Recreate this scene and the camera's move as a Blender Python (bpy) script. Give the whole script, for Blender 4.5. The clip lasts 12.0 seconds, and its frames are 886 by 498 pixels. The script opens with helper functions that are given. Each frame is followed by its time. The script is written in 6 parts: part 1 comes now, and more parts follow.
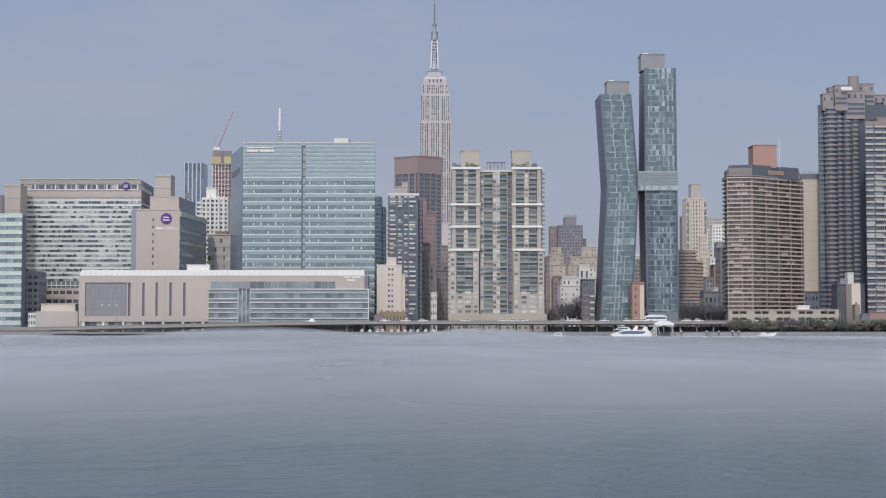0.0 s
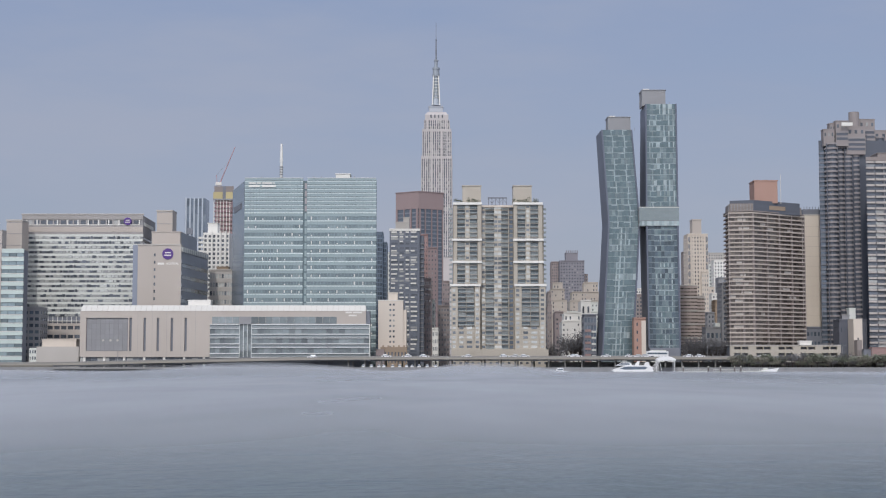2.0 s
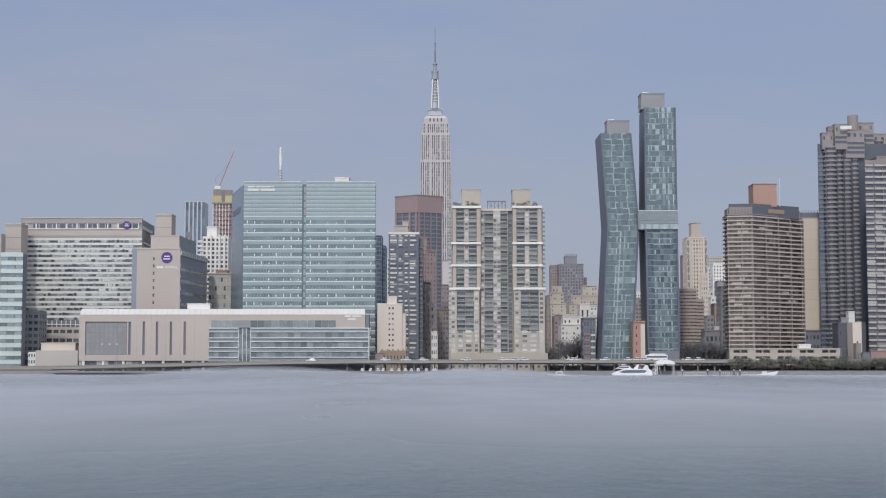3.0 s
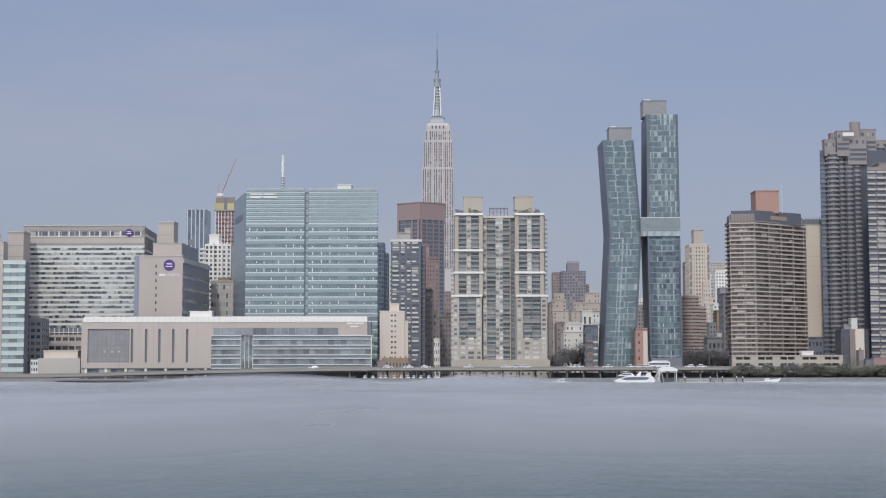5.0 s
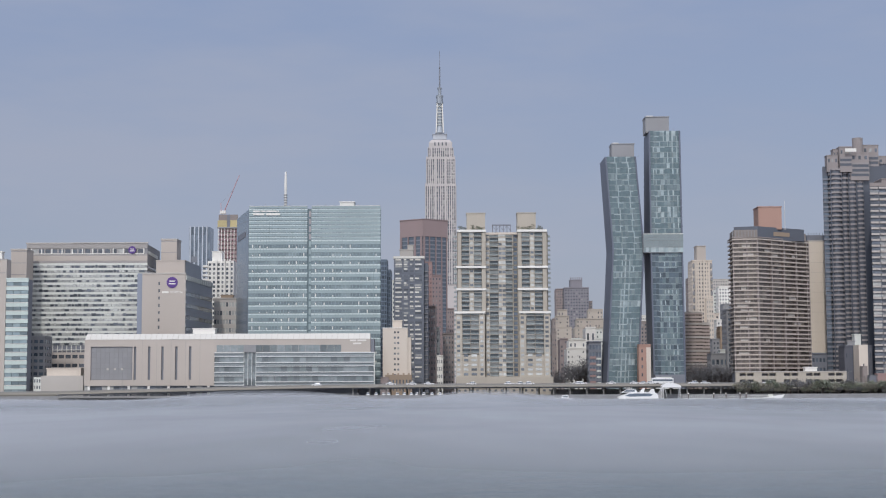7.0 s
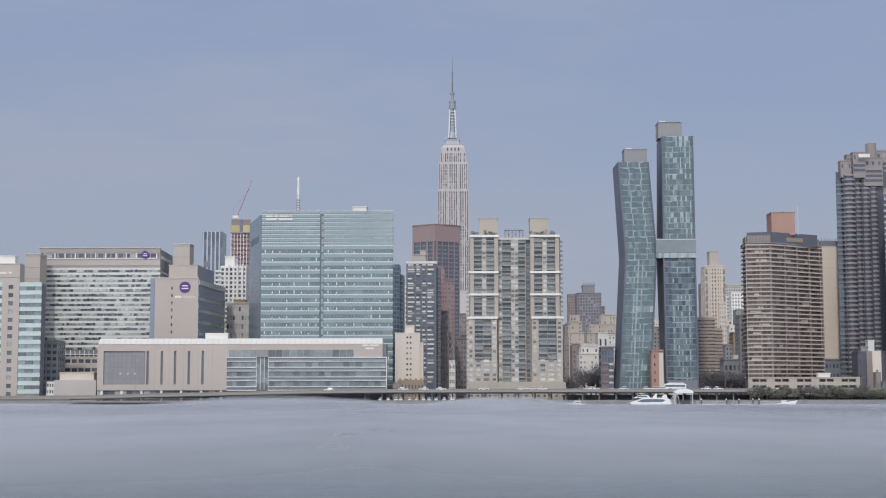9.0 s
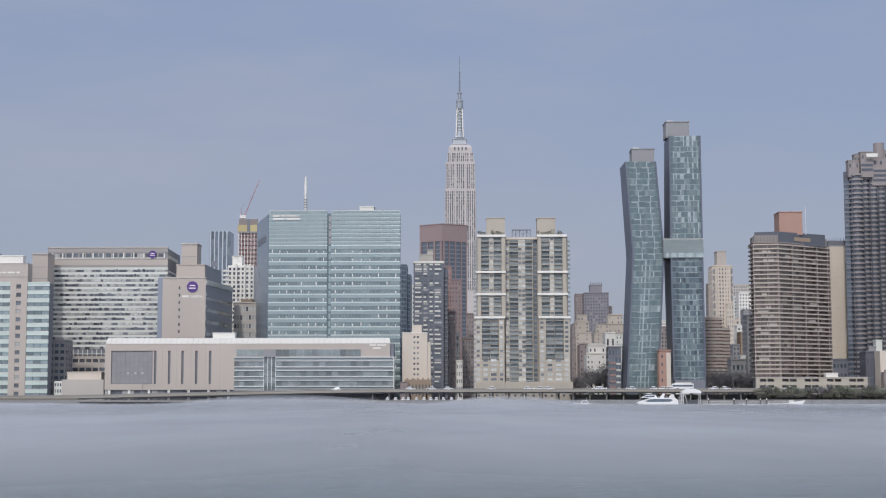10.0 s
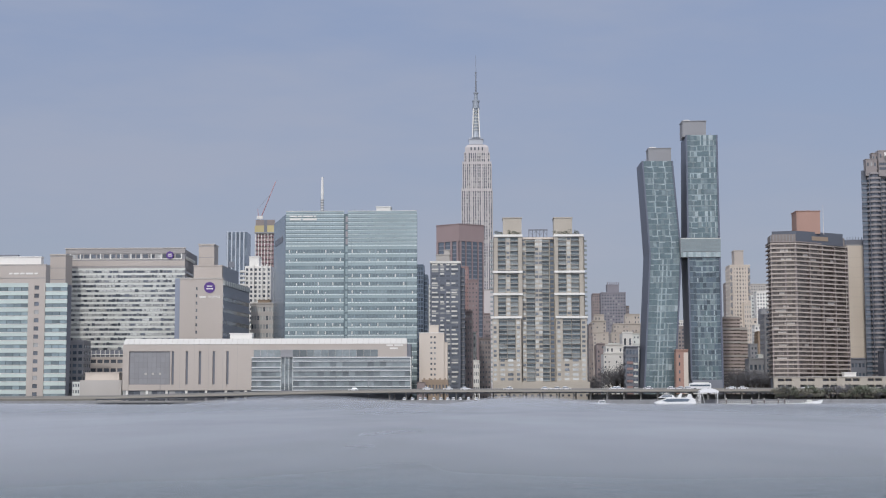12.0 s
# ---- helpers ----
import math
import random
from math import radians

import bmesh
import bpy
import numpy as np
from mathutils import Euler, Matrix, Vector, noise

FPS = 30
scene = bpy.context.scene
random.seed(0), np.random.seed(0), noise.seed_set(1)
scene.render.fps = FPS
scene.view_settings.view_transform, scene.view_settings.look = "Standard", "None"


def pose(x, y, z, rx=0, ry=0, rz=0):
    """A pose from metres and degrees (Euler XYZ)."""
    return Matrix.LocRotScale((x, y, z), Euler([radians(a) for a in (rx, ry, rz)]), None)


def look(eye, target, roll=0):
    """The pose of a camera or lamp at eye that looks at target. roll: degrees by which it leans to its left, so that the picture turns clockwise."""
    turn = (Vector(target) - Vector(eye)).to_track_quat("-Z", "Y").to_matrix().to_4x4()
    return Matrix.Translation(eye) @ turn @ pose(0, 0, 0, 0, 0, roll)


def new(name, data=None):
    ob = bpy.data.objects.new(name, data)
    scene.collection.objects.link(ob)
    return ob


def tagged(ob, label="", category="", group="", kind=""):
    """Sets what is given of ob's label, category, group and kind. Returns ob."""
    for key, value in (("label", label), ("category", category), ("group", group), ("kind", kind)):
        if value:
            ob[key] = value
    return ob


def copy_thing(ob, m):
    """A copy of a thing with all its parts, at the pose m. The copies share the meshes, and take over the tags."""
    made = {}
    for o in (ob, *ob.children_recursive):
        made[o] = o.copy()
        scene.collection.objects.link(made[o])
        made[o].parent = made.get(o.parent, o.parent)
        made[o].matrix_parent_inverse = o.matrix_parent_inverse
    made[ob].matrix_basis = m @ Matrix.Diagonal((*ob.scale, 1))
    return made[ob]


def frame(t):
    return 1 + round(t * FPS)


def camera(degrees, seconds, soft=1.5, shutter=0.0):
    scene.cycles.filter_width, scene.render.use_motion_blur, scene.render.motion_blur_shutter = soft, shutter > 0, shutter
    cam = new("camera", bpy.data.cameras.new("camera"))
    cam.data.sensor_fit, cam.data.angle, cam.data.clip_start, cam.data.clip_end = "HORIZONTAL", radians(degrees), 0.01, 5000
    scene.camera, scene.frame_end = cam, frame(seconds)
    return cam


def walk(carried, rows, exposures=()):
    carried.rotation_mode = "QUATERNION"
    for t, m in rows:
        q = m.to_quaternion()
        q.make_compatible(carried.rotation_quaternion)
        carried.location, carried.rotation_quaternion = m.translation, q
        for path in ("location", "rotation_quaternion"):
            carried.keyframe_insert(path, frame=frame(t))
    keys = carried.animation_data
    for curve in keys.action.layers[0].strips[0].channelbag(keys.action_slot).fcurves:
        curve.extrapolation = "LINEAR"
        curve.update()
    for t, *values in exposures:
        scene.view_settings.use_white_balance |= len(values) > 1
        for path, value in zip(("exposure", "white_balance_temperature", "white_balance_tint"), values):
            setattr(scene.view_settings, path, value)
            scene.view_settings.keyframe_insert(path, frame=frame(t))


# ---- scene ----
cam = camera(33.0, 12.0, soft=1.15)
# seconds, pitch, roll, yaw: a camera that stands on the near bank, six metres above the river
TURNS = [
    (0, 2.980, 0.000, 0.000),
    (0.5, 3.170, -0.014, -0.027),
    (0.6, 3.340, -0.012, -0.024),
    (0.7, 3.519, -0.010, -0.021),
    (0.8, 3.708, -0.007, -0.018),
    (0.9, 3.905, -0.005, -0.014),
    (1, 4.066, -0.003, -0.012),
    (1.5, 4.209, -0.029, 0.009),
    (2, 4.332, -0.016, 0.054),
    (2.5, 4.486, -0.080, -0.057),
    (3, 4.467, 0.022, 0.023),
    (5, 4.743, 0.083, 0.116),
    (5.5, 4.749, 0.132, 0.126),
    (6, 4.834, 0.168, 0.193),
    (6.5, 4.905, 0.169, 0.187),
    (6.6, 5.001, 0.175, 0.197),
    (6.7, 5.169, 0.185, 0.214),
    (6.8, 5.264, 0.191, 0.224),
    (6.9, 5.336, 0.195, 0.231),
    (7, 5.384, 0.198, 0.236),
    (9, 5.582, 0.072, 0.704),
    (9.5, 5.552, 0.049, 0.882),
    (10, 5.571, 0.040, 0.979),
    (10.5, 5.564, 0.122, 1.021),
    (11, 5.529, 0.153, 1.117),
    (11.5, 5.526, 0.136, 1.532),
    (12, 5.575, 0.123, 1.629),
]
walk(cam, [(t, pose(0, 0, 6, 90 + p, r, w)) for t, p, r, w in TURNS])

# ---- sky and sun ----
SUN = Vector((-0.15, -0.74, 0.66)).normalized()
world = bpy.data.worlds.new("sky")
scene.world = world
world.use_nodes = True
nodes, links = world.node_tree.nodes, world.node_tree.links
sky = nodes.new("ShaderNodeTexSky")
sky.sky_type, sky.sun_disc = "NISHITA", False
sky.sun_elevation, sky.sun_rotation = math.asin(SUN.z), math.atan2(SUN.x, SUN.y)
sky.air_density, sky.dust_density, sky.ozone_density = 1.0, 2.0, 4.0
# a thin veil of high cloud, streaked and uneven, over the clear sky
way, stretch, streaks = nodes.new("ShaderNodeTexCoord"), nodes.new("ShaderNodeVectorMath"), nodes.new("ShaderNodeTexNoise")
stretch.operation = "MULTIPLY"
stretch.inputs[1].default_value = (2.2, 2.2, 9.0)
streaks.inputs["Scale"].default_value, streaks.inputs["Detail"].default_value, streaks.inputs["Roughness"].default_value = 1.6, 5, 0.55
links.new(way.outputs["Generated"], stretch.inputs[0]), links.new(stretch.outputs[0], streaks.inputs["Vector"])
cover = nodes.new("ShaderNodeMapRange")
cover.inputs["From Min"].default_value, cover.inputs["From Max"].default_value = 0.3, 0.75
cover.inputs["To Min"].default_value, cover.inputs["To Max"].default_value = 0.74, 0.97
links.new(streaks.outputs[0], cover.inputs["Value"])
veil = nodes.new("ShaderNodeMix")
veil.data_type = "RGBA"
# the veil is greyer near the horizon, bluer overhead, and brighter round the sun
height, lit, towards = nodes.new("ShaderNodeSeparateXYZ"), nodes.new("ShaderNodeMix"), nodes.new("ShaderNodeVectorMath")
links.new(way.outputs["Generated"], height.inputs[0])
climb = nodes.new("ShaderNodeMapRange")
climb.inputs["From Min"].default_value, climb.inputs["From Max"].default_value = 0.0, 0.26
links.new(height.outputs["Z"], climb.inputs["Value"])
lit.data_type = "RGBA"
lit.inputs["A"].default_value, lit.inputs["B"].default_value = (3.75, 3.90, 4.65, 1), (2.9, 3.52, 5.2, 1)
links.new(climb.outputs[0], lit.inputs["Factor"])
towards.operation = "DOT_PRODUCT"
towards.inputs[1].default_value = SUN
links.new(way.outputs["Generated"], towards.inputs[0])
halo = nodes.new("ShaderNodeMapRange")
halo.interpolation_type = "SMOOTHSTEP"
halo.inputs["From Min"].default_value, halo.inputs["From Max"].default_value = -0.2, 1.0
halo.inputs["To Min"].default_value, halo.inputs["To Max"].default_value = 0.0, 1.0
links.new(towards.outputs["Value"], halo.inputs["Value"])
glow = nodes.new("ShaderNodeMix")
glow.data_type = "RGBA"
glow.inputs["B"].default_value = (10.7, 11.2, 12.8, 1)
# paler streaks of cirrus in the veil
wisp, band = nodes.new("ShaderNodeMapRange"), nodes.new("ShaderNodeMix")
wisp.interpolation_type = "SMOOTHSTEP"
wisp.inputs["From Min"].default_value, wisp.inputs["From Max"].default_value = 0.38, 0.68
wisp.inputs["To Min"].default_value, wisp.inputs["To Max"].default_value = 0.0, 0.45
links.new(streaks.outputs[0], wisp.inputs["Value"])
band.data_type = "RGBA"
band.inputs["B"].default_value = (3.95, 4.25, 5.15, 1)
links.new(lit.outputs["Result"], band.inputs["A"]), links.new(wisp.outputs[0], band.inputs["Factor"])
links.new(band.outputs["Result"], glow.inputs["A"]), links.new(halo.outputs[0], glow.inputs["Factor"])
links.new(glow.outputs["Result"], veil.inputs["B"])
links.new(cover.outputs[0], veil.inputs["Factor"]), links.new(sky.outputs[0], veil.inputs["A"])
links.new(veil.outputs["Result"], nodes["Background"].inputs[0])
nodes["Background"].inputs[1].default_value = 0.10
lamp = bpy.data.lights.new("sun", "SUN")
lamp.energy, lamp.angle, lamp.color = 1.65, radians(3.0), (1.0, 0.965, 0.925)
new("sun", lamp).matrix_world = look(SUN * 100, (0, 0, 0))


# ---- materials ----
def material(name, colour, rough=0.8, metal=0.0, vary=0.12, grain=0.4, blotch=12.0, bump=0.15, stripes=0.0, coat=0.0):
    """A weathered surface: blotches some metres wide, fine grain, and a shade of its own for each piece."""
    m = bpy.data.materials.new(name)
    m.use_nodes = True
    n, l = m.node_tree.nodes, m.node_tree.links
    b = n["Principled BSDF"]
    place = n.new("ShaderNodeNewGeometry")
    big, fine = n.new("ShaderNodeTexNoise"), n.new("ShaderNodeTexNoise")
    big.inputs["Scale"].default_value, big.inputs["Detail"].default_value = 1 / blotch, 4
    fine.inputs["Scale"].default_value, fine.inputs["Detail"].default_value = 1 / grain, 3
    streak = n.new("ShaderNodeVectorMath")
    streak.operation = "MULTIPLY"
    streak.inputs[1].default_value = (1, 1, 0.35)
    l.new(place.outputs["Position"], streak.inputs[0])
    l.new(streak.outputs[0], big.inputs["Vector"])
    l.new(place.outputs["Position"], fine.inputs["Vector"])
    add = n.new("ShaderNodeMath")
    add.operation = "ADD"
    l.new(big.outputs[0], add.inputs[0]), l.new(fine.outputs[0], add.inputs[1])
    more = n.new("ShaderNodeMath")
    more.operation = "MULTIPLY_ADD"
    info = n.new("ShaderNodeObjectInfo")
    more.inputs[1].default_value = 0.5
    l.new(info.outputs["Random"], more.inputs[0]), l.new(add.outputs[0], more.inputs[2])
    span = n.new("ShaderNodeMapRange")
    span.inputs["From Min"].default_value, span.inputs["From Max"].default_value = 0.6, 1.9
    span.inputs["To Min"].default_value, span.inputs["To Max"].default_value = 1 - vary, 1 + vary
    l.new(more.outputs[0], span.inputs["Value"])
    tone = n.new("ShaderNodeVectorMath")
    tone.operation = "SCALE"
    tone.inputs[0].default_value = colour
    l.new(span.outputs[0], tone.inputs["Scale"])
    l.new(tone.outputs[0], b.inputs["Base Color"])
    b.inputs["Roughness"].default_value, b.inputs["Metallic"].default_value = rough, metal
    if bump:
        bumps = n.new("ShaderNodeBump")
        bumps.inputs["Strength"].default_value, bumps.inputs["Distance"].default_value = bump, 0.05
        l.new(fine.outputs[0], bumps.inputs["Height"])
        l.new(bumps.outputs[0], b.inputs["Normal"])
    return m


def glazing(name, dark, pale, share=0.25, rough=0.14, metal=0.25, spread=0.35):
    """Window glass before rooms: most panes dark, a share of them with pale blinds drawn, each pane by its own chance."""
    m = bpy.data.materials.new(name)
    m.use_nodes = True
    n, l = m.node_tree.nodes, m.node_tree.links
    b = n["Principled BSDF"]
    info, isle = n.new("ShaderNodeObjectInfo"), n.new("ShaderNodeNewGeometry")
    add, wrap = n.new("ShaderNodeMath"), n.new("ShaderNodeMath")
    add.operation, wrap.operation = "ADD", "FRACT"
    l.new(info.outputs["Random"], add.inputs[0]), l.new(isle.outputs["Random Per Island"], add.inputs[1])
    l.new(add.outputs[0], wrap.inputs[0])
    ramp = n.new("ShaderNodeValToRGB")
    e = ramp.color_ramp.elements
    e[0].position, e[0].color = 0.0, (*[c * (1 - spread) for c in dark], 1)
    e[1].position, e[1].color = 1.0, (*pale, 1)
    e.new(max(0.01, 0.97 - share)).color = (*[c * (1 + spread * 0.8) for c in dark], 1)
    e.new(min(0.99, 1.03 - share)).color = (*[(c * 0.4 + p * 0.6) for c, p in zip(dark, pale)], 1)
    l.new(wrap.outputs[0], ramp.inputs[0])
    noise_tex = n.new("ShaderNodeTexNoise")
    noise_tex.inputs["Scale"].default_value = 0.6
    l.new(isle.outputs["Position"], noise_tex.inputs["Vector"])
    mix = n.new("ShaderNodeVectorMath")
    mix.operation = "SCALE"
    span = n.new("ShaderNodeMapRange")
    span.inputs["To Min"].default_value, span.inputs["To Max"].default_value = 0.7, 1.3
    l.new(noise_tex.outputs[0], span.inputs["Value"])
    l.new(ramp.outputs[0], mix.inputs[0]), l.new(span.outputs[0], mix.inputs["Scale"])
    l.new(mix.outputs[0], b.inputs["Base Color"])
    b.inputs["Roughness"].default_value, b.inputs["Metallic"].default_value = rough, metal
    return m


LIME = material("limestone", (0.46, 0.43, 0.40))
BEIGE = material("beige_precast", (0.455, 0.405, 0.365), blotch=20)
TAN = material("tan_brick", (0.425, 0.385, 0.33))
TAN_GREY = material("weathered_tan_brick", (0.405, 0.365, 0.31), vary=0.16)
CREAM = material("cream_render", (0.60, 0.53, 0.46))
WHITE = material("white_paint", (0.72, 0.70, 0.66), vary=0.08)
PALE = material("pale_spandrel", (0.62, 0.63, 0.59))
MINT = material("mint_glass_spandrel", (0.50, 0.57, 0.54), rough=0.3)
GREY = material("grey_concrete", (0.265, 0.265, 0.275))
DARKGREY = material("dark_grey_panel", (0.18, 0.19, 0.22))
BROWN = material("brown_brick", (0.30, 0.25, 0.245))
RUST = material("reddish_granite", (0.275, 0.21, 0.21))
RED = material("red_brick", (0.315, 0.21, 0.20))
ORANGE = material("orange_brick", (0.37, 0.23, 0.185))
DUN = material("dun_brick", (0.30, 0.23, 0.17))
TAUPE = material("taupe_concrete", (0.26, 0.225, 0.215))
COPPER = material("weathered_copper", (0.125, 0.14, 0.18), rough=0.45, metal=0.35)
STEEL = material("stainless_steel", (0.42, 0.44, 0.48), rough=0.55, metal=0.4)
YELLOW = material("yellow_netting", (0.47, 0.40, 0.22))
CRANE_RED = material("red_steel", (0.46, 0.24, 0.25))
PURPLE = material("purple_sign", (0.10, 0.05, 0.22), vary=0.03)
ASPHALT = material("asphalt", (0.06, 0.06, 0.06))
EARTH = material("earth", (0.13, 0.12, 0.10))
CONCRETE = material("road_concrete", (0.30, 0.28, 0.25))
LEAF = material("spring_leaves", (0.175, 0.19, 0.145), vary=0.35, blotch=3)
TWIG = material("bare_twigs", (0.15, 0.15, 0.16), vary=0.3)
BARK = material("bark", (0.11, 0.095, 0.09))
CARPAINT = material("white_car_paint", (0.75, 0.75, 0.75), rough=0.3, vary=0.05)
RUBBER = material("rubber", (0.02, 0.02, 0.02))
GLASS = glazing("window_glass", (0.125, 0.14, 0.165), (0.45, 0.45, 0.43), 0.2)
GLASS_PALE = glazing("blinded_glass", (0.11, 0.125, 0.145), (0.56, 0.57, 0.54), 0.68)
GLASS_BRIGHT = glazing("white_blind_glass", (0.16, 0.18, 0.20), (0.60, 0.61, 0.585), 0.55)
GLASS_BALCONY = glazing("balcony_door_glass", (0.15, 0.18, 0.195), (0.44, 0.46, 0.44), 0.38)
GLASS_TEAL = glazing("teal_glass", (0.20, 0.255, 0.275), (0.28, 0.35, 0.365), 0.2)
GLASS_CURTAIN = glazing("curtain_wall_glass", (0.175, 0.225, 0.245), (0.25, 0.31, 0.325), 0.25, spread=0.13)
GLASS_BLUE = glazing("blue_glass", (0.125, 0.155, 0.195), (0.18, 0.215, 0.255), 0.2)
GLASS_COPPER = glazing("green_grey_glass", (0.125, 0.175, 0.19), (0.17, 0.22, 0.235), 0.08, spread=0.1)
GLASS_GREY = glazing("grey_blue_glass", (0.195, 0.225, 0.235), (0.29, 0.325, 0.335), 0.2)
GLASS_BROWN = glazing("brown_tinted_glass", (0.195, 0.17, 0.155), (0.33, 0.29, 0.25), 0.22)


# ---- building blocks ----
class Solid:
    """Gathers boxes and prisms into one mesh."""

    def __init__(self):
        self.v, self.f = [], []

    def hexa(self, corners):
        k = len(self.v)
        self.v += corners
        self.f += [tuple(k + i for i in q) for q in
                   ((0, 3, 2, 1), (4, 5, 6, 7), (0, 1, 5, 4), (1, 2, 6, 5), (2, 3, 7, 6), (3, 0, 4, 7))]

    def box(self, x0, x1, y0, y1, z0, z1):
        self.hexa([(x0, y0, z0), (x1, y0, z0), (x1, y1, z0), (x0, y1, z0),
                   (x0, y0, z1), (x1, y0, z1), (x1, y1, z1), (x0, y1, z1)])

    def prism(self, plan, z0, z1, top=None):
        k, n = len(self.v), len(plan)
        self.v += [(x, y, z0) for x, y in plan] + [(x, y, z1) for x, y in (top or plan)]
        self.f += [tuple(range(k + n - 1, k - 1, -1)), tuple(range(k + n, k + 2 * n))]
        self.f += [(k + i, k + (i + 1) % n, k + n + (i + 1) % n, k + n + i) for i in range(n)]

    def beam(self, a, b, w, h=None):
        a, b = Vector(a), Vector(b)
        d = (b - a).normalized()
        s = d.cross(Vector((0, 0, 1)) if abs(d.z) < 0.95 else Vector((1, 0, 0))).normalized() * w / 2
        u = s.cross(d).normalized() * (h or w) / 2
        self.hexa([tuple(p + i * s + j * u) for p in (a, b) for i, j in ((-1, -1), (1, -1), (1, 1), (-1, 1))])

    def tube(self, x, y, z0, z1, r0, r1=None, n=16):
        r1 = r0 if r1 is None else r1
        ring = [(math.cos(2 * math.pi * i / n), math.sin(2 * math.pi * i / n)) for i in range(n)]
        self.prism([(x + r0 * c, y + r0 * s) for c, s in ring], z0, z1, [(x + r1 * c, y + r1 * s) for c, s in ring])

    def mesh(self, name, mat):
        me = bpy.data.meshes.new(name)
        me.from_pydata(self.v, [], self.f)
        me.materials.append(mat)
        return me


def thing(name, x, y, z, label, category, group=""):
    """An Empty at the thing's base that carries its parts."""
    ob = new(name)
    ob.location = (x, y, z)
    return tagged(ob, label, category, group)


def hang(ob, parent):
    """Makes ob, placed in the world, a part of parent."""
    ob.parent = parent
    ob.matrix_parent_inverse = parent.matrix_basis.inverted()
    return ob


def part(name, solid, mat, parent, label=""):
    return tagged(hang(new(name, solid.mesh(name, mat)), parent), label)


PANES = {}


def pane_mesh(name, mat, lean=0.0):
    key = (name, mat.name, lean)
    if key not in PANES:
        s = Solid()
        s.hexa([(0, 0, 0), (1, 0, 0), (1, 1, 0), (0, 1, 0), (lean, 0, 1), (1 + lean, 0, 1), (1 + lean, 1, 1), (lean, 1, 1)])
        PANES[key] = s.mesh(name, mat)
    return PANES[key]


class Face:
    """One upright face of a building, from p (its left end) to q, with u along it, w up and d outward."""

    def __init__(self, b, p, q):
        self.b, self.p = b, Vector((*p, 0))
        run = Vector((*q, 0)) - self.p
        self.length = run.length
        self.u = run.normalized()
        self.n = Vector((self.u.y, -self.u.x, 0))

    def at(self, u, w, d):
        v = self.p + self.u * u + self.n * d
        return (v.x, v.y, w)

    def box(self, s, u0, u1, w0, w1, d0, d1):
        s.hexa([self.at(u0, w0, d1), self.at(u1, w0, d1), self.at(u1, w0, d0), self.at(u0, w0, d0),
                self.at(u0, w1, d1), self.at(u1, w1, d1), self.at(u1, w1, d0), self.at(u0, w1, d0)])

    def pane(self, mat, u0, u1, w0, w1, d0=0.02, d1=0.1, name="window", lean=0.0, parent=None):
        ob = new(name, pane_mesh(name, mat, lean))
        x, y, z = self.at(u0, w0, d1)
        m = Matrix((self.u * (u1 - u0), -self.n * (d1 - d0), Vector((0, 0, w1 - w0)))).transposed().to_4x4()
        m.translation = (x, y, z)
        ob.matrix_basis = m
        return hang(ob, parent or self.b)

    def lattice(self, s, us, ws, hole, depth):
        """A front skin, one connected mesh, pierced where hole(i, j) says, with its reveals."""
        seen = {}

        def v(i, j, k):
            if (i, j, k) not in seen:
                seen[i, j, k] = len(s.v)
                s.v.append(self.at(us[i], ws[j], depth * k))
            return seen[i, j, k]

        nu, nw = len(us) - 1, len(ws) - 1
        solid = lambda i, j: 0 <= i < nu and 0 <= j < nw and not hole(i, j)
        for j in range(nw):
            for i in range(nu):
                if not solid(i, j):
                    continue
                s.f.append((v(i, j, 1), v(i + 1, j, 1), v(i + 1, j + 1, 1), v(i, j + 1, 1)))
                for di, dj, p, q in ((0, -1, (i, j), (i + 1, j)), (1, 0, (i + 1, j), (i + 1, j + 1)),
                                     (0, 1, (i + 1, j + 1), (i, j + 1)), (-1, 0, (i, j + 1), (i, j))):
                    if not solid(i + di, j + dj):
                        s.f.append((v(*p, 1), v(*p, 0), v(*q, 0), v(*q, 1)))

    def grid(self, wall, glass, z0, z1, cols, floors, fill_u=0.6, fill_w=0.55, depth=0.35, single=True, u0=0.0, u1=None, skip=None):
        """A wall skin with a pane recessed in each of its openings."""
        u1 = self.length if u1 is None else u1
        cu, cw = (u1 - u0) / cols, (z1 - z0) / floors
        pu, pw = cu * (1 - fill_u), cw * (1 - fill_w)
        us, ws = [u0], [z0]
        for i in range(cols):
            us += [u0 + i * cu + pu / 2, u0 + (i + 1) * cu - pu / 2]
        for j in range(floors):
            ws += [z0 + j * cw + pw / 2, z0 + (j + 1) * cw - pw / 2]
        us, ws = us + [u1], ws + [z1]
        self.lattice(wall, us, ws, lambda i, j: i % 2 and j % 2 and not (skip and skip(i // 2, j // 2)), depth)
        rest = Solid()
        for j in range(floors):
            for i in range(cols):
                if skip and skip(i, j):
                    continue
                a, c = us[2 * i + 1], ws[2 * j + 1]
                if single:
                    self.pane(glass, a, a + cu - pu, c, c + cw - pw)
                else:
                    self.box(rest, a, a + cu - pu, c, c + cw - pw, 0.02, 0.1)
        if rest.v:
            tagged(part("glazing", rest, glass, self.b), kind="stuff")

    def slab(self, mat, u0, u1, w0, w1, d0, d1, name, label="", parent=None):
        return tagged(self.pane(mat, u0, u1, w0, w1, d0, d1, name, 0.0, parent), label)


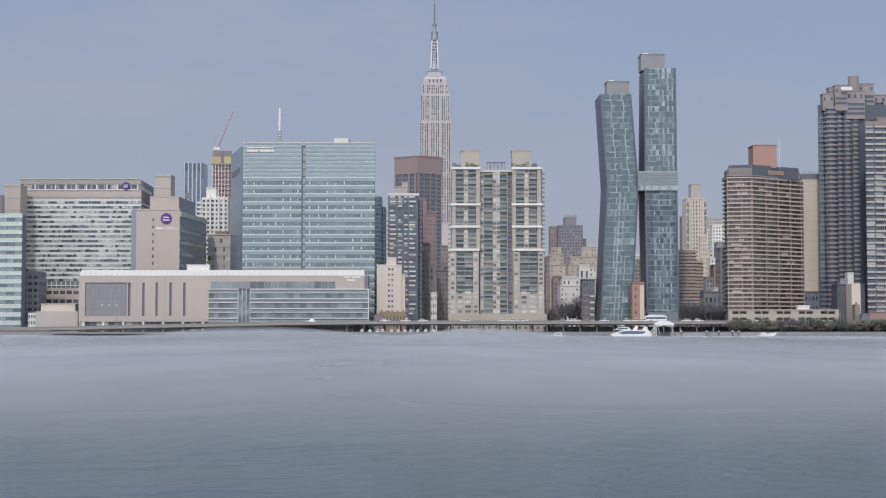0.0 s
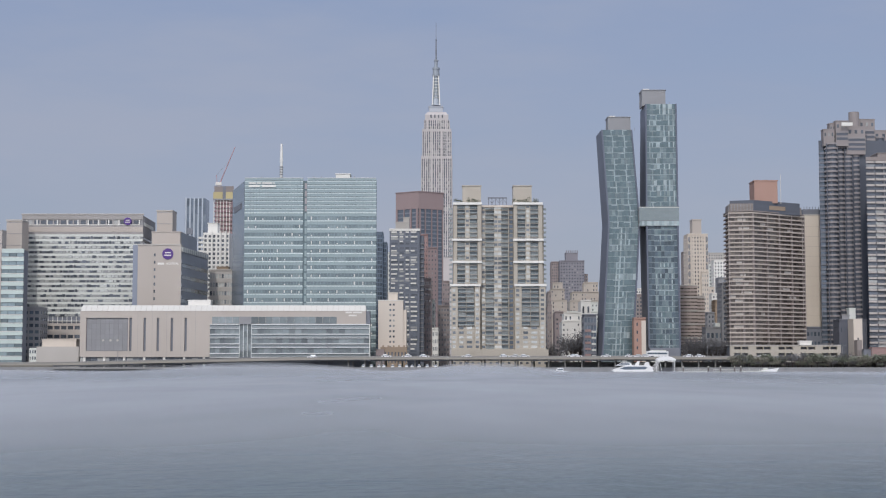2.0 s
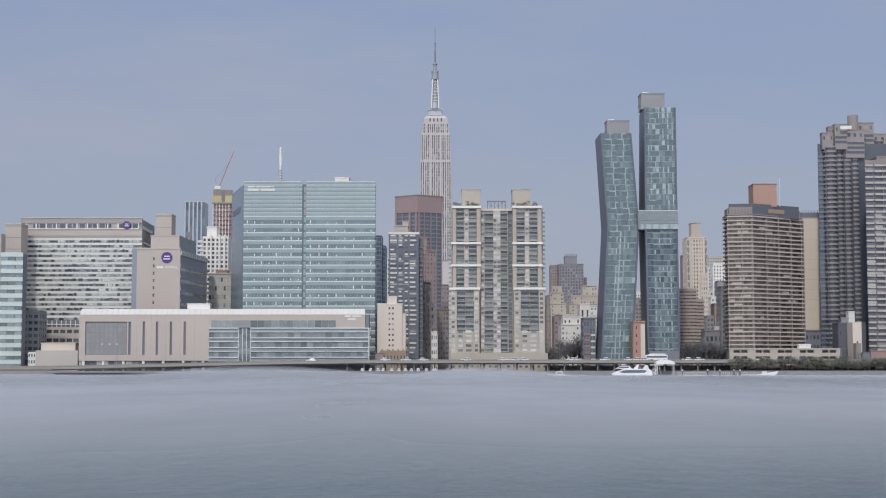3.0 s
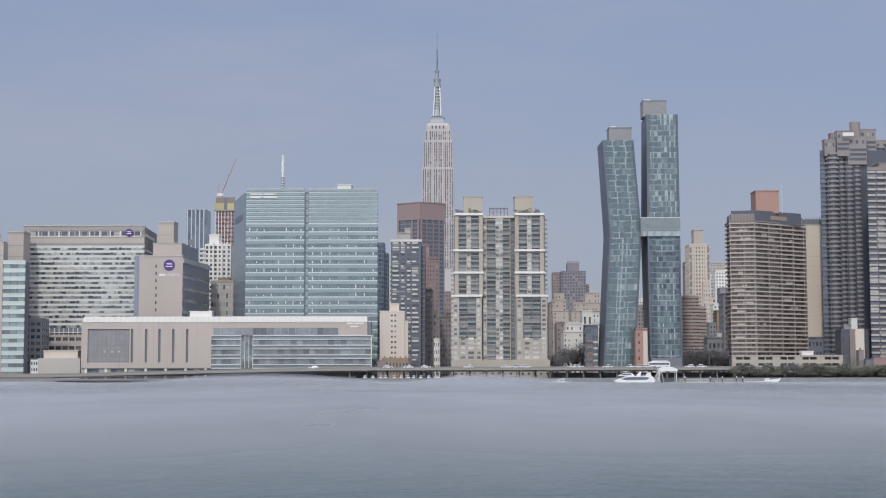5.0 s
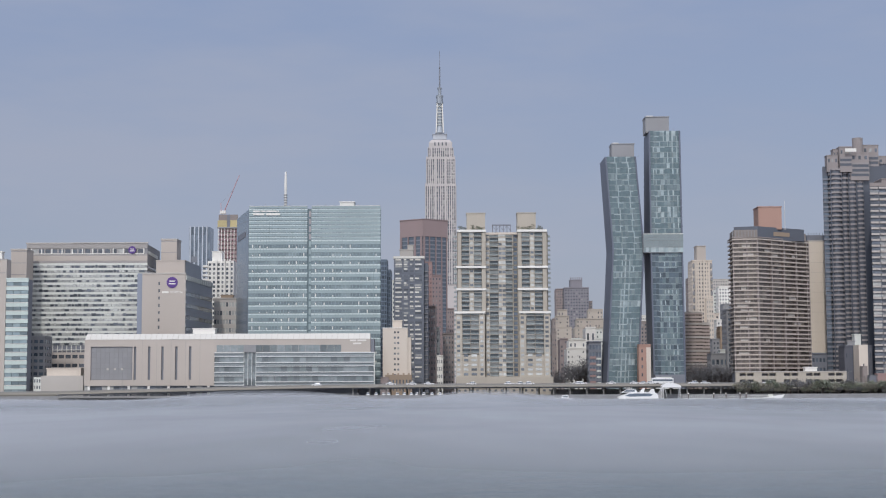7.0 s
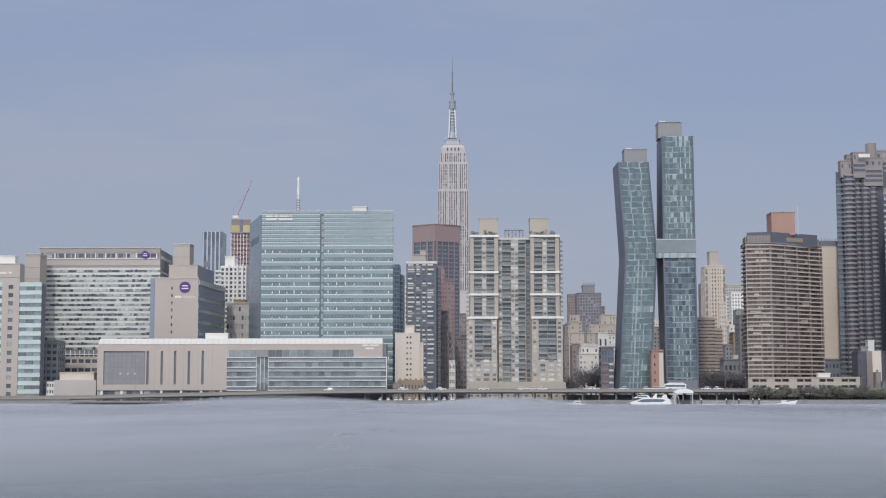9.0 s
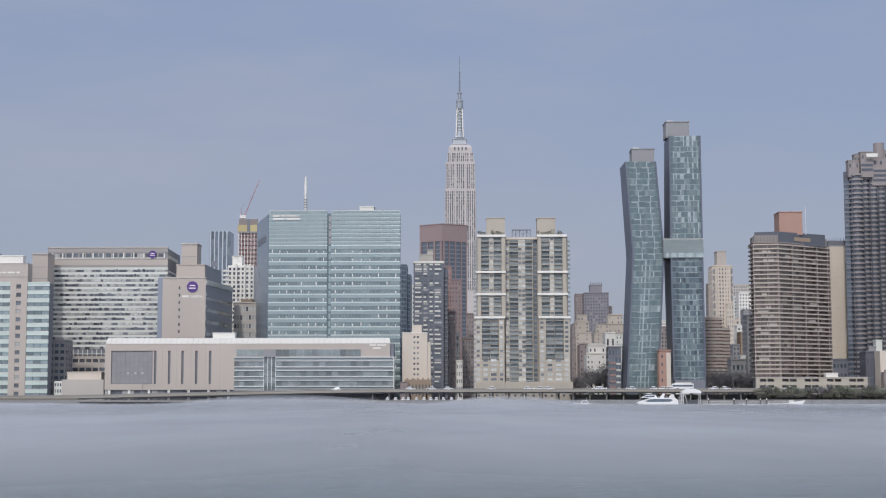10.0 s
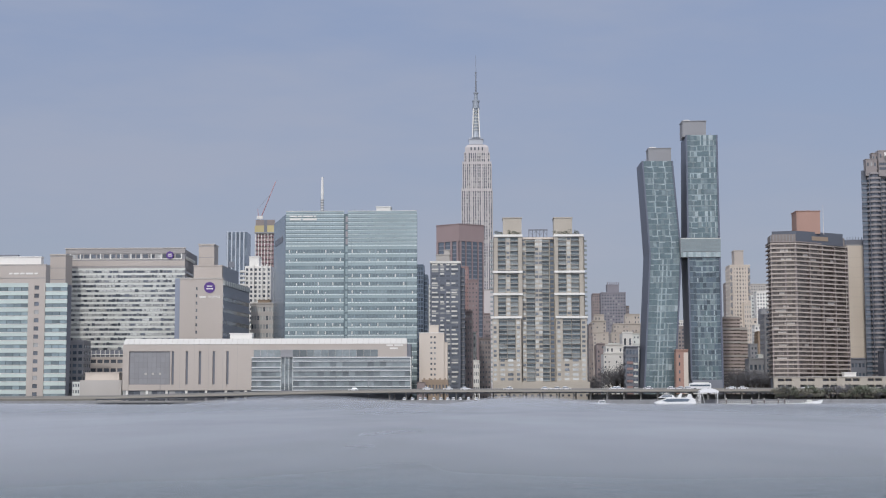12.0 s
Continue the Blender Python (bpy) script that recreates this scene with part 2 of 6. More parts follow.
def tower(name, label, x0, x1, z0, z1, y, deep, mat, glass, cols, floors, fill_u=0.6, fill_w=0.55, single=False,
          group="", roof=None, side=True, parapet=0.8):
    """A plain rectangular building with windowed front and sides."""
    z0 = 3.0
    b = thing(name, (x0 + x1) / 2, y, z0, label, "building", group)
    wall = Solid()
    wall.box(x0, x1, y + 0.4, y + deep, z0, z1)
    f = Face(b, (x0, y + 0.4), (x1, y + 0.4))
    f.grid(wall, glass, z0, z1 - parapet, cols, floors, fill_u, fill_w, 0.4, single)
    if side:
        flank = Face(b, (x0, y + deep), (x0, y + 0.4)) if x0 > 0 else Face(b, (x1, y + 0.4), (x1, y + deep))
        flank.grid(wall, glass, z0, z1 - parapet, max(2, int(cols * deep / (x1 - x0))), floors, fill_u, fill_w, 0.3, False)
    part("wall", wall, mat, b)
    top = Solid()
    for a, c, d, e in ((x0 - 0.2, x1 + 0.2, y - 0.1, y + 0.6), (x0 - 0.2, x1 + 0.2, y + deep - 0.6, y + deep + 0.2),
                       (x0 - 0.2, x0 + 0.5, y + 0.6, y + deep - 0.6), (x1 - 0.5, x1 + 0.2, y + 0.6, y + deep - 0.6)):
        top.box(a, c, d, e, z1, z1 + parapet)
    part("parapet", top, mat if roof is None else roof, b)
    return b


def penthouse(b, x0, x1, z0, z1, y, deep, mat, name="penthouse"):
    s = Solid()
    s.box(x0, x1, y, y + deep, z0, z1)
    s.box(x0 - 0.3, x1 + 0.3, y - 0.3, y + deep + 0.3, z1, z1 + 0.5)
    return part(name, s, mat, b)


# ---- ground and river ----
def sheet(name, x0, x1, y0, y1, z, nx, ny, mat):
    me = bpy.data.meshes.new(name)
    v = [(x0 + (x1 - x0) * i / nx, y0 + (y1 - y0) * j / ny, z) for j in range(ny + 1) for i in range(nx + 1)]
    me.from_pydata(v, [], [(j * (nx + 1) + i, j * (nx + 1) + i + 1, (j + 1) * (nx + 1) + i + 1, (j + 1) * (nx + 1) + i) for j in range(ny) for i in range(nx)])
    me.materials.append(mat)
    return new(name, me)


def river_water():
    m = bpy.data.materials.new("river_water")
    m.use_nodes = True
    n, l = m.node_tree.nodes, m.node_tree.links
    b = n["Principled BSDF"]
    b.inputs["Base Color"].default_value = (0.09, 0.12, 0.13, 1)
    b.inputs["Roughness"].default_value, b.inputs["IOR"].default_value = 0.3, 1.33
    place = n.new("ShaderNodeNewGeometry")
    last = None
    for size, stretch, strength, far in ((0.12, 0.6, 0.8, 0.45), (0.8, 0.8, 0.9, 0.6)):
        scaled, tex, bump = n.new("ShaderNodeVectorMath"), n.new("ShaderNodeTexNoise"), n.new("ShaderNodeBump")
        scaled.operation = "MULTIPLY"
        scaled.inputs[1].default_value = (size * stretch, size, size)
        tex.inputs["Scale"].default_value, tex.inputs["Detail"].default_value = 1.0, 3
        bump.inputs["Strength"].default_value, bump.inputs["Distance"].default_value = strength, far / size * 0.3
        l.new(place.outputs["Position"], scaled.inputs[0]), l.new(scaled.outputs[0], tex.inputs["Vector"])
        l.new(tex.outputs[0], bump.inputs["Height"])
        if last:
            l.new(last.outputs[0], bump.inputs["Normal"])
        last = bump
    l.new(last.outputs[0], b.inputs["Normal"])
    return m


tagged(sheet("water", -1500, 1500, -600, 818, 0, 30, 30, river_water()), "grey-green river with small ripples", "river", kind="structure")
tagged(sheet("ground", -4500, 4500, 816, 4900, 3.0, 30, 30, EARTH), "flat city ground behind the sea wall", "ground", kind="structure")
near = Solid()
near.box(-300, 300, -120, 12, -3, 4.3)
tagged(new("near_bank", near.mesh("near_bank", CONCRETE)), "plain concrete quay on the near bank", "quay", kind="structure")
quay = Solid()
quay.box(-1500, 1500, 815.2, 816.4, -2, 3.3)
tagged(new("sea_wall", quay.mesh("sea_wall", material("wet_stained_concrete", (0.25, 0.25, 0.26), vary=0.35, blotch=3))), "stained concrete sea wall along the river", "wall", kind="structure")

# ---- hospital campus ----
def sign_bars(b, face, u, w, lengths, h, mat, d=0.5):
    """A line of writing too small to read, as plain bars."""
    for n in lengths:
        face.slab(mat, u, u + n, w, w + h, d, d + 0.12, "sign_bar")
        u += n + h * 0.7


def round_sign(b, face, u, w, r, d):
    ob = Solid()
    ring = [(math.cos(2 * math.pi * i / 28) * r, math.sin(2 * math.pi * i / 28) * r) for i in range(28)]
    k = len(ob.v)
    ob.v += [face.at(u + c, w + s, d) for c, s in ring] + [face.at(u + c, w + s, d + 0.3) for c, s in ring]
    ob.f += [tuple(range(28, 56)), tuple(range(27, -1, -1))] + [(i, (i + 1) % 28, 28 + (i + 1) % 28, 28 + i) for i in range(28)]
    disc = part("round_sign", ob, PURPLE, b, "round purple sign with white bars")
    for i, (n, dy) in enumerate(((0.9, 0.12), (1.1, -0.12))):
        s = Solid()
        face.box(s, u - n * r * 0.55, u + n * r * 0.55, w + dy * r * 2 - r * 0.1, w + dy * r * 2 + r * 0.1, d + 0.3, d + 0.36)
        part("sign_bar", s, WHITE, disc)


def research_wing():
    """Two glazed wings either side of a beige pier, under a beige attic."""
    y = 840.0
    xa, xb, xc, xd = -303.7, -259.2, -249.5, -237.0
    top, attic, roof = 69.5, 80.5, 84.7
    low = 3.0
    b = thing("research_building", (xa + xd) / 2, y, low, "mint glass and beige concrete laboratory block beside the road", "building")
    core = Solid()
    core.box(xa, xd, y + 1.2, y + 9, low, top - 0.5)
    part("core", core, DARKGREY, b)
    floors = 14
    cw = (top - low - 1.5) / floors
    for x0, x1, n in ((xa, xb, 11), (xc, xd, 3)):
        f = Face(b, (x0, y + 1.2), (x1, y + 1.2))
        for j in range(floors):
            w = low + 1.5 + j * cw
            f.slab(MINT, 0, f.length, w + cw * 0.56, w + cw, 0, 0.9, "spandrel")
            f.slab(WHITE, 0, f.length, w + cw * 0.02, w + cw * 0.08, 0, 0.8, "sill")
            for i in range(n):
                f.pane(GLASS_TEAL, i * f.length / n + 0.1, (i + 1) * f.length / n - 0.1, w + cw * 0.1, w + cw * 0.54, 0.1, 0.6)
        f.slab(MINT, 0, f.length, top - 0.6, top + 0.3, -0.5, 1.0, "parapet")
    wall = Solid()
    wall.box(xb, xc, y + 0.5, y + 1.2, low, top)
    wall.box(xa, xc, y + 0.3, y + 9, top, attic)
    f = Face(b, (xb, y + 0.5), (xc, y + 0.5))
    f.grid(wall, GLASS, low + 1.5, top, 1, floors, 0.28, 0.5, 0.5)
    part("wall", wall, BEIGE, b)
    joints = Face(b, (xa, y + 0.3), (xc, y + 0.3))
    for k in (0.3, 0.98):
        joints.slab(GREY, 0, joints.length, top + (attic - top) * k - 0.3, top + (attic - top) * k, 0, 0.15, "cornice")
    sign_bars(b, joints, joints.length - 21, top + 5.2, (1.9, 3.0, 2.6, 4.2, 2.0), 1.0, WHITE, 0.05)
    penthouse(b, xa, -253.2, attic, roof, y + 3, 5, WHITE)
    cap = Solid()
    cap.box(xa + 20, -266.8, y + 4, y + 7, roof + 0.5, roof + 1.6)
    part("vent_unit", cap, DARKGREY, b)


    return b


research_wing()


def stair_core(x0, x1, z0, z1, y, label):
    b = thing("stair_tower", (x0 + x1) / 2, y, 3, label, "building")
    s = Solid()
    s.box(x0, x1, y, y + 14, 3, z1)
    part("wall", s, BEIGE, b)
    f = Face(b, (x0, y), (x1, y))
    for k in range(7):
        f.slab(GREY, 0, f.length, z1 - 1 - k * 6.8, z1 - 0.7 - k * 6.8, 0, 0.06, "joint")
    f.slab(LIME, -0.3, f.length + 0.3, z1, z1 + 0.8, -13.8, 0.3, "coping")
    return b


stair_core(-258.8, -249.5, 26.2, 89.3, 880, "beige precast stair tower between hospital blocks")
stair_core(-176.2, -166.6, 26.7, 98.2, 912, "tall beige precast lift core behind the hospital")


def ward_slab():
    """The long hospital slab with its ribbon windows and windowed roof screen."""
    y, far = 900.0, 948.0
    x0, x1 = -255.4, -182.2
    xr = -184.0
    top, strip1, strip0, wards = 95.0, 91.7, 89.1, 83.1
    mech1, mech0 = 33.4, 29.3
    b = thing("hospital_building", (x0 + x1) / 2, y, 3, "long pale hospital slab with ribbon windows and a roof screen", "building")
    core = Solid()
    core.prism([(x0, y + 0.6), (x1, y + 0.6), (xr, far), (x0, far)], 3, top - 0.5)
    part("core", core, GREY, b)
    f = Face(b, (x0, y + 0.6), (x1, y + 0.6))
    skin = Solid()
    f.grid(skin, GLASS, strip0 - 0.4, strip1 + 0.4, 17, 1, 0.80, 0.70, 0.3, u0=f.length * 0.04, u1=f.length * 0.97)
    f.box(skin, 0, f.length, strip1 + 0.4, top, 0, 0.55)
    f.box(skin, 0, f.length, wards, strip0 - 0.4, 0, 0.5)
    part("roof_screen", skin, material("grey_render", (0.33, 0.31, 0.30)), b)
    f.slab(BEIGE, 0, f.length, wards + 1.4, strip0 - 1.6, 0.5, 0.62, "frieze")
    f.slab(LIME, -0.4, f.length + 0.4, top, top + 0.6, -0.6, 0.9, "coping")
    floors = 17
    cw = (wards - mech1) / floors
    rng = random.Random(4)
    for j in range(floors):
        w = mech1 + j * cw
        f.slab(PALE, 0, f.length, w + cw * 0.52, w + cw, 0, 0.45, "spandrel")
        row, dark, u = Solid(), Solid(), 0.4
        while u < f.length - 2.4:
            n = rng.choice((1.1, 1.5, 2.0, 2.6))
            f.box(dark if rng.random() < 0.27 else row, u, u + n, w + cw * 0.05, w + cw * (0.5 if rng.random() < 0.75 else 0.62), 0.05, 0.46)
            u += n + rng.choice((0.15, 0.25, 0.8))
        tagged(part("window_ribbon", row, GLASS_PALE, b), kind="stuff")
        if dark.v:
            tagged(part("open_window", dark, GLASS, b), kind="stuff")
    # plant floor and lower storeys
    f.slab(DARKGREY, 0, f.length, mech0, mech1, 0, 0.1, "plant_floor")
    for i in range(26):
        f.slab(WHITE, i * f.length / 26, i * f.length / 26 + 0.35, mech0, mech1, 0.1, 0.8, "post")
    f.slab(WHITE, 0, f.length, mech0 + 1.2, mech0 + 1.6, 0.1, 0.9, "rail")
    base = Solid()
    f.grid(base, GLASS, 3, mech0, 18, 5, 0.78, 0.4, 0.5)
    part("wall", base, BEIGE, b)
    side = Face(b, (x1, y + 0.6), (xr, far))
    for j in range(floors):
        w = mech1 + j * cw
        side.slab(GREY, 0, side.length, w + cw * 0.5, w + cw, 0, 0.3, "spandrel")
        side.pane(GLASS, 1, side.length - 1, w + cw * 0.05, w + cw * 0.45)
    side.slab(PALE, 2, side.length * 0.8, wards + 5.5, wards + 7.5, 0, 0.3, "louvre")
    for i in range(12):
        u = f.length * (0.04 + 0.93 * i / 11)
        f.slab(WHITE, u - 0.35, u + 0.35, strip0 - 0.2, strip1 + 0.2, 0.3, 0.62, "strip_post")
    f.slab(WHITE, f.length * 0.04, f.length * 0.97, strip0 - 0.6, strip0 - 0.2, 0.3, 0.75, "strip_sill")
    round_sign(b, f, -191.4 - x0, 90.9, 2.3, 0.9)
    penthouse(b, -211.7, -207.1, top, top + 1.4, 925, 6, WHITE, "roof_unit")
    return b


ward_slab()


# blue-grey of the shaded flank, lifted in the colour instead of by skylight
FLANK = material("shaded_flank_tone", (0.30, 0.32, 0.36), rough=0.5)


def clinic_block():
    """The beige hospital block with a blank front, a round sign and a dark receding flank."""
    y = 880.0
    xs, x0, x1 = -184.2, -180.9, -155.3
    far = 948.0
    xr = -150.3
    top = 74.8
    b = thing("hospital_block", (x0 + x1) / 2, y, 3, "beige hospital block with a blank front and purple sign", "building")
    s = Solid()
    s.prism([(x0, y + 0.5), (x1, y + 0.5), (x1 - 0.5, far), (x0, far)], 3, top)
    f = Face(b, (x0, y + 0.5), (x1, y + 0.5))
    k = 0.37 * f.length
    ws = [3.0]
    for j in range(9):
        ws += [top - 41 + j * 4.3, top - 39.2 + j * 4.3]
    f.lattice(s, [0, k, k + 1.0, f.length], ws + [top], lambda i, j: i == 1 and j % 2 == 1, 0.5)
    for a, c in zip(ws[1::2], ws[2::2]):
        f.pane(GLASS, k, k + 1.0, a, c)
    part("wall", s, BEIGE, b)
    f.slab(LIME, -0.2, f.length + 0.2, top, top + 0.7, -1, 0.8, "coping")
    blue = Solid()
    blue.box(xs, x0, y + 2, y + 20, 3, top + 0.6)
    part("glass_bay", blue, material("blue_grey_panel", (0.26, 0.29, 0.36), rough=0.35), b, "blue-grey glass bay")
    flank = Face(b, (x1, y + 0.5), (xr, far))
    core = Solid()
    core.prism([(x1, y + 0.5), (xr, far), (x1 - 0.4, far)], 3, top - 0.4)
    part("flank", core, FLANK, b)
    flank.slab(PALE, 0.5, flank.length, top - 3.6, top - 0.8, 0, 0.5, "frieze")
    for i in range(14):
        flank.slab(GREY, 0.5 + i * flank.length / 14, 0.75 + i * flank.length / 14, top - 3.6, top - 0.8, 0.5, 0.7, "fin")
    for j in range(9):
        w = 6 + j * (top - 12) / 9
        flank.slab(FLANK, 0, flank.length, w + 2.6, w + 4.4, 0, 0.4, "spandrel")
        for i in range(6):
            flank.pane(GLASS_GREY, i * flank.length / 6 + 0.3, (i + 1) * flank.length / 6 - 0.3, w + 0.2, w + 2.5)
    penthouse(b, -174.4, -157.4, top, 83.2, 888, 20, BEIGE)
    pent = Solid()
    pent.prism([(-157.6, 889), (-154.5, 930), (-164.8, 930)], top - 1, 83.2)
    part("plant_room", pent, FLANK, b)
    round_sign(b, f, -163.2 - x0, 69.7, 3.3, 0.5)
    w = 63.4
    sign_bars(b, f, -169.2 - x0, w, (3.9,), 1.2, WHITE, 0.5)
    curve = bpy.data.curves.new("sign_lettering", "FONT")
    curve.body, curve.size, curve.extrude, curve.offset = "HOSPITAL", 1.75, 0.05, 0.04
    me = bpy.data.meshes.new_from_object(bpy.data.objects.new("lettering", curve))
    me.materials.append(WHITE)
    ob = new("sign_lettering", me)
    wide = max(v.co.x for v in me.vertices)
    ob.matrix_basis = pose(-164.3, y - 0.08, w, 90) @ Matrix.Diagonal((7.6 / wide, 1, 1, 1))
    tagged(hang(ob, b), "white raised lettering")
    return b


clinic_block()


def glass_pavilion():
    """The teal curtain-walled hospital tower."""
    y, far = 880.0, 930.0
    x0, x1, xg = -118.2, -40.4, -83.2
    xl = -132.0
    top, mid = 114.8, 94.6
    b = thing("glass_hospital_tower", (x0 + x1) / 2, y, 3, "teal glass hospital tower with pale horizontal bands and roof mast", "building")
    core = Solid()
    xf = x1 - 2.6
    core.prism([(x0, y + 0.8), (x1, y + 0.8), (xf, far), (xl, far)], 3, top - 1.5)
    part("core", core, material("dark_teal_core", (0.14, 0.19, 0.21)), b)
    tint = material("frosted_teal_spandrel", (0.295, 0.365, 0.38), rough=0.25)
    line = material("pale_fritted_glass", (0.58, 0.65, 0.65), rough=0.3)
    louvre = material("pinkish_grey_louvre", (0.35, 0.325, 0.335))
    rng = random.Random(8)
    lows = [3 + i * (mid - 3) / 19 for i in range(20)]
    highs = [mid + i * (top - 1.2 - mid) / 8 for i in range(9)]
    for h0, h1 in ((x0, xg - 0.4), (xg + 2.0, x1)):
        f = Face(b, (h0, y + 0.8), (h1, y + 0.8))
        for tall, zs in ((True, lows), (False, highs)):
            for w, wn in zip(zs, zs[1:]):
                cw = wn - w
                n = 6 if h0 == x0 else 7
                if tall:
                    f.slab(tint, 0, f.length, w + cw * 0.46, w + cw * 0.86, 0, 0.62, "spandrel")
                    f.slab(line, 0, f.length, w + cw * 0.84, w + cw * 0.98, 0, 0.75, "frit_band")
                    for i in range(n):
                        f.pane(GLASS_CURTAIN, i * f.length / n + 0.08, (i + 1) * f.length / n - 0.08, w, w + cw * 0.45, 0.05, 0.5)
                else:
                    f.slab(line, 0, f.length, w + cw * 0.62, w + cw * 0.8, 0, 0.7, "frit_band")
                    f.slab(tint, 0, f.length, w, w + cw * 0.6, 0, 0.6, "spandrel")
                    for i in range(n):
                        f.pane(GLASS_CURTAIN, i * f.length / n + 0.08, (i + 1) * f.length / n - 0.08, w + cw * 0.81, w + cw, 0.05, 0.5)
                for i in range(8 if tall else 0):
                    u = f.length * (i + 0.45) / 8
                    if rng.random() < 0.55:
                        f.slab(WHITE, u, u + 0.55, w + 0.2, w + cw * rng.choice((0.2, 0.3, 0.42)), 0.5, 0.56, "blind")
        for i in range(1, 20):
            f.slab(tint, i * f.length / 20 - 0.07, i * f.length / 20 + 0.07, 3, top, 0.6, 0.85, "mullion")
        f.slab(tint, 0, f.length, top - 1.2, top, 0, 0.4, "roof_screen")
        f.slab(WHITE, 0, f.length, top, top + 0.25, -0.1, 0.5, "coping")
    g = Face(b, (xg - 0.4, y + 0.8), (xg + 2, y + 0.8))
    for i in range(24):
        z = 6 + i * (top - 8) / 24
        g.slab(tint if z < mid else louvre, 0.9, 2.2, z, z + 3.4, -0.2, 0.3, "louvre")
    right = Face(b, (x1, y + 0.8), (xf, far))
    for w, wn in zip(lows + highs[1:], lows[1:] + highs[1:]):
        right.slab(tint, 0, right.length, w + (wn - w) * 0.4, wn, 0, 0.3, "spandrel") if wn > w else None
    left = Face(b, (xl, far), (x0, y + 0.8))
    slate = material("slate_glass", (0.15, 0.19, 0.225), rough=0.2)
    for j in range(20):
        w = 3 + j * (top - 5) / 20
        left.slab(slate, 0, left.length, w + 0.04, w + (top - 5) / 20, 0, 0.4, "panel")
    left.slab(DARKGREY, left.length * 0.12, left.length * 0.8, top - 17, top - 13.5, 0.4, 0.6, "louvre")
    front = Face(b, (x0, y), (x1, y))
    u, w = -115.9 - x0, 111.4
    sign_bars(b, front, u, w, (4.3, 2.6, 6.0, 0.9), 0.8, WHITE, 0.12)
    sign_bars(b, front, u, w - 2.0, (6.8, 8.4), 1.3, WHITE, 0.12)
    penthouse(b, -65.1, -56.6, top - 1, 118.3, 890, 12, WHITE)
    mast = Solid()
    xm, z1 = -98.8, 138.2
    mast.tube(xm, 900, top - 1.5, z1 - 11, 0.75, 0.75, 10)
    mast.tube(xm, 900, z1 - 11, z1, 0.95, 0.6, 10)
    pole = part("mast", mast, WHITE, b, "white roof mast with antenna rings")
    for k in range(6):
        ring = Solid()
        ring.tube(xm, 900, top + 1 + k * 1.6, top + 1.5 + k * 1.6, 1.15, None, 10)
        part("antenna_ring", ring, GREY, pole)
    for k, x in enumerate((0.12, 0.3, 0.52, 0.58, 0.83)):
        s = Solid()
        s.beam((x0 + (x1 - x0) * x, y + 4, top - 1), (x0 + (x1 - x0) * x, y + 4, top + 1.6), 0.25)
        part("vent_pipe", s, GREY, b)
    return b


glass_pavilion()


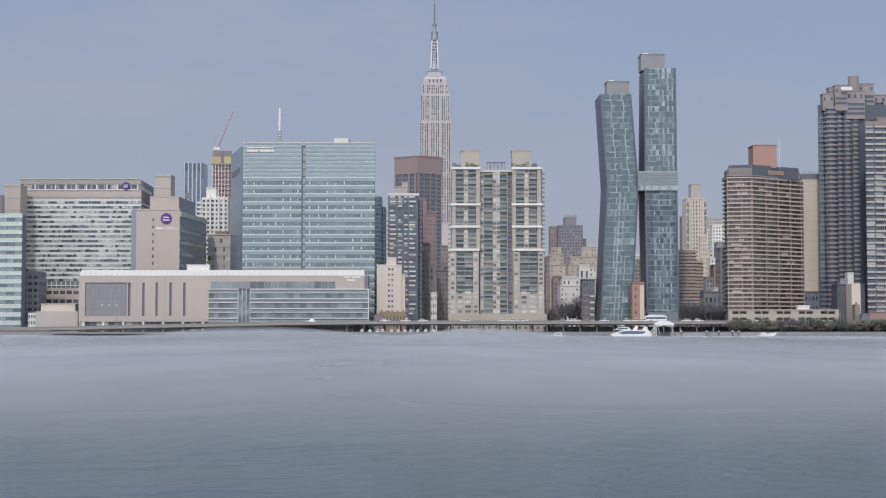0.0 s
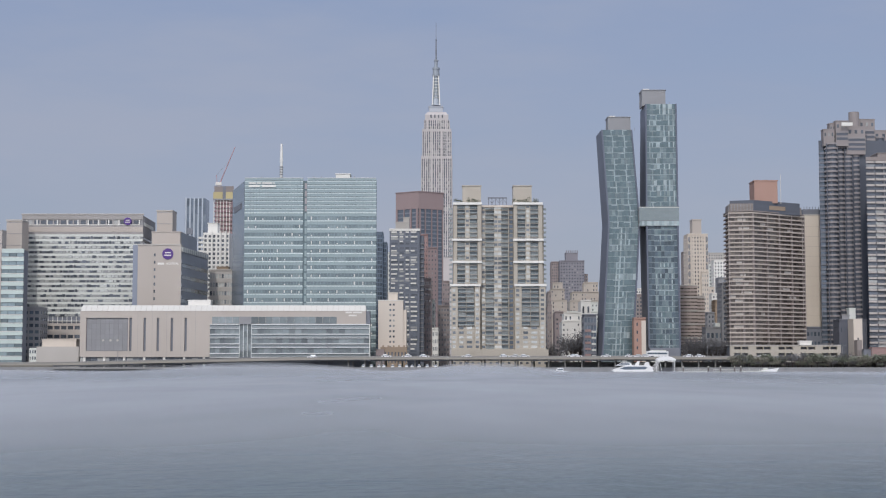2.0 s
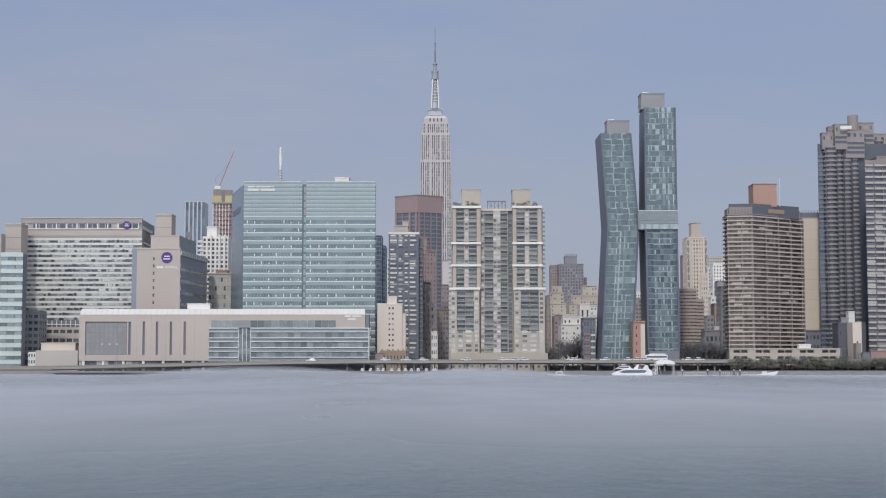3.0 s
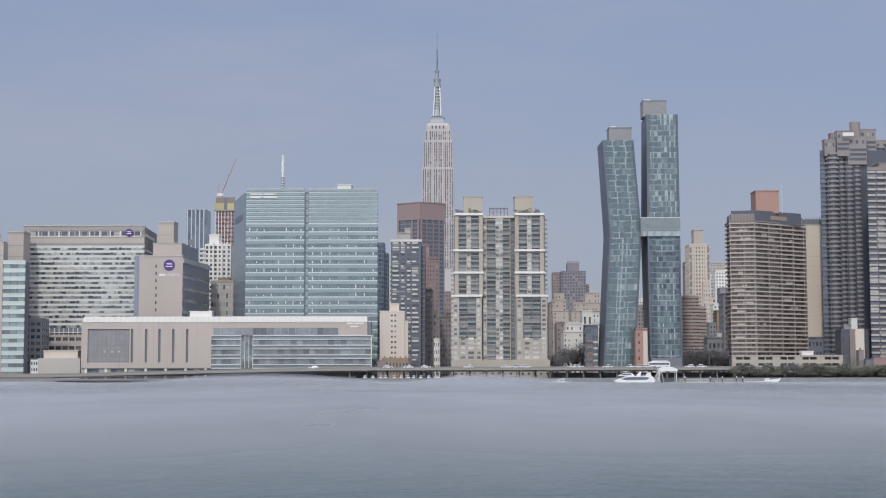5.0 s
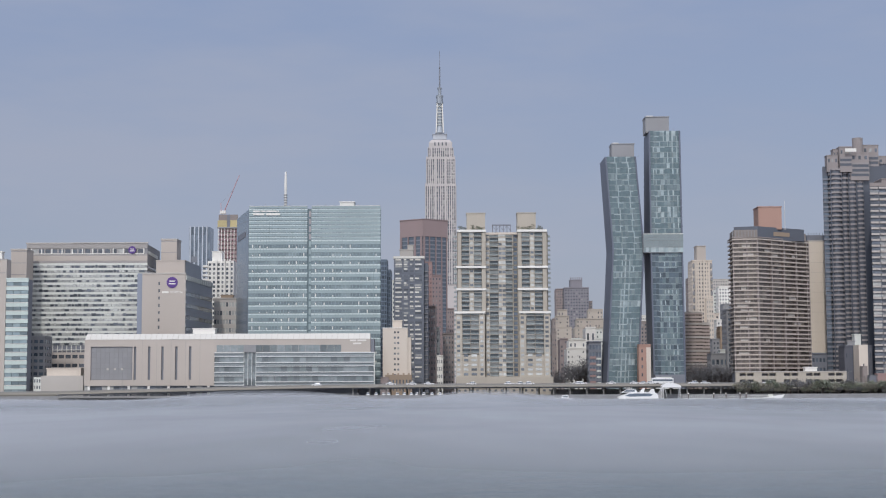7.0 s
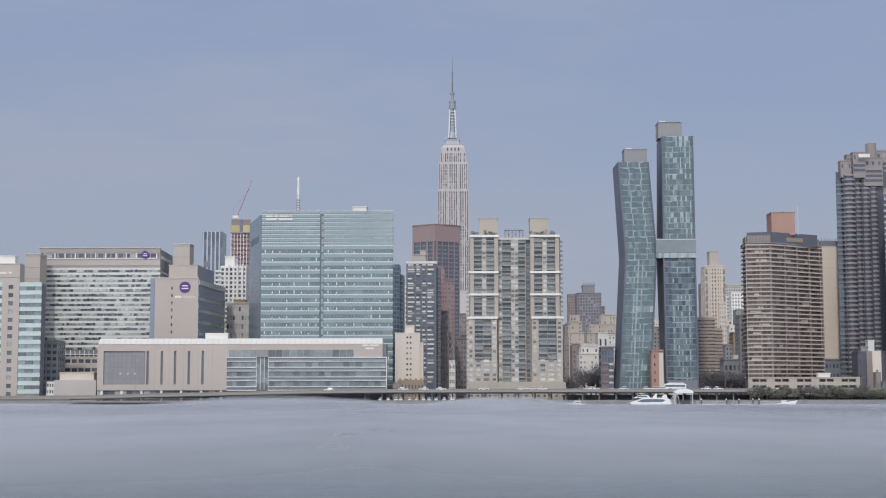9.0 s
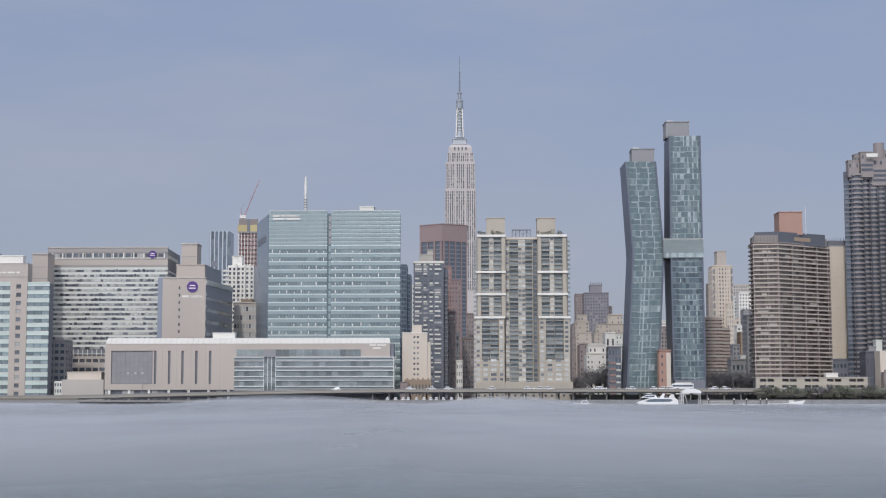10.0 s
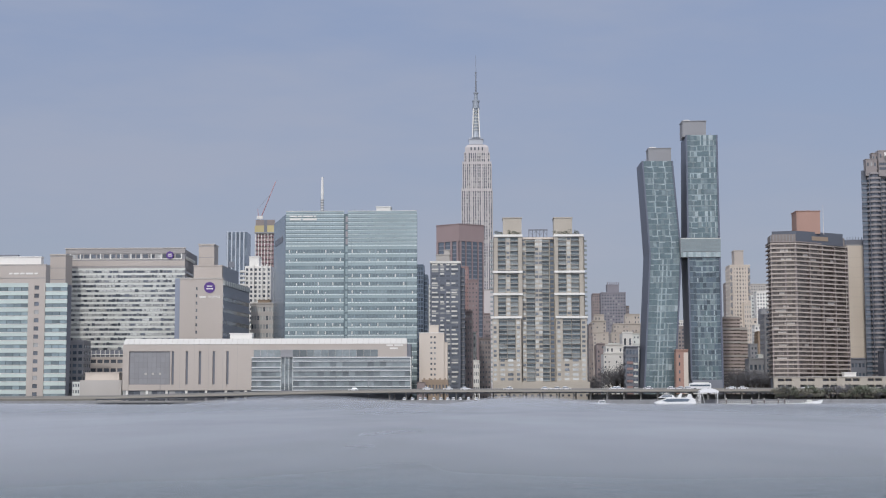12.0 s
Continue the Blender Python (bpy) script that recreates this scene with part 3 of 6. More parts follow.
def long_low_building():
    """The low hospital block along the river road: blank beige half with slots, glazed half with white sunshades."""
    y = 842.0
    x0, xm, x1 = -205.0, -131.9, -41.7
    xu = -44.2
    roof, para, body, base = 38.0, 34.8, 27.4, 8.9
    b = thing("science_building", (x0 + x1) / 2, y, 3, "long low beige hospital building with slots and glazed storeys", "building")
    core = Solid()
    core.box(x0, x1 - 0.5, y + 1.2, y + 15, 3, para)
    part("core", core, DARKGREY, b)
    f = Face(b, (x0, y + 1.2), (xm, y + 1.2))
    slots = [-201.5 - x0, -178.0 - x0]
    for c in (28.46, 36.41, 43.88, 51.68, 59.47):
        slots += [c - 0.7, c + 0.7]
    us = [0] + slots + [f.length]
    lo, hi = 12.2, 30.9
    skin = Solid()
    f.lattice(skin, us, [base, lo, hi, para], lambda i, j: j == 1 and i % 2 == 1, 1.2)
    part("wall", skin, BEIGE, b)
    for i in range(0, len(slots), 2):
        f.slab(DARKGREY if i else material("grey_metal_panel", (0.225, 0.215, 0.235)), slots[i] + 0.05, slots[i + 1] - 0.05, lo, hi, 0.2, 0.35, "slot_panel" if i else "dark_panel")
    for i in range(9):
        for j in range(6):
            f.slab(GREY, slots[0] + 0.6 + i * 2.5, slots[0] + 2.9 + i * 2.5, lo + 0.4 + j * 3.05, lo + 3.3 + j * 3.05, 0.35, 0.45, "cladding_panel")
    for k in range(1, 9):
        u = f.length * k / 9
        if all(abs(u - c) > 1.2 for c in slots) and not slots[0] < u < slots[1]:
            f.slab(GREY, u - 0.04, u + 0.04, base, para, 1.2, 1.215, "panel_joint")
    for c in (13.04, 17.17, 21.15):
        f.slab(LIME, c - 0.6, c + 0.55, 17.7, 18.8, 0.45, 0.62, "emblem")
    # glazed half
    a0, a1 = -115.3, -108.6
    up = Solid()
    up.box(xm, xu, y, y + 1.2, body, para)
    part("attic", up, BEIGE, b)
    for p, q in ((-130.7, a0), (a1, -60.5)):
        h = Face(b, (p, y), (q, y))
        n = max(4, int(h.length / 4))
        for i in range(n):
            h.pane(GLASS_GREY, i * h.length / n, (i + 1) * h.length / n - 0.12, 27.6, 31.5, 0.02, 0.1)
    grey = material("pale_steel_shade", (0.66, 0.67, 0.67), rough=0.5)
    bluish = material("blue_grey_spandrel", (0.30, 0.335, 0.355), rough=0.35)
    zs = [body - i * (body - base) / 3.4 for i in range(4)]
    for p, q in ((xm, a0), (a1, x1)):
        h = Face(b, (p, y + 1.2), (q, y + 1.2))
        n = max(6, int(h.length / 3.4))
        for k, z in enumerate(zs):
            h.slab(grey, 0, h.length, z - 0.5, z, 0, 1.6, "sunshade")
            h.slab(bluish, 0, h.length, z - 1.9, z - 0.6, 0, 0.7, "spandrel")
            h.slab(grey, 0, h.length, z - 2.5, z - 2.1, 0, 1.3, "sunshade")
            hi_, lo_ = z - 2.5, max(base, z - (body - base) / 3.4 + 0.05)
            if hi_ - lo_ > 0.5:
                for i in range(n):
                    h.pane(GLASS_GREY, i * h.length / n, (i + 1) * h.length / n - 0.15, lo_, hi_, 0.05, 0.5)
    at = Face(b, (a0, y + 1.15), (a1, y + 1.15))
    at.slab(GREY, 0, at.length, body, 31.6, -0.5, 1.3, "lintel")
    for i in range(3):
        for j in range(5):
            at.pane(GLASS_GREY, i * at.length / 3 + 0.2, (i + 1) * at.length / 3 - 0.2, base + j * (body - base) / 5 + 0.2, base + (j + 1) * (body - base) / 5 - 0.2)
    for i in range(4):
        at.slab(grey, i * at.length / 3 - 0.15, i * at.length / 3 + 0.15, base, body, 0, 0.8, "mullion")
    edge = Face(b, (x1 - 0.8, y), (x1, y))
    for k in range(4):
        edge.slab(PALE, 0.3, 0.8, base + 0.3, body - 0.5, 0, 0.4, "corner_post") if k == 0 else None
    # white sloping parapet
    cap = Solid()
    cap.hexa([(x0 + 0.4, y - 0.2, para), (xu, y - 0.2, para), (xu, y + 8, para), (x0 + 0.4, y + 8, para),
              (x0 + 0.9, y + 2, roof), (xu - 0.3, y + 2, roof), (xu - 0.3, y + 8, roof), (x0 + 0.9, y + 8, roof)])
    part("parapet", cap, material("weathered_white_metal", (0.58, 0.565, 0.535), vary=0.1), b, "weathered white sloping roof edge")
    for i in range(1, 52):
        x = x0 + (xu - x0) * i / 52
        s = Solid()
        s.beam((x, y - 0.25, para), (x + 0.1, y + 1.95, roof), 0.14, 0.2)
        part("seam", s, LIME, b)
    penthouse(b, -145.7, -133.0, para, 40.9, 850.5, 6, WHITE, "roof_unit")
    # ground floor under the blank half
    g = Face(b, (x0, y + 1.2), (xm, y + 1.2))
    for i in range(7):
        g.slab(WHITE, 2 + i * 11.2, 3.3 + i * 11.2, 3, base, 0, 0.9, "column")
    for i in range(22):
        g.pane(GLASS, i * g.length / 22, (i + 1) * g.length / 22 - 0.2, 3.5, base - 0.3)
    top_face = Face(b, (xm, y), (xu, y))
    u, w = -55.7 - xm, 33.1
    sign_bars(b, top_face, u, w + 0.4, (3.6, 5.0), 0.9, WHITE, 0.02)
    sign_bars(b, top_face, u + 1.8, w - 1.3, (4.6,), 0.9, WHITE, 0.02)
    for i in range(10):
        s = Solid()
        s.beam((a1 + 8 + i * 5.6, y + 7, para), (a1 + 8 + i * 5.6, y + 7, roof + 1.0), 0.14)
        part("roof_post", s, GREY, b)
    s = Solid()
    s.beam((a1 + 8, y + 7, roof + 1.0), (a1 + 58.4, y + 7, roof + 1.0), 0.14)
    part("roof_rail", s, GREY, b)
    return b


long_low_building()


def loading_annex():
    b = thing("service_annex", -217.5, 845, 3, "low beige service building with white roof storage", "building")
    s = Solid()

    x0, x1, z0, z1 = -230.3, -206.4, 5.3, 14.8
    s.box(x0, x1, 846, 858, 3, z1)
    part("wall", s, LIME, b)
    penthouse(b, -228.0, -208.6, z1, 18.7, 849, 8, CREAM, "upper_storey")
    x0, x1, z0, z1 = -234.5, -230.3, 5.3, 13.9
    s = Solid()
    s.box(x0, x1, 846.4, 858, 3, z1)
    f = Face(b, (x0, 846.4), (x1, 846.4))
    f.grid(s, GLASS, 3, z1 - 0.3, 3, 3, 0.6, 0.5, 0.4)
    part("stair_wing", s, PALE, b)


loading_annex()
x0, x1, z0, z1 = -242.8, -233.2, 6.3, 38.2
tower("plant_building", "dark grey mechanical building between hospital wings", x0, x1, z0, z1 - 1, 862, 16, GREY, GLASS_BLUE, 3, 9, 0.7, 0.5, True)


# ---- behind the campus ----
BLUE_FRAME = material("blue_curtain_frame", (0.17, 0.215, 0.275), rough=0.4)
FIN = material("grey_blue_fin", (0.46, 0.50, 0.56))


def striped_tower():
    x0, x1, z0, z1 = -261.6, -241.0, 62.7, 170.8
    b = thing("office_tower", (x0 + x1) / 2, 1500, 3, "slim blue-grey glass tower with pale vertical fins", "building")
    s = Solid()
    s.box(x0, x1, 1501, 1525, 3, z1)
    part("core", s, GLASS_BLUE, b)
    f = Face(b, (x0, 1501), (x1, 1501))
    n = 5
    for i in range(n):
        f.slab(FIN, (i + 0.1) * f.length / n, (i + 0.42) * f.length / n, 3, z1 + 0.6, 0, 1.0, "fin")
        for j in range(int(z1 / 8)):
            f.pane(GLASS_BLUE, (i + 0.44) * f.length / n, (i + 1.08) * f.length / n, 3 + j * 8, 10.6 + j * 8, 0.05, 0.3)
    f.slab(DARKGREY, 2.5, 8, z1 - 36, z1 - 30, 0.9, 1.1, "louvre")


striped_tower()


def construction_tower():
    x0, x1, z0, z1 = -194.0, -177.5, 53.2, 153.7
    b = thing("unfinished_tower", (x0 + x1) / 2, 1250, 3, "tower under construction with bare red floors and yellow netting", "building")
    core = Solid()
    core.box(x0 + 1, x1 - 1, 1252, 1272, 3, z1 - 4)
    part("core", core, material("pink_primer", (0.36, 0.27, 0.27)), b)
    f = Face(b, (x0, 1252), (x1, 1252))
    zy = 143.2
    n = int((zy - 3) / 3.7)
    for j in range(n):
        f.slab(material("red_oxide_deck", (0.24, 0.15, 0.17)) if j == 0 else bpy.data.materials["red_oxide_deck"], 0, f.length, 3 + j * 3.7 + 2.9, 3 + j * 3.7 + (4.4 if j % 6 == 4 else 3.5), 0, 1.3, "floor_slab")
    for i in range(7):
        f.slab(WHITE, i * (f.length - 0.5) / 6, i * (f.length - 0.5) / 6 + 0.5, 3, zy, 0.2, 1.4, "column")
    f.slab(YELLOW, -0.4, f.length * 0.45, zy, zy + 5.6, 0, 1.6, "safety_netting", "yellow safety netting")
    f.slab(YELLOW, f.length * 0.62, f.length + 0.4, zy, zy + 5.6, 0, 1.6, "safety_netting", "yellow safety netting")
    f.slab(GREY, -0.6, f.length + 0.5, zy - 1.2, zy, 0, 1.9, "catch_deck")
    f.slab(TAUPE, 0.4, f.length, zy + 5.6, z1, 0, 1.2, "formwork")
    f.slab(DARKGREY, f.length * 0.46, f.length * 0.61, zy - 0.5, z1, 0, 1.4, "hoist_shaft")
    c = thing("tower_crane", -191.6, 1262, 3, "red and white tower crane raised above the unfinished tower", "crane")
    xm = -191.6
    zc = 155.7
    mast = Solid()
    mast.box(xm - 0.55, xm + 0.55, 1261.4, 1262.6, 3, zc)
    part("mast", mast, WHITE, c)
    cab = Solid()
    cab.box(xm - 2.6, xm + 2.4, 1260.5, 1263.5, zc, zc + 2.6)
    part("cab", cab, WHITE, c)
    tip = (-178.2, 1262, 188.5)
    for off in (-0.7, 0.7):
        s = Solid()
        s.beam((xm + 1, 1262 + off, zc + 2), tip, 0.42)
        part("jib_chord", s, CRANE_RED, c)
    lace = Solid()
    for i in range(24):
        t0, t1 = i / 24, (i + 1) / 24
        p = [Vector((xm + 1, 1262 - 0.7, zc + 2)).lerp(Vector(tip), t0), Vector((xm + 1, 1262 + 0.7, zc + 2)).lerp(Vector(tip), t1)]
        lace.beam(p[0], p[1] + Vector((0.3, 0, 0)), 0.25)
    part("jib_lacing", lace, CRANE_RED, c)
    s = Solid()
    s.beam((xm - 1.5, 1262, zc + 2), (xm - 2.0, 1262, zc + 9), 0.35)
    part("counter_mast", s, CRANE_RED, c)
    s = Solid()
    s.beam((xm - 2.0, 1262, zc + 9), Vector((xm + 1, 1262, zc + 2)).lerp(Vector(tip), 0.62), 0.15)
    part("pendant_cable", s, GREY, c)


construction_tower()


def balcony_slab(x0, x1, z0, z1, y):
    """White apartment house with a stack of rounded balconies at one end."""
    b = thing("apartment_house", (x0 + x1) / 2, y, 3, "white apartment house with stacked balconies behind the hospital", "building")
    s = Solid()
    s.box(x0 + 3.6, x1, y + 0.4, y + 22, 3, z1)
    f = Face(b, (x0 + 3.6, y + 0.4), (x1, y + 0.4))
    f.grid(s, GLASS, 3, z1 - 1, 6, int(z1 / 3), 0.55, 0.6, 0.4)
    part("wall", s, WHITE, b)
    for j in range(int(z1 / 3) - 1):
        q = Solid()
        q.prism([(x0 + 4, y - 0.6), (x0 + 4, y + 5), (x0 + 1, y + 5), (x0, y + 3.5), (x0, y + 0.8), (x0 + 1, y - 0.6)][::-1], 4.6 + 3 * j, 5.9 + 3 * j)
        part("balcony", q, WHITE, b)
    for i in (0.3, 0.62, 0.82):
        f.slab(WHITE, f.length * i, f.length * i + 1.2, 3, z1 + 1, 0.4, 1.3, "pier")
    penthouse(b, -159.6, -153.1, z1, 99.3, y + 5, 9, WHITE)


balcony_slab(-165.4, -144.3, 28.7, 92.8, 1000.0)
x0, x1, z0, z1 = -151.0, -136.0, 27.7, 64.8
b = tower("office_block", "tan masonry office block with rows of pale windows", x0, x1, z0, z1, 960, 18, material("grey_tan_brick", (0.46, 0.43, 0.40)), GLASS_PALE, 8, 11, 0.72, 0.5, True)
penthouse(b, x0 + 3.5, x1 - 4, z1, z1 + 2.5, 966, 8, DUN)
x0, x1, z0, z1 = -47.0, -42.0, 9.6, 93.5
tower("slim_glass_tower", "slim dark blue glass tower beside the pavilion", x0, x1, z0, z1, 1010, 20, BLUE_FRAME, GLASS_BLUE, 3, 30, 0.8, 0.75)
x0, x1, z0, z1 = -42.5, -39.5, 9.6, 86.9
tower("slim_glass_tower", "lower shoulder of dark blue glass beside a tower", x0, x1, z0, z1, 1014, 20, BLUE_FRAME, GLASS_BLUE, 2, 28, 0.8, 0.75)
x0, x1, z0, z1 = -42.5, -38.8, 9.8, 84.8
tower("apartment_house", "narrow pale blue apartment block seen in a gap", x0, x1, z0, z1, 1080, 20, PALE, GLASS_BLUE, 2, 24, 0.6, 0.5)


def granite_tower():
    """The reddish tower with a blank crown and dark vertical window bays."""
    y = 1400.0
    x0, xc, x1 = -45.7, -24.2, -1.4
    top, crown, left_top = 165.9, 150.1, 163.6
    b = thing("granite_tower", (x0 + x1) / 2, y, 3, "reddish granite office tower with dark vertical window bays", "building")
    s = Solid()
    plan = [(x0, y + 14), (xc, y), (x1, y + 14), (x1, y + 50), (x0, y + 50)]
    s.prism(plan, 3, crown)
    part("core", s, GLASS_BLUE, b)
    head = Solid()
    grow = [(x0 - 0.5, y + 13.5), (xc, y - 1.2), (x1 + 0.5, y + 13.5), (x1 + 0.5, y + 50), (x0 - 0.5, y + 50)]
    head.prism(grow, crown, top)
    part("crown", head, RUST, b)
    for p, q, cuts in (((x0, y + 14), (xc, y), (0.0, 0.34, 0.62, 0.9)), ((xc, y), (x1, y + 14), (0.0, 0.24, 0.5, 0.74, 0.95))):
        f = Face(b, p, q)
        for c in cuts:
            f.slab(RUST, f.length * c, f.length * c + (2.0 if c in (0.0, 0.62, 0.9) else 1.0), 3, crown, 0, 1.0, "pier")
        for j in range(int((crown - 60) / 3.9)):
            f.slab(DARKGREY, 0, f.length, 60 + j * 3.9, 61.2 + j * 3.9, 0, 0.4, "spandrel")
    crest = Solid()
    crest.prism([(x0 - 0.8, y + 13), (xc, y - 1.6), (x1 + 0.8, y + 13), (x1 + 0.8, y + 50), (x0 - 0.8, y + 50)], top, top + 0.8)
    part("coping", crest, RUST, b)


granite_tower()


# ---- the tall stepped tower with its mast ----
MASONRY = material("pale_pinkish_limestone", (0.50, 0.465, 0.46))
MAST = material("weathered_steel_mast", (0.30, 0.33, 0.37), rough=0.5, metal=0.3)


def art_deco_tower():
    y = 2050.0
    b = thing("skyscraper", -10.9, y, 3, "tall pale limestone stepped skyscraper with a steel mast", "building")
    tiers = [(-32.2, 10.5, 11.2, 289.8, 0), (-30.8, 9.4, 290.1, 327.8, 2), (-28.5, 7.0, 328.1, 340.7, 4)]
    wall = Solid()
    for k, (x0, x1, z0, z1, back) in enumerate(tiers):
        z0 = 3 if k == 0 else z0
        wall.box(x0, x1, y + back + 0.8, y + 56 - back, z0, z1)
        f = Face(b, (x0, y + back + 0.8), (x1, y + back + 0.8))
        cols = 14 if k < 2 else 12
        low = max(z0, 150)
        f.grid(wall, GLASS, low, z1 - (3 if k < 2 else 0), cols, max(3, int((z1 - low) / 4.1)), 0.56, 0.88, 0.8, False)
        for i in (0, 2, 4.67, 7, 9.33, 12, 14):
            u = f.length * i / 14
            f.slab(MASONRY, max(0, u - 0.9), min(f.length, u + 0.9), low, z1 + 0.8, 0.8, 1.5, "pier")
        side = Face(b, (x1, y + back + 0.8), (x1, y + 56 - back))
        side.grid(wall, GLASS, low, z1 - 3, 10, max(3, int((z1 - low) / 4.1)), 0.5, 0.62, 0.5, False)
    part("wall", wall, MASONRY, b)
    crown = Solid()
    xa, xb, z0, z1 = -27.0, 5.5, 340.2, 352.8
    crown.prism([(xa, y + 6), (xb, y + 6), (xb, y + 50), (xa, y + 50)], z0, (z0 + z1) / 2 + 2)
    crown.prism([(xa, y + 6), (xb, y + 6), (xb, y + 50), (xa, y + 50)], (z0 + z1) / 2 + 2, z1, [(xa + 3.5, y + 9), (xb - 3.5, y + 9), (xb - 3.5, y + 47), (xa + 3.5, y + 47)])
    part("crown", crown, MASONRY, b)
    f = Face(b, (xa, y + 6), (xb, y + 6))
    for i in (0.26, 0.42, 0.58, 0.74):
        f.pane(GLASS, f.length * i - 0.9, f.length * i + 0.9, z0 + 4, z0 + 8.5, 0.02, 0.1)
    d0, d1, e0, e1 = -21.3, -2.4, 354.4, 363.9
    deck = Solid()
    deck.box(d0, d1, y + 16, y + 40, e0, e1 - 2.5)
    deck.box(d0 - 0.8, d1 + 0.8, y + 15, y + 41, e1 - 2.5, e1 - 1.6)
    part("observation_deck", deck, STEEL, b)
    for i in range(13):
        s = Solid()
        s.beam((d0 + (d1 - d0) * i / 12, y + 15.2, e1 - 1.6), (d0 + (d1 - d0) * i / 12, y + 15.2, e1 + 1), 0.3)
        part("fence_post", s, STEEL, b)
    xm, ym = -11.8, y + 27
    mast = Solid()
    levels = [(365.1, 6.9), (369.9, 5.6), (374.7, 4.2), (406.6, 3.5)]
    for (za, ra), (zb, rb) in zip(levels, levels[1:]):
        mast.tube(xm, ym, za, zb, ra, rb, 12)
    part("mooring_mast", mast, MAST, b)
    for k in range(7):
        s = Solid()
        z = 376 + k * 4.4
        s.tube(xm, ym, z, z + 0.7, 4.9, None, 12)
        part("mast_band", s, PALE, b)
    for a in range(4):
        s = Solid()
        c, q = math.cos(math.pi / 4 + a * math.pi / 2), math.sin(math.pi / 4 + a * math.pi / 2)
        s.beam((xm + c * 7.2, ym + q * 7.2, levels[0][0]), (xm + c * 4.9, ym + q * 4.9, levels[3][0]), 1.5)
        part("wing_buttress", s, WHITE, b)
    for za, zb, r in ((406.6, 409.0, 5.2), (409.0, 416.2, 4.6), (416.2, 418.6, 5.1),
                      (418.6, 428.2, 2.3), (428.2, 429.8, 3.4), (429.8, 446.6, 1.0),
                      (446.6, 458.2, 0.7), (458.2, 459.0, 1.4), (459.0, 483.0, 0.3)):
        s = Solid()
        s.tube(xm, ym, za, zb, r, r * (0.9 if r < 2 else 1), 12)
        part("antenna_section", s, MAST if r > 2 else DARKGREY, b)
    for k in range(9):
        s = Solid()
        z = 430.6 + k * 3
        s.box(xm - 1.3, xm + 1.3, ym - 0.3, ym + 0.3, z, z + 0.5)
        part("antenna_dipole", s, DARKGREY, b)


art_deco_tower()


# ---- middle of the shore ----
def blank_tower():
    y = 858.0
    x0, x1, z0, z1 = -38.0, -23.7, 9.0, 41.3
    b = thing("cream_tower", (x0 + x1) / 2, y, 3, "small cream tower with two columns of square windows", "building")
    s = Solid()
    s.box(x0, x1, y + 0.4, y + 13, 3, z1)
    f = Face(b, (x0, y + 0.4), (x1, y + 0.4))
    f.box(s, 0, 6.0, 3, z1, 0, 0.4)
    f.box(s, 9.9, f.length, 3, z1, 0, 0.4)
    f.grid(s, GLASS, 7, z1 - 0.8, 2, 11, 0.55, 0.38, 0.4, u0=6.0, u1=9.9)
    f.box(s, 6.0, 9.9, z1 - 0.8, z1, 0, 0.4)
    s.box(x1, x1 + 1.9, y + 1, y + 13, 3, 36.1)
    part("wall", s, CREAM, b)
    penthouse(b, -32.2, -27.0, z1, 45.6, y + 3, 5, CREAM)
    f.slab(WHITE, -0.2, f.length + 0.2, z1, z1 + 0.4, -0.4, 0.6, "coping")
    x0, x1, z0, z1 = -36.4, -21.3, 9.0, 14.7
    a = thing("brick_lodge", (x0 + x1) / 2, 852, 3, "low weathered brick lodge with arched windows", "building")
    s = Solid()
    s.box(x0, x1, 852.4, 857.4, 3, z1)
    f = Face(a, (x0, 852.4), (x1, 852.4))
    f.grid(s, GLASS, 3.2, z1 - 0.4, 8, 1, 0.4, 0.55, 0.4)
    part("wall", s, DUN, a)
    for i in range(5):
        q = Solid()
        q.box(x0 + 1 + i * 3, x0 + 2 + i * 3, 853, 855, z1, z1 + 0.9)
        part("chimney", q, DUN, a)
    x0, x1, z0, z1 = -38.9, -34.4, 9.0, 13.1
    tower("brick_shed", "small dark red brick shed by the road", x0, x1, z0, z1, 850, 6, BROWN, GLASS, 3, 1, 0.4, 0.4, True, parapet=0.3)


blank_tower()


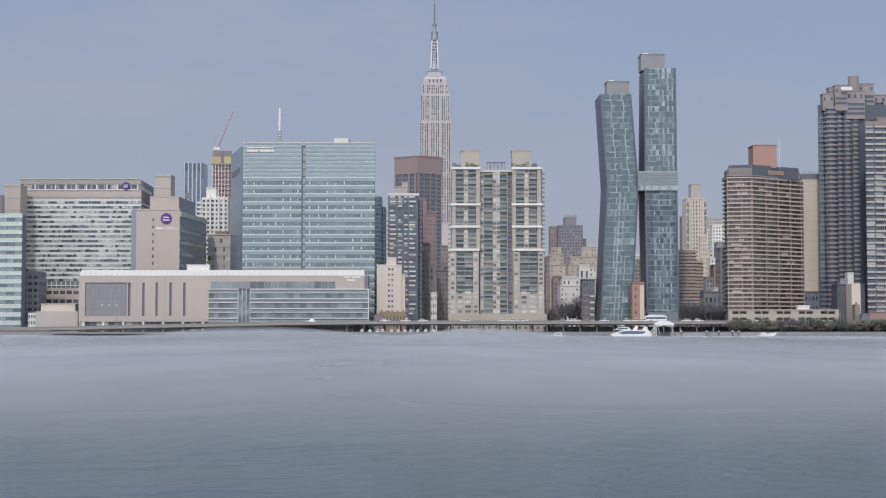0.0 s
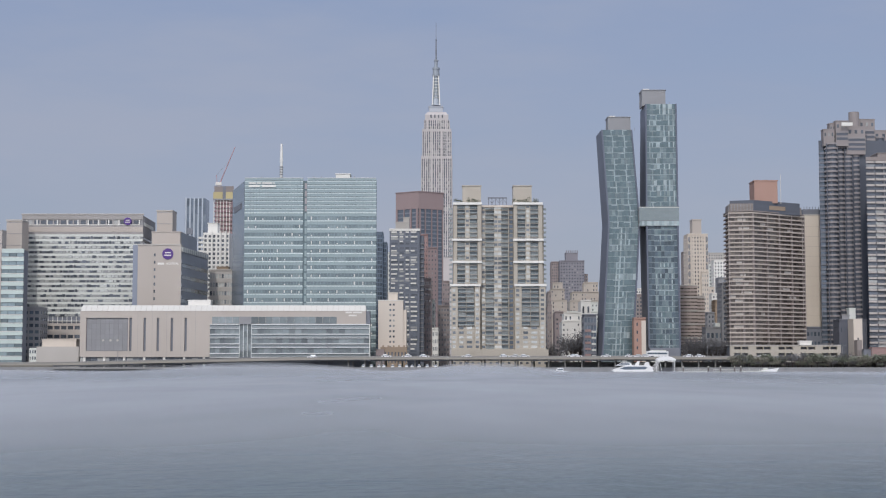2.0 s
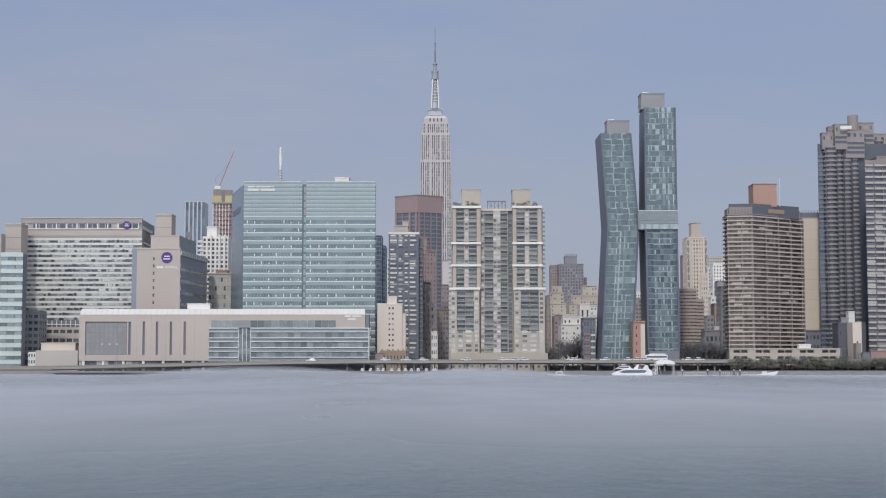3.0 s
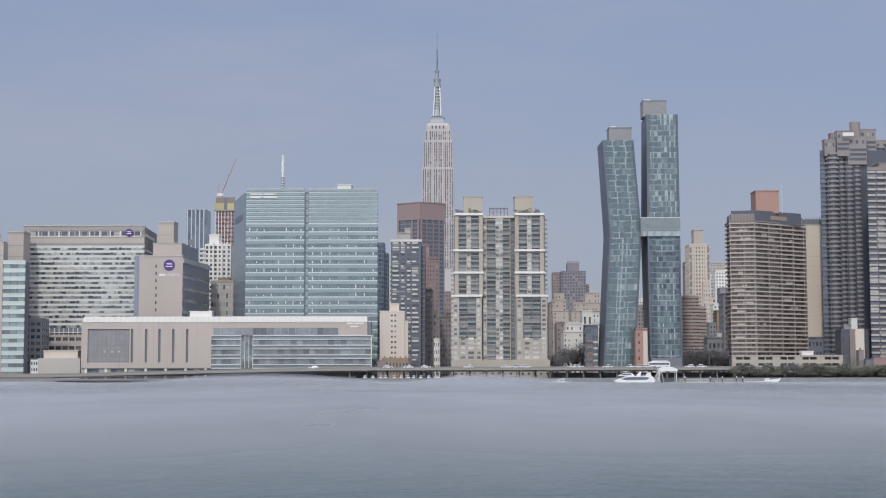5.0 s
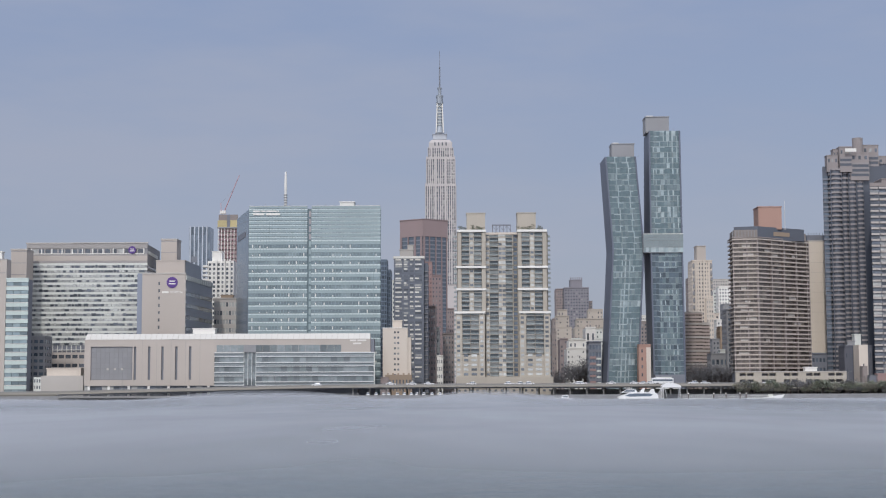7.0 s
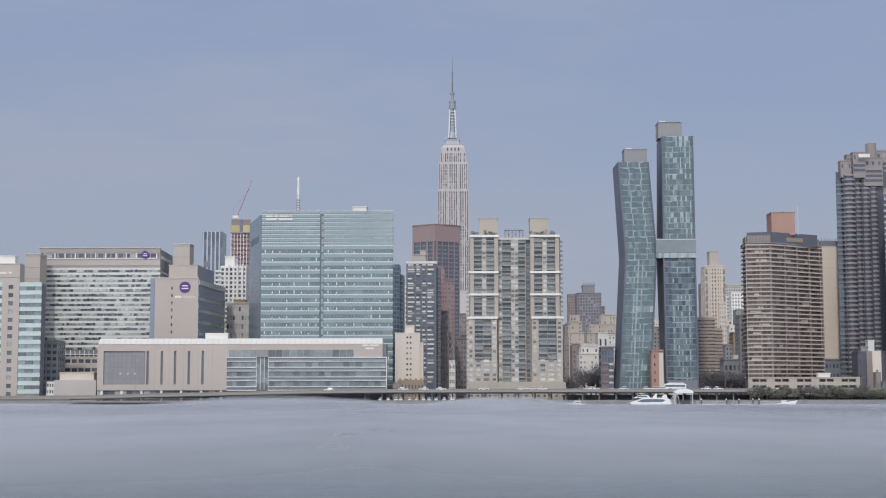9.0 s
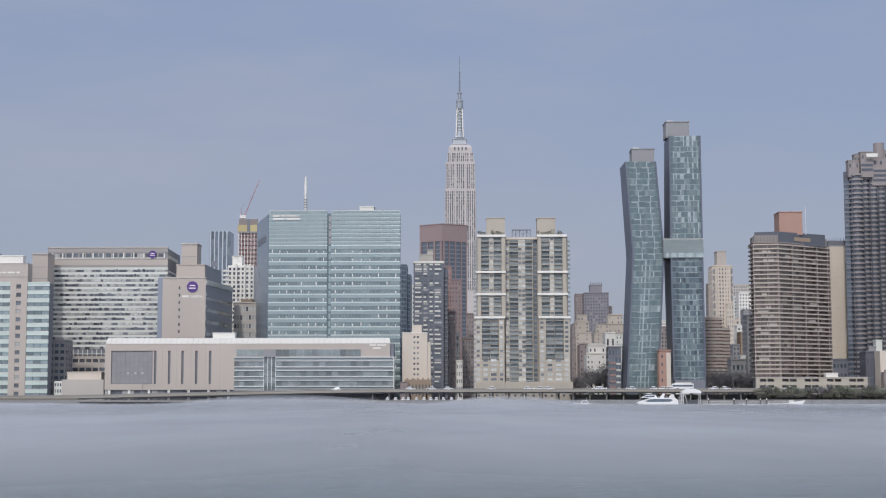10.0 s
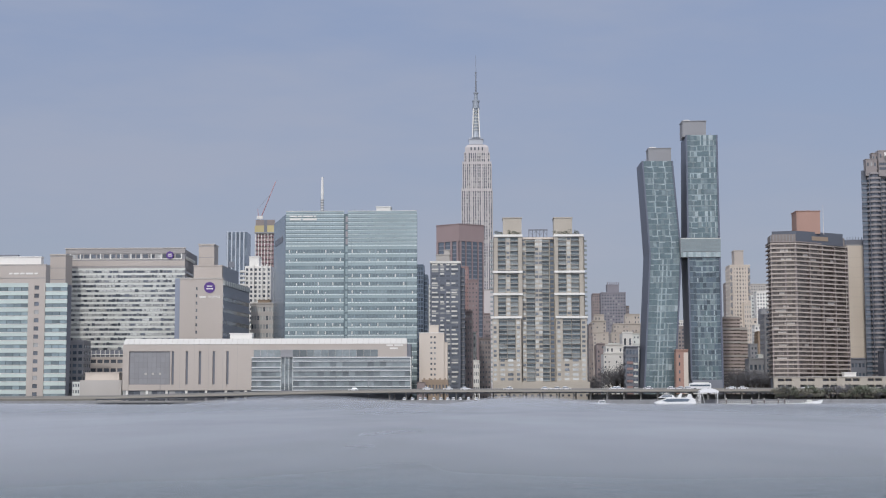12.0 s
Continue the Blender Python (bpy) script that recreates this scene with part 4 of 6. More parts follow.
def balcony_tower():
    """Dark brick apartment tower whose pale balconies and window strips stand out."""
    y = 905.0
    x0, x1, z0, z1 = -33.3, -15.0, 9.2, 86.1
    xr = -12.6
    b = thing("dark_apartment_tower", (x0 + x1) / 2, y, 3, "dark brick apartment tower with white balcony fronts", "building")
    s = Solid()
    s.box(x0, x1, y + 0.5, y + 26, 3, z1)
    s.box(x1, xr, y + 4, y + 26, 3, z1 - 3)
    part("wall", s, material("black_brick", (0.145, 0.16, 0.195)), b)
    f = Face(b, (x0, y + 0.5), (x1, y + 0.5))
    n = 29
    ch = (z1 - 4) / n
    rng = random.Random(12)
    for j in range(n):
        w = 3.5 + j * ch
        for u0, u1 in ((0.05, 0.27), (0.33, 0.47), (0.53, 0.66), (0.70, 0.92)):
            f.pane(GLASS, f.length * u0, f.length * u1, w + ch * 0.1, w + ch * 0.5, 0.02, 0.1)
            if rng.random() < 0.78:
                f.slab(WHITE, f.length * u0, f.length * (u0 + (u1 - u0) * rng.choice((0.6, 0.85, 1))), w + ch * 0.58, w + ch * 0.9, 0, 0.35, "blind")
    f.slab(WHITE, -0.3, f.length + 0.3, z1 - 0.5, z1 + 0.9, -1, 0.6, "cornice")
    side = Face(b, (x1, y + 4), (xr, y + 4))
    for j in range(n - 2):
        side.slab(GREY, 0, side.length, 4 + j * ch, 4.6 + j * ch, 0, 0.7, "balcony")
    penthouse(b, -29.9, -21.6, z1, 91.2, y + 6, 10, LIME)
    penthouse(b, -25.1, -21.6, z1 + 4, 94.1, y + 7, 7, LIME, "tank_room")


balcony_tower()
for t0, lab in (((-16.3, -11.9, 9.6, 95.3, 1050), "tall narrow red brick block with small windows"),
                ((-11.8, -5.1, 9.6, 85.3, 1040), "red brick apartment block behind the dark tower")):
    x0, x1, z0, z1, y = t0
    tower("brick_apartment_house", lab, x0, x1, z0, z1, y, 20, RED if y > 1045 else RUST, GLASS, 3, int(z1 / 3.1), 0.35, 0.4, y < 1045)
x0, x1, z0, z1 = -14.8, -8.1, 9.2, 57.5
tower("brown_apartment_house", "dark brown apartment house near the river road", x0, x1, z0, z1, 930, 20, BROWN, GLASS, 4, 15, 0.45, 0.45, True)
x0, x1, z0, z1 = -8.1, -6.3, 9.3, 45.4
tower("slender_block", "slender pale block in a gap", x0, x1, z0, z1, 960, 10, PALE, GLASS, 1, 9, 0.5, 0.5)
x0, x1, z0, z1 = -7.3, -3.9, 9.1, 26.0
tower("white_walkup", "low white apartment house with small windows", x0, x1, z0, z1, 900, 12, WHITE, GLASS, 3, 5, 0.5, 0.5, True)
x0, x1, z0, z1 = -4.2, 3.2, 9.4, 42.5
tower("brown_apartment_house", "dark brick house behind the twin towers", x0, x1, z0, z1, 980, 20, TAUPE, GLASS, 4, 12, 0.45, 0.45, True)
x0, x1, z0, z1 = -1.3, 3.6, 9.8, 65.2
tower("brick_apartment_house", "weathered brick block in shadow", x0, x1, z0, z1, 1100, 20, BROWN, GLASS, 3, 18, 0.4, 0.45)


def twin_towers():
    """Tan brick twin apartment towers joined by a recessed centre, with balconies and white bands."""
    y = 850.0
    base, top = 3.0, 95.8
    bands = [75.7, 63.0, 49.8]
    plain = 25.8
    foot = 13.3
    b = thing("twin_apartment_tower", 30.2, y, base, "tan brick twin apartment towers with balconies and white bands", "building")
    fh = (top - foot) / 31
    core = Solid()
    sides = ((4.0, 5.2, 21.1, 20.4),
             (40.1, 39.5, 55.9, 57.5))
    grey_rail = material("grey_balcony_rail", (0.29, 0.325, 0.33))
    # the tan brick again, its colour darkened for the shade of the recesses
    recess = material("shade_darkened_brick", (0.30, 0.27, 0.23))
    for t, (xl, xlu, xru, xr) in enumerate(sides):
        core.box(min(xl, xlu) + 0.8, max(xr, xru) - 0.8, y + 2.2, y + 24, base, top)
    xc0, xc1 = sides[0][2], sides[1][1]
    core.box(xc0 - 1, xc1 + 1, y + 7, y + 24, base, top - 1.0)
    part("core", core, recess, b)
    for t, (xl, xlu, xru, xr) in enumerate(sides):
        lower, upper = Face(b, (xl, y + 2.2), (xr, y + 2.2)), Face(b, (xlu, y + 2.2), (xru, y + 2.2))
        # upper shafts: blank brick edges and a middle pier
        f = upper
        L = f.length
        cuts = (0.0, 0.15, 0.42, 0.58, 0.83, 1.0)
        for u0, u1 in ((0, 0.13), (0.86, 1.0)):
            f.slab(TAN_GREY, L * u0, L * u1, bands[2], top, 0, 2.2, "brick_pier")
        f.slab(TAN_GREY, L * 0.41, L * 0.58, bands[2], top, 0, 1.5, "brick_pier")
        for j in range(31):
            w = foot + j * fh
            if w > bands[2]:
                f.pane(GLASS_BRIGHT, L * 0.44, L * 0.55, w + 0.9, w + 2.2, 1.45, 1.56)
                for u0, u1 in ((0.14, 0.41), (0.58, 0.85)):
                    f.pane(GLASS_BALCONY, L * u0, L * u1, w + 0.3, w + 2.4, 0.0, 0.1)
                    deck = f.slab(LIME, L * u0, L * u1, w - 0.12, w + 0.12, 0, 2.15, "balcony")
                    f.slab(grey_rail, L * u0, L * u1, w + 0.5, w + 0.95, 2.0, 2.1, "balcony_rail", parent=deck)
        f = lower
        L = f.length
        f.slab(TAN_GREY, 0, L * 0.22, foot, bands[2], 0, 2.2, "brick_pier")
        f.slab(TAN_GREY, L * 0.80, L, foot, bands[2], 0, 2.2, "brick_pier")
        f.slab(TAN_GREY, L * 0.22, L * 0.80, foot, plain, 0, 1.9, "brick_wall")
        f.slab(TAN_GREY, L * 0.505, L * 0.515, plain, bands[2], 0, 2.0, "fin")
        for j in range(31):
            w = foot + j * fh
            if w < bands[2] - 1:
                for u0, u1 in ((0.04, 0.14), (0.84, 0.95)):
                    f.pane(GLASS_BRIGHT, L * u0, L * u1, w + 0.8, w + 2.2, 2.15, 2.26)
                if w < plain - 1:
                    for u0, u1 in ((0.27, 0.42), (0.53, 0.72)):
                        f.pane(GLASS_BRIGHT, L * u0, L * u1, w + 0.8, w + 2.2, 1.85, 1.96)
                else:
                    for u0, u1 in ((0.23, 0.50), (0.52, 0.79)):
                        f.pane(GLASS_BALCONY, L * u0, L * u1, w + 0.3, w + 2.4, 0.0, 0.1)
                        deck = f.slab(LIME, L * u0, L * u1, w - 0.12, w + 0.12, 0, 2.1, "balcony")
                        f.slab(grey_rail, L * u0, L * u1, w + 0.5, w + 0.95, 2.0, 2.08, "balcony_rail", parent=deck)
        for k, z in enumerate(bands):
            g = lower if k == 2 else upper
            g.slab(WHITE, -0.9 if t == 0 else -0.3, g.length + (0.3 if t == 0 else 0.6), z - 0.6, z + 0.6, -0.5, 3.0, "white_band")
        upper.slab(WHITE, -0.3, upper.length + 0.3, top, top + 1.3, -20, 2.9, "cornice")
        # corner balconies that stick out of the end walls
        for j in range(31):
            w = foot + j * fh
            x = xl - 0.6 if t == 0 else xr - 0.4
            q = Face(b, (x - 0.5, y + 6), (x + 1.2, y + 6))
            q.slab(grey_rail, 0, q.length, w, w + 1.0, 0, 2.0, "balcony")
    # recessed centre
    f = Face(b, (xc0, y + 7), (xc1, y + 7))
    L = f.length
    for u0, u1 in ((0.0, 0.13), (0.40, 0.63), (0.84, 0.87)):
        f.slab(TAN_GREY, L * u0, L * u1, base, top - 1, 0, 1.8, "brick_pier")
    f.slab(CREAM, 0, L, top - 1, top + 0.2, -2, 2.2, "cornice")
    for j in range(31):
        w = foot + j * fh
        f.pane(GLASS_BRIGHT, L * 0.02, L * 0.11, w + 0.8, w + 2.2, 1.75, 1.86)
        for u0, u1 in ((0.41, 0.505), (0.525, 0.625)):
            f.pane(GLASS_BRIGHT, L * u0, L * u1, w + 0.7, w + 2.2, 1.75, 1.86)
        for u0, u1 in ((0.13, 0.40), (0.63, 0.84)):
            f.pane(GLASS_BALCONY, L * u0, L * u1, w + 0.3, w + 2.4, 0.0, 0.1)
            deck = f.slab(LIME, L * u0, L * u1, w - 0.12, w + 0.12, 0, 2.3, "balcony")
            f.slab(grey_rail, L * u0, L * u1, w + 0.5, w + 0.95, 2.1, 2.2, "balcony_rail", parent=deck)
        f.pane(GLASS_BLUE, L * 0.88, L * 0.99, w + 0.5, w + 2.3, 0.0, 0.1)
    # base storeys
    s = Solid()
    x0, x1 = sides[0][0], 58.9
    s.box(x0, x1, y - 2, y + 24, base, foot)
    part("podium", s, TAN_GREY, b)
    p = Face(b, (x0, y - 2), (x1, y - 2))
    for i in range(16):
        p.pane(GLASS, p.length * (i + 0.3) / 16, p.length * (i + 0.7) / 16, base + 2, base + 3.2)
    # roof gardens, penthouses and the frame on the centre roof
    for xa, xb in ((10.4, 21.0), (39.5, 50.0)):
        penthouse(b, xa, xb, top + 1.3, 106.8, y + 3.5, 12, TAN_GREY)
    for x in (25.3, 27.4, 29.5, 31.6, 33.7, 35.7):
        q = Solid()
        q.beam((x, y + 8, top), (x, y + 8, 100.4), 0.4)
        part("frame_post", q, DARKGREY, b)
    q = Solid()
    q.box(25.0, 36.0, y + 7.7, y + 8.3, 100.2, 100.9)
    part("frame_beam", q, DARKGREY, b)
    for i in range(5):
        q = Solid()
        xa, za, zb = 25.3 + i * 2.1, 97.4, 100.2
        q.beam((xa, y + 8, za if i % 2 else zb), (xa + 2.1, y + 8, zb if i % 2 else za), 0.22)
        part("frame_brace", q, DARKGREY, b)
    rng = random.Random(3)
    for x0, x1 in ((6.1, 10.3), (12.8, 20.5), (39.2, 41.1), (42.1, 49.4), (50.4, 55.5)):
        for i in range(int((x1 - x0) / 1.28)):
            shrub = Solid()
            x, h = x0 + 1.28 * i + rng.random() * 0.96, 1.2 + rng.random() * 2
            for k in range(46):
                c = Vector((x + rng.gauss(0, 0.55), y + 1.2 + rng.gauss(0, 0.4), top + 1.3 + rng.random() * h))
                d = Vector((rng.gauss(0, 1), rng.gauss(0, 1), rng.gauss(0, 1))).normalized() * 0.42
                e = d.cross(Vector((0.3, 0.5, 0.8))).normalized() * 0.3
                n = len(shrub.v)
                shrub.v += [tuple(c - d), tuple(c + e), tuple(c + d)]
                shrub.f.append((n, n + 1, n + 2))
            part("roof_shrub", shrub, LEAF, b, "dark green roof terrace shrub")


twin_towers()


# ---- streets behind, between the twin towers and the leaning pair ----
SAND = material("sandy_brick", (0.44, 0.39, 0.34), vary=0.2, blotch=9)
FAR = material("grey_brown_brick", (0.22, 0.21, 0.235))
x0, x1, z0, z1 = 109.2, 116.6, 13.9, 107.6
tower("far_brick_tower", "far red-brown brick tower", x0, x1, z0, z1, 1520, 20, BROWN, GLASS, 4, 36, 0.4, 0.5)
x0, x1, z0, z1 = 116.2, 140.6, 13.8, 107.4
b = tower("far_apartment_tower", "far dark brown apartment tower with stepped top", x0, x1, z0, z1, 1500, 25, FAR, GLASS, 9, 34, 0.5, 0.5)
penthouse(b, 122.4, 134.3, z1, 115.6, 1503, 16, FAR)
for i in range(6):
    s = Solid()
    u = 122.4 + i * 2.2
    s.box(u, u + 1.0, 1503, 1504, 115.6, 118.4)
    part("crown_fin", s, FAR, b)
x0, x1, z0, z1 = 134.7, 145.0, 13.8, 94.3
tower("far_brick_tower", "far brown brick block", x0, x1, z0, z1, 1510, 20, TAUPE, GLASS, 4, 30, 0.5, 0.5)


def stepped_house(name, label, tiers, y, mat, glass=GLASS, fh=3.0, bay=2.3):
    """An older apartment house whose upper storeys step back."""
    b = thing(name, (tiers[0][0] + tiers[0][1]) / 2, y, 3, label, "building")
    for k, (x0, x1, z0, z1) in enumerate(tiers):
        z0 = 3 if k == 0 else tiers[k - 1][3]
        s = Solid()
        d = 2.5 * k
        s.box(x0, x1, y + d + 0.4, y + 22 - d, z0, z1)
        f = Face(b, (x0, y + d + 0.4), (x1, y + d + 0.4))
        rng = random.Random(int(y) + k)
        shut = {(i, j) for i in range(40) for j in range(60) if rng.random() < 0.3 or i % 3 == 2}
        f.grid(s, glass, z0, z1 - 0.5, max(2, int((x1 - x0) / bay)), max(1, int((z1 - z0) / fh)), 0.36, 0.42, 0.4, False, skip=lambda i, j: (i, j) in shut)
        part("wall", s, mat, b)
        f.slab(mat, -0.2, f.length + 0.2, z1, z1 + 0.7, -0.3, 0.5, "cornice")
    return b


stepped_house("stepped_apartment_house", "pale stepped apartment house with cornices",
              ((83.9, 98.4, 11.8, 55.3), (85.4, 96.6, 55.3, 64.5), (87.6, 95.3, 64.5, 69.6)), 1200, SAND)
stepped_house("stepped_apartment_house", "beige stepped apartment house far up the street",
              ((104.0, 129.3, 12.0, 56.9), (106.0, 128.4, 56.9, 64.0), (115.9, 128.1, 64.0, 72.0)), 1240, SAND)
stepped_house("white_house", "small white house with a single dark window", ((91.2, 97.9, 11, 46.9),), 1000, WHITE, bay=3.2, fh=9.0)
stepped_house("white_walkup", "white low apartment house with dark windows",
              ((75.4, 89.5, 10.6, 32.0), (76.9, 87.8, 32.0, 37.4)), 960, WHITE)
stepped_house("low_apartment_house", "grey low apartment block with a tank room",
              ((88.5, 111.8, 11.2, 42.2), (98.8, 111.1, 42.2, 49.1)), 1080, PALE)
stepped_house("narrow_house", "narrow weathered brick house at the street corner", ((70.1, 73.2, 10.9, 44.8), (70.6, 72.9, 44.8, 53.7)), 1020, TAUPE)
stepped_house("dark_walkup", "dark brick house in shade", ((74.0, 79.3, 10.8, 39.5),), 1000, BROWN)
x0, x1, z0, z1 = 82.6, 89.9, 10.3, 33.7
b = tower("dark_banded_house", "dark glazed block with red brick bands", x0, x1, z0, z1, 885, 14, DARKGREY, GLASS_BLUE, 4, 7, 0.75, 0.6, True)
f = Face(b, (x0, 885), (x1, 885))
for j in range(6):
    f.slab(RED, 0.5, f.length * 0.55, 6 + j * 3.6, 7.4 + j * 3.6, 0, 0.3, "brick_band")
    f.slab(PALE, f.length * 0.6, f.length * 0.95, 5.5 + j * 3.6, 6.6 + j * 3.6, 0, 0.2, "sill")
x0, x1, z0, z1 = 108.2, 114.7, 10.1, 30.7
b = tower("red_brick_house", "bright red brick house with cream corner", x0, x1, z0, z1, 853, 8, ORANGE, GLASS, 2, 6, 0.25, 0.4, True)
f = Face(b, (x0, 853), (x1, 853))
f.slab(CREAM, f.length * 0.62, f.length, 3, z1 - 1, 0, 0.25, "corner_bay")
x0, x1, z0, z1 = 147.7, 152.1, 11.5, 61.9
tower("pale_slab", "pale apartment slab in a narrow gap", x0, x1, z0, z1, 1150, 18, WHITE, GLASS, 3, 22, 0.5, 0.5)
x0, x1, z0, z1 = 138.8, 147.9, 11.3, 55.3
tower("brown_slab", "brown brick slab seen between the leaning towers", x0, x1, z0, z1, 1100, 18, TAUPE, GLASS, 4, 18, 0.5, 0.5)


# ---- the leaning pair and their bridge ----
EDGE = material("grey_steel_edge", (0.21, 0.25, 0.26), rough=0.5)


def slant(s, f, u0, u1, w0, w1, d0, d1, slope, z):
    """A thin box on a face whose sides lean with the tower."""
    a, c = slope * (w0 - z), slope * (w1 - z)
    s.hexa([f.at(u0 + a, w0, d1), f.at(u1 + a, w0, d1), f.at(u1 + a, w0, d0), f.at(u0 + a, w0, d0),
            f.at(u0 + c, w1, d1), f.at(u1 + c, w1, d1), f.at(u1 + c, w1, d0), f.at(u0 + c, w1, d0)])


def west_pattern(j, z, rng):
    """Blinds of the bent tower: two jogging columns above, three steadier ones below."""
    tones = [2 if rng.random() < 0.16 else 1 for i in range(9)]
    lines = []
    if z > 84:
        for c in (0.27, 0.69):
            c += 0.035 * ((j // 2) % 2)
            lines.append((c, c + 0.036, 0.05, 1.0))
            lines.append((c, c + rng.choice((0.12, 0.16, 0.22)), 0.82, 0.97) if j % 3 else (c - 0.2, c, 0.82, 0.97))
    else:
        lines.append((0.40, 0.45, 0.05, 1.0))
        for c, chance in ((0.29, 0.7), (0.55, 0.75), (0.68, 0.5)):
            if rng.random() < chance:
                lines.append((c, c + rng.choice((0.03, 0.05)), 0.05, 1.0))
        for k in range(2):
            c = rng.random() * 0.7
            lines.append((c, c + rng.choice((0.1, 0.2, 0.3)), 0.86, 0.98))
        if j % 5 == 0:
            tones = [2 if t == 1 else 3 for t in tones]
    return tones, lines


def east_pattern(j, z, rng):
    """Blinds of the taller tower: pale rows above the bridge, darker glass with pale middle bays below."""
    if z > 90:
        tones = [3 if i in (2, 3, 5, 7) and rng.random() < 0.22 else rng.choice((1, 1, 2)) for i in range(9)]
        lines = [(0.74, 0.79, 0.1, 1.0)] if rng.random() < 0.8 else []
        lines += [(0.04, 0.96, 0.0, 0.1)] if rng.random() < 0.4 else []
        lines += [(c, c + 0.035, 0.1, 1.0) for c in (0.08, 0.17, 0.31, 0.44, 0.58, 0.90) if rng.random() < 0.45]
        lines.append((0.12, rng.choice((0.3, 0.5)), 0.85, 0.97))
    else:
        dark = z > 62
        tones = [0 if i < 2 or i > 7 or rng.random() < (0.7 if dark else 0.35) else rng.choice((1, 2, 2)) for i in range(9)]
        lines = [(c, c + 0.04, 0.15, 0.9) for c in (0.25, 0.4, 0.52, 0.65, 0.78) if rng.random() < (0.25 if dark else 0.5)]
        lines += [(0.2, 0.85, 0.85, 0.95)] if rng.random() < 0.4 else []
    return tones, lines


def leaning_tower(label, levels, y, deep, floors, seed, plant, notch, pattern):
    """A glazed tower whose plan slides sideways as it rises; levels are (z, left flank, front left, front right)."""
    b = thing("leaning_tower", levels[0][2], y, 3, label, "building", "leaning pair")
    edge = 0.9
    for k, ((za, la, fa, ra), (zb, lb, fb, rb)) in enumerate(zip(levels, levels[1:])):
        s = Solid()
        s.prism([(fa, y + 0.5), (ra, y + 0.5), (ra, y + deep), (la, y + deep)], za, zb,
                [(fb, y + 0.5), (rb, y + 0.5), (rb, y + deep), (lb, y + deep)])
        part("core", s, COPPER, b)
        for x, xx in ((ra - edge, rb - edge), (fa, fb)):
            q = Solid()
            q.hexa([(x, y - 0.35, za), (x + edge, y - 0.35, za), (x + edge, y + 0.5, za), (x, y + 0.5, za),
                    (xx, y - 0.35, zb), (xx + edge, y - 0.35, zb), (xx + edge, y + 0.5, zb), (xx, y + 0.5, zb)])
            part("copper_edge", q, COPPER, b)
    z0, z1 = levels[0][0], levels[-1][0]
    rng = random.Random(seed)
    rows, strips = [Solid() for k in range(4)], Solid()
    fh = (z1 - z0) / floors

    def edges(z):
        for (za, la, fa, ra), (zb, lb, fb, rb) in zip(levels, levels[1:]):
            if z <= zb + 1e-6:
                t = (z - za) / (zb - za)
                return fa + (fb - fa) * t, ra + (rb - ra) * t, (fb - fa) / (zb - za)
        return fb, rb, 0.0

    for j in range(floors):
        z = z0 + j * fh
        if notch and notch[0] < z + fh / 2 < notch[1]:
            continue
        xa, xb, slope = edges(z)
        slope = edges(z + fh * 0.5)[2]
        xa, xb = xa + edge, xb - edge
        f = Face(b, (xa, y + 0.5), (xb, y + 0.5))
        n = 9
        w = f.length / n
        bar = slope * fh / w
        tones, lines = pattern(j, z, rng)
        for i in range(n):
            glass = (GLASS_DEEP, GLASS_COPPER, COPPER_MID, COPPER_PALE)[tones[i]]
            if j < 33:
                f.pane(glass, i * w + 0.05, (i + 1) * w - 0.05, z + 0.25, z + fh, 0.05, 0.3, "window", round(bar, 2))
            else:
                slant(rows[tones[i]], f, i * w + 0.05, (i + 1) * w - 0.05, z + 0.25, z + fh, 0.05, 0.3, slope, z)
        for k, (u0, u1, w0, w1) in enumerate(lines):
            slant(strips, f, f.length * u0, f.length * u1, z + fh * w0, z + fh * w1, 0.3, 0.37 + 0.012 * k, slope, z)
        f.slab(EDGE, 0, f.length, z, z + 0.25, 0.05, 0.4, "floor_edge")
    for k, glass in enumerate((GLASS_DEEP, GLASS_COPPER, COPPER_MID, COPPER_PALE)):
        if rows[k].v:
            tagged(part("glazing", rows[k], glass, b), kind="stuff")
    tagged(part("blind_strip", strips, COPPER_PALE, b, "pale blind or frame behind the glass"), kind="stuff")
    x0, x1, pz = plant
    penthouse(b, x0, x1, z1 - 0.5, pz, y + 4, 12, GREY)
    g = Solid()
    g.box(x0 + 1, x0 + 4.5, y + 6, y + 8, pz + 0.5, pz + 1.3)
    part("roof_crane_rail", g, WHITE, b)
    for i in range(5):
        q = Solid()
        q.beam((x0 - 2 + i * (x1 - x0 + 4) / 4, y + 1.5, z1), (x0 - 2 + i * (x1 - x0 + 4) / 4, y + 1.5, z1 + 1.3), 0.15)
        part("rail_post", q, GREY, b)
    return b


GLASS_DEEP = glazing("deep_blue_glass", (0.085, 0.115, 0.14), (0.14, 0.18, 0.205), 0.2)
COPPER_MID = glazing("hazy_green_glass", (0.165, 0.215, 0.23), (0.23, 0.285, 0.295), 0.25, spread=0.15)
COPPER_PALE = glazing("pale_blind_glass", (0.29, 0.35, 0.36), (0.40, 0.46, 0.465), 0.35)
west = [(3.0, 89.7, 90.5, 108.8),
        (86.9, 94.4, 95.2, 113.9),
        (141.5, 91.2, 91.6, 109.7)]
leaning_tower("bent copper and glass tower leaning away from its twin", west, 866.0, 26, 41, 5, (96.0, 109.2, 149.4), None, west_pattern)
east = [(3.0, 117.8, 117.4, 136.0),
        (84.6, 116.3, 116.7, 135.6),
        (156.0, 117.4, 116.8, 135.2)]
bridge = (84.6, 95.4)
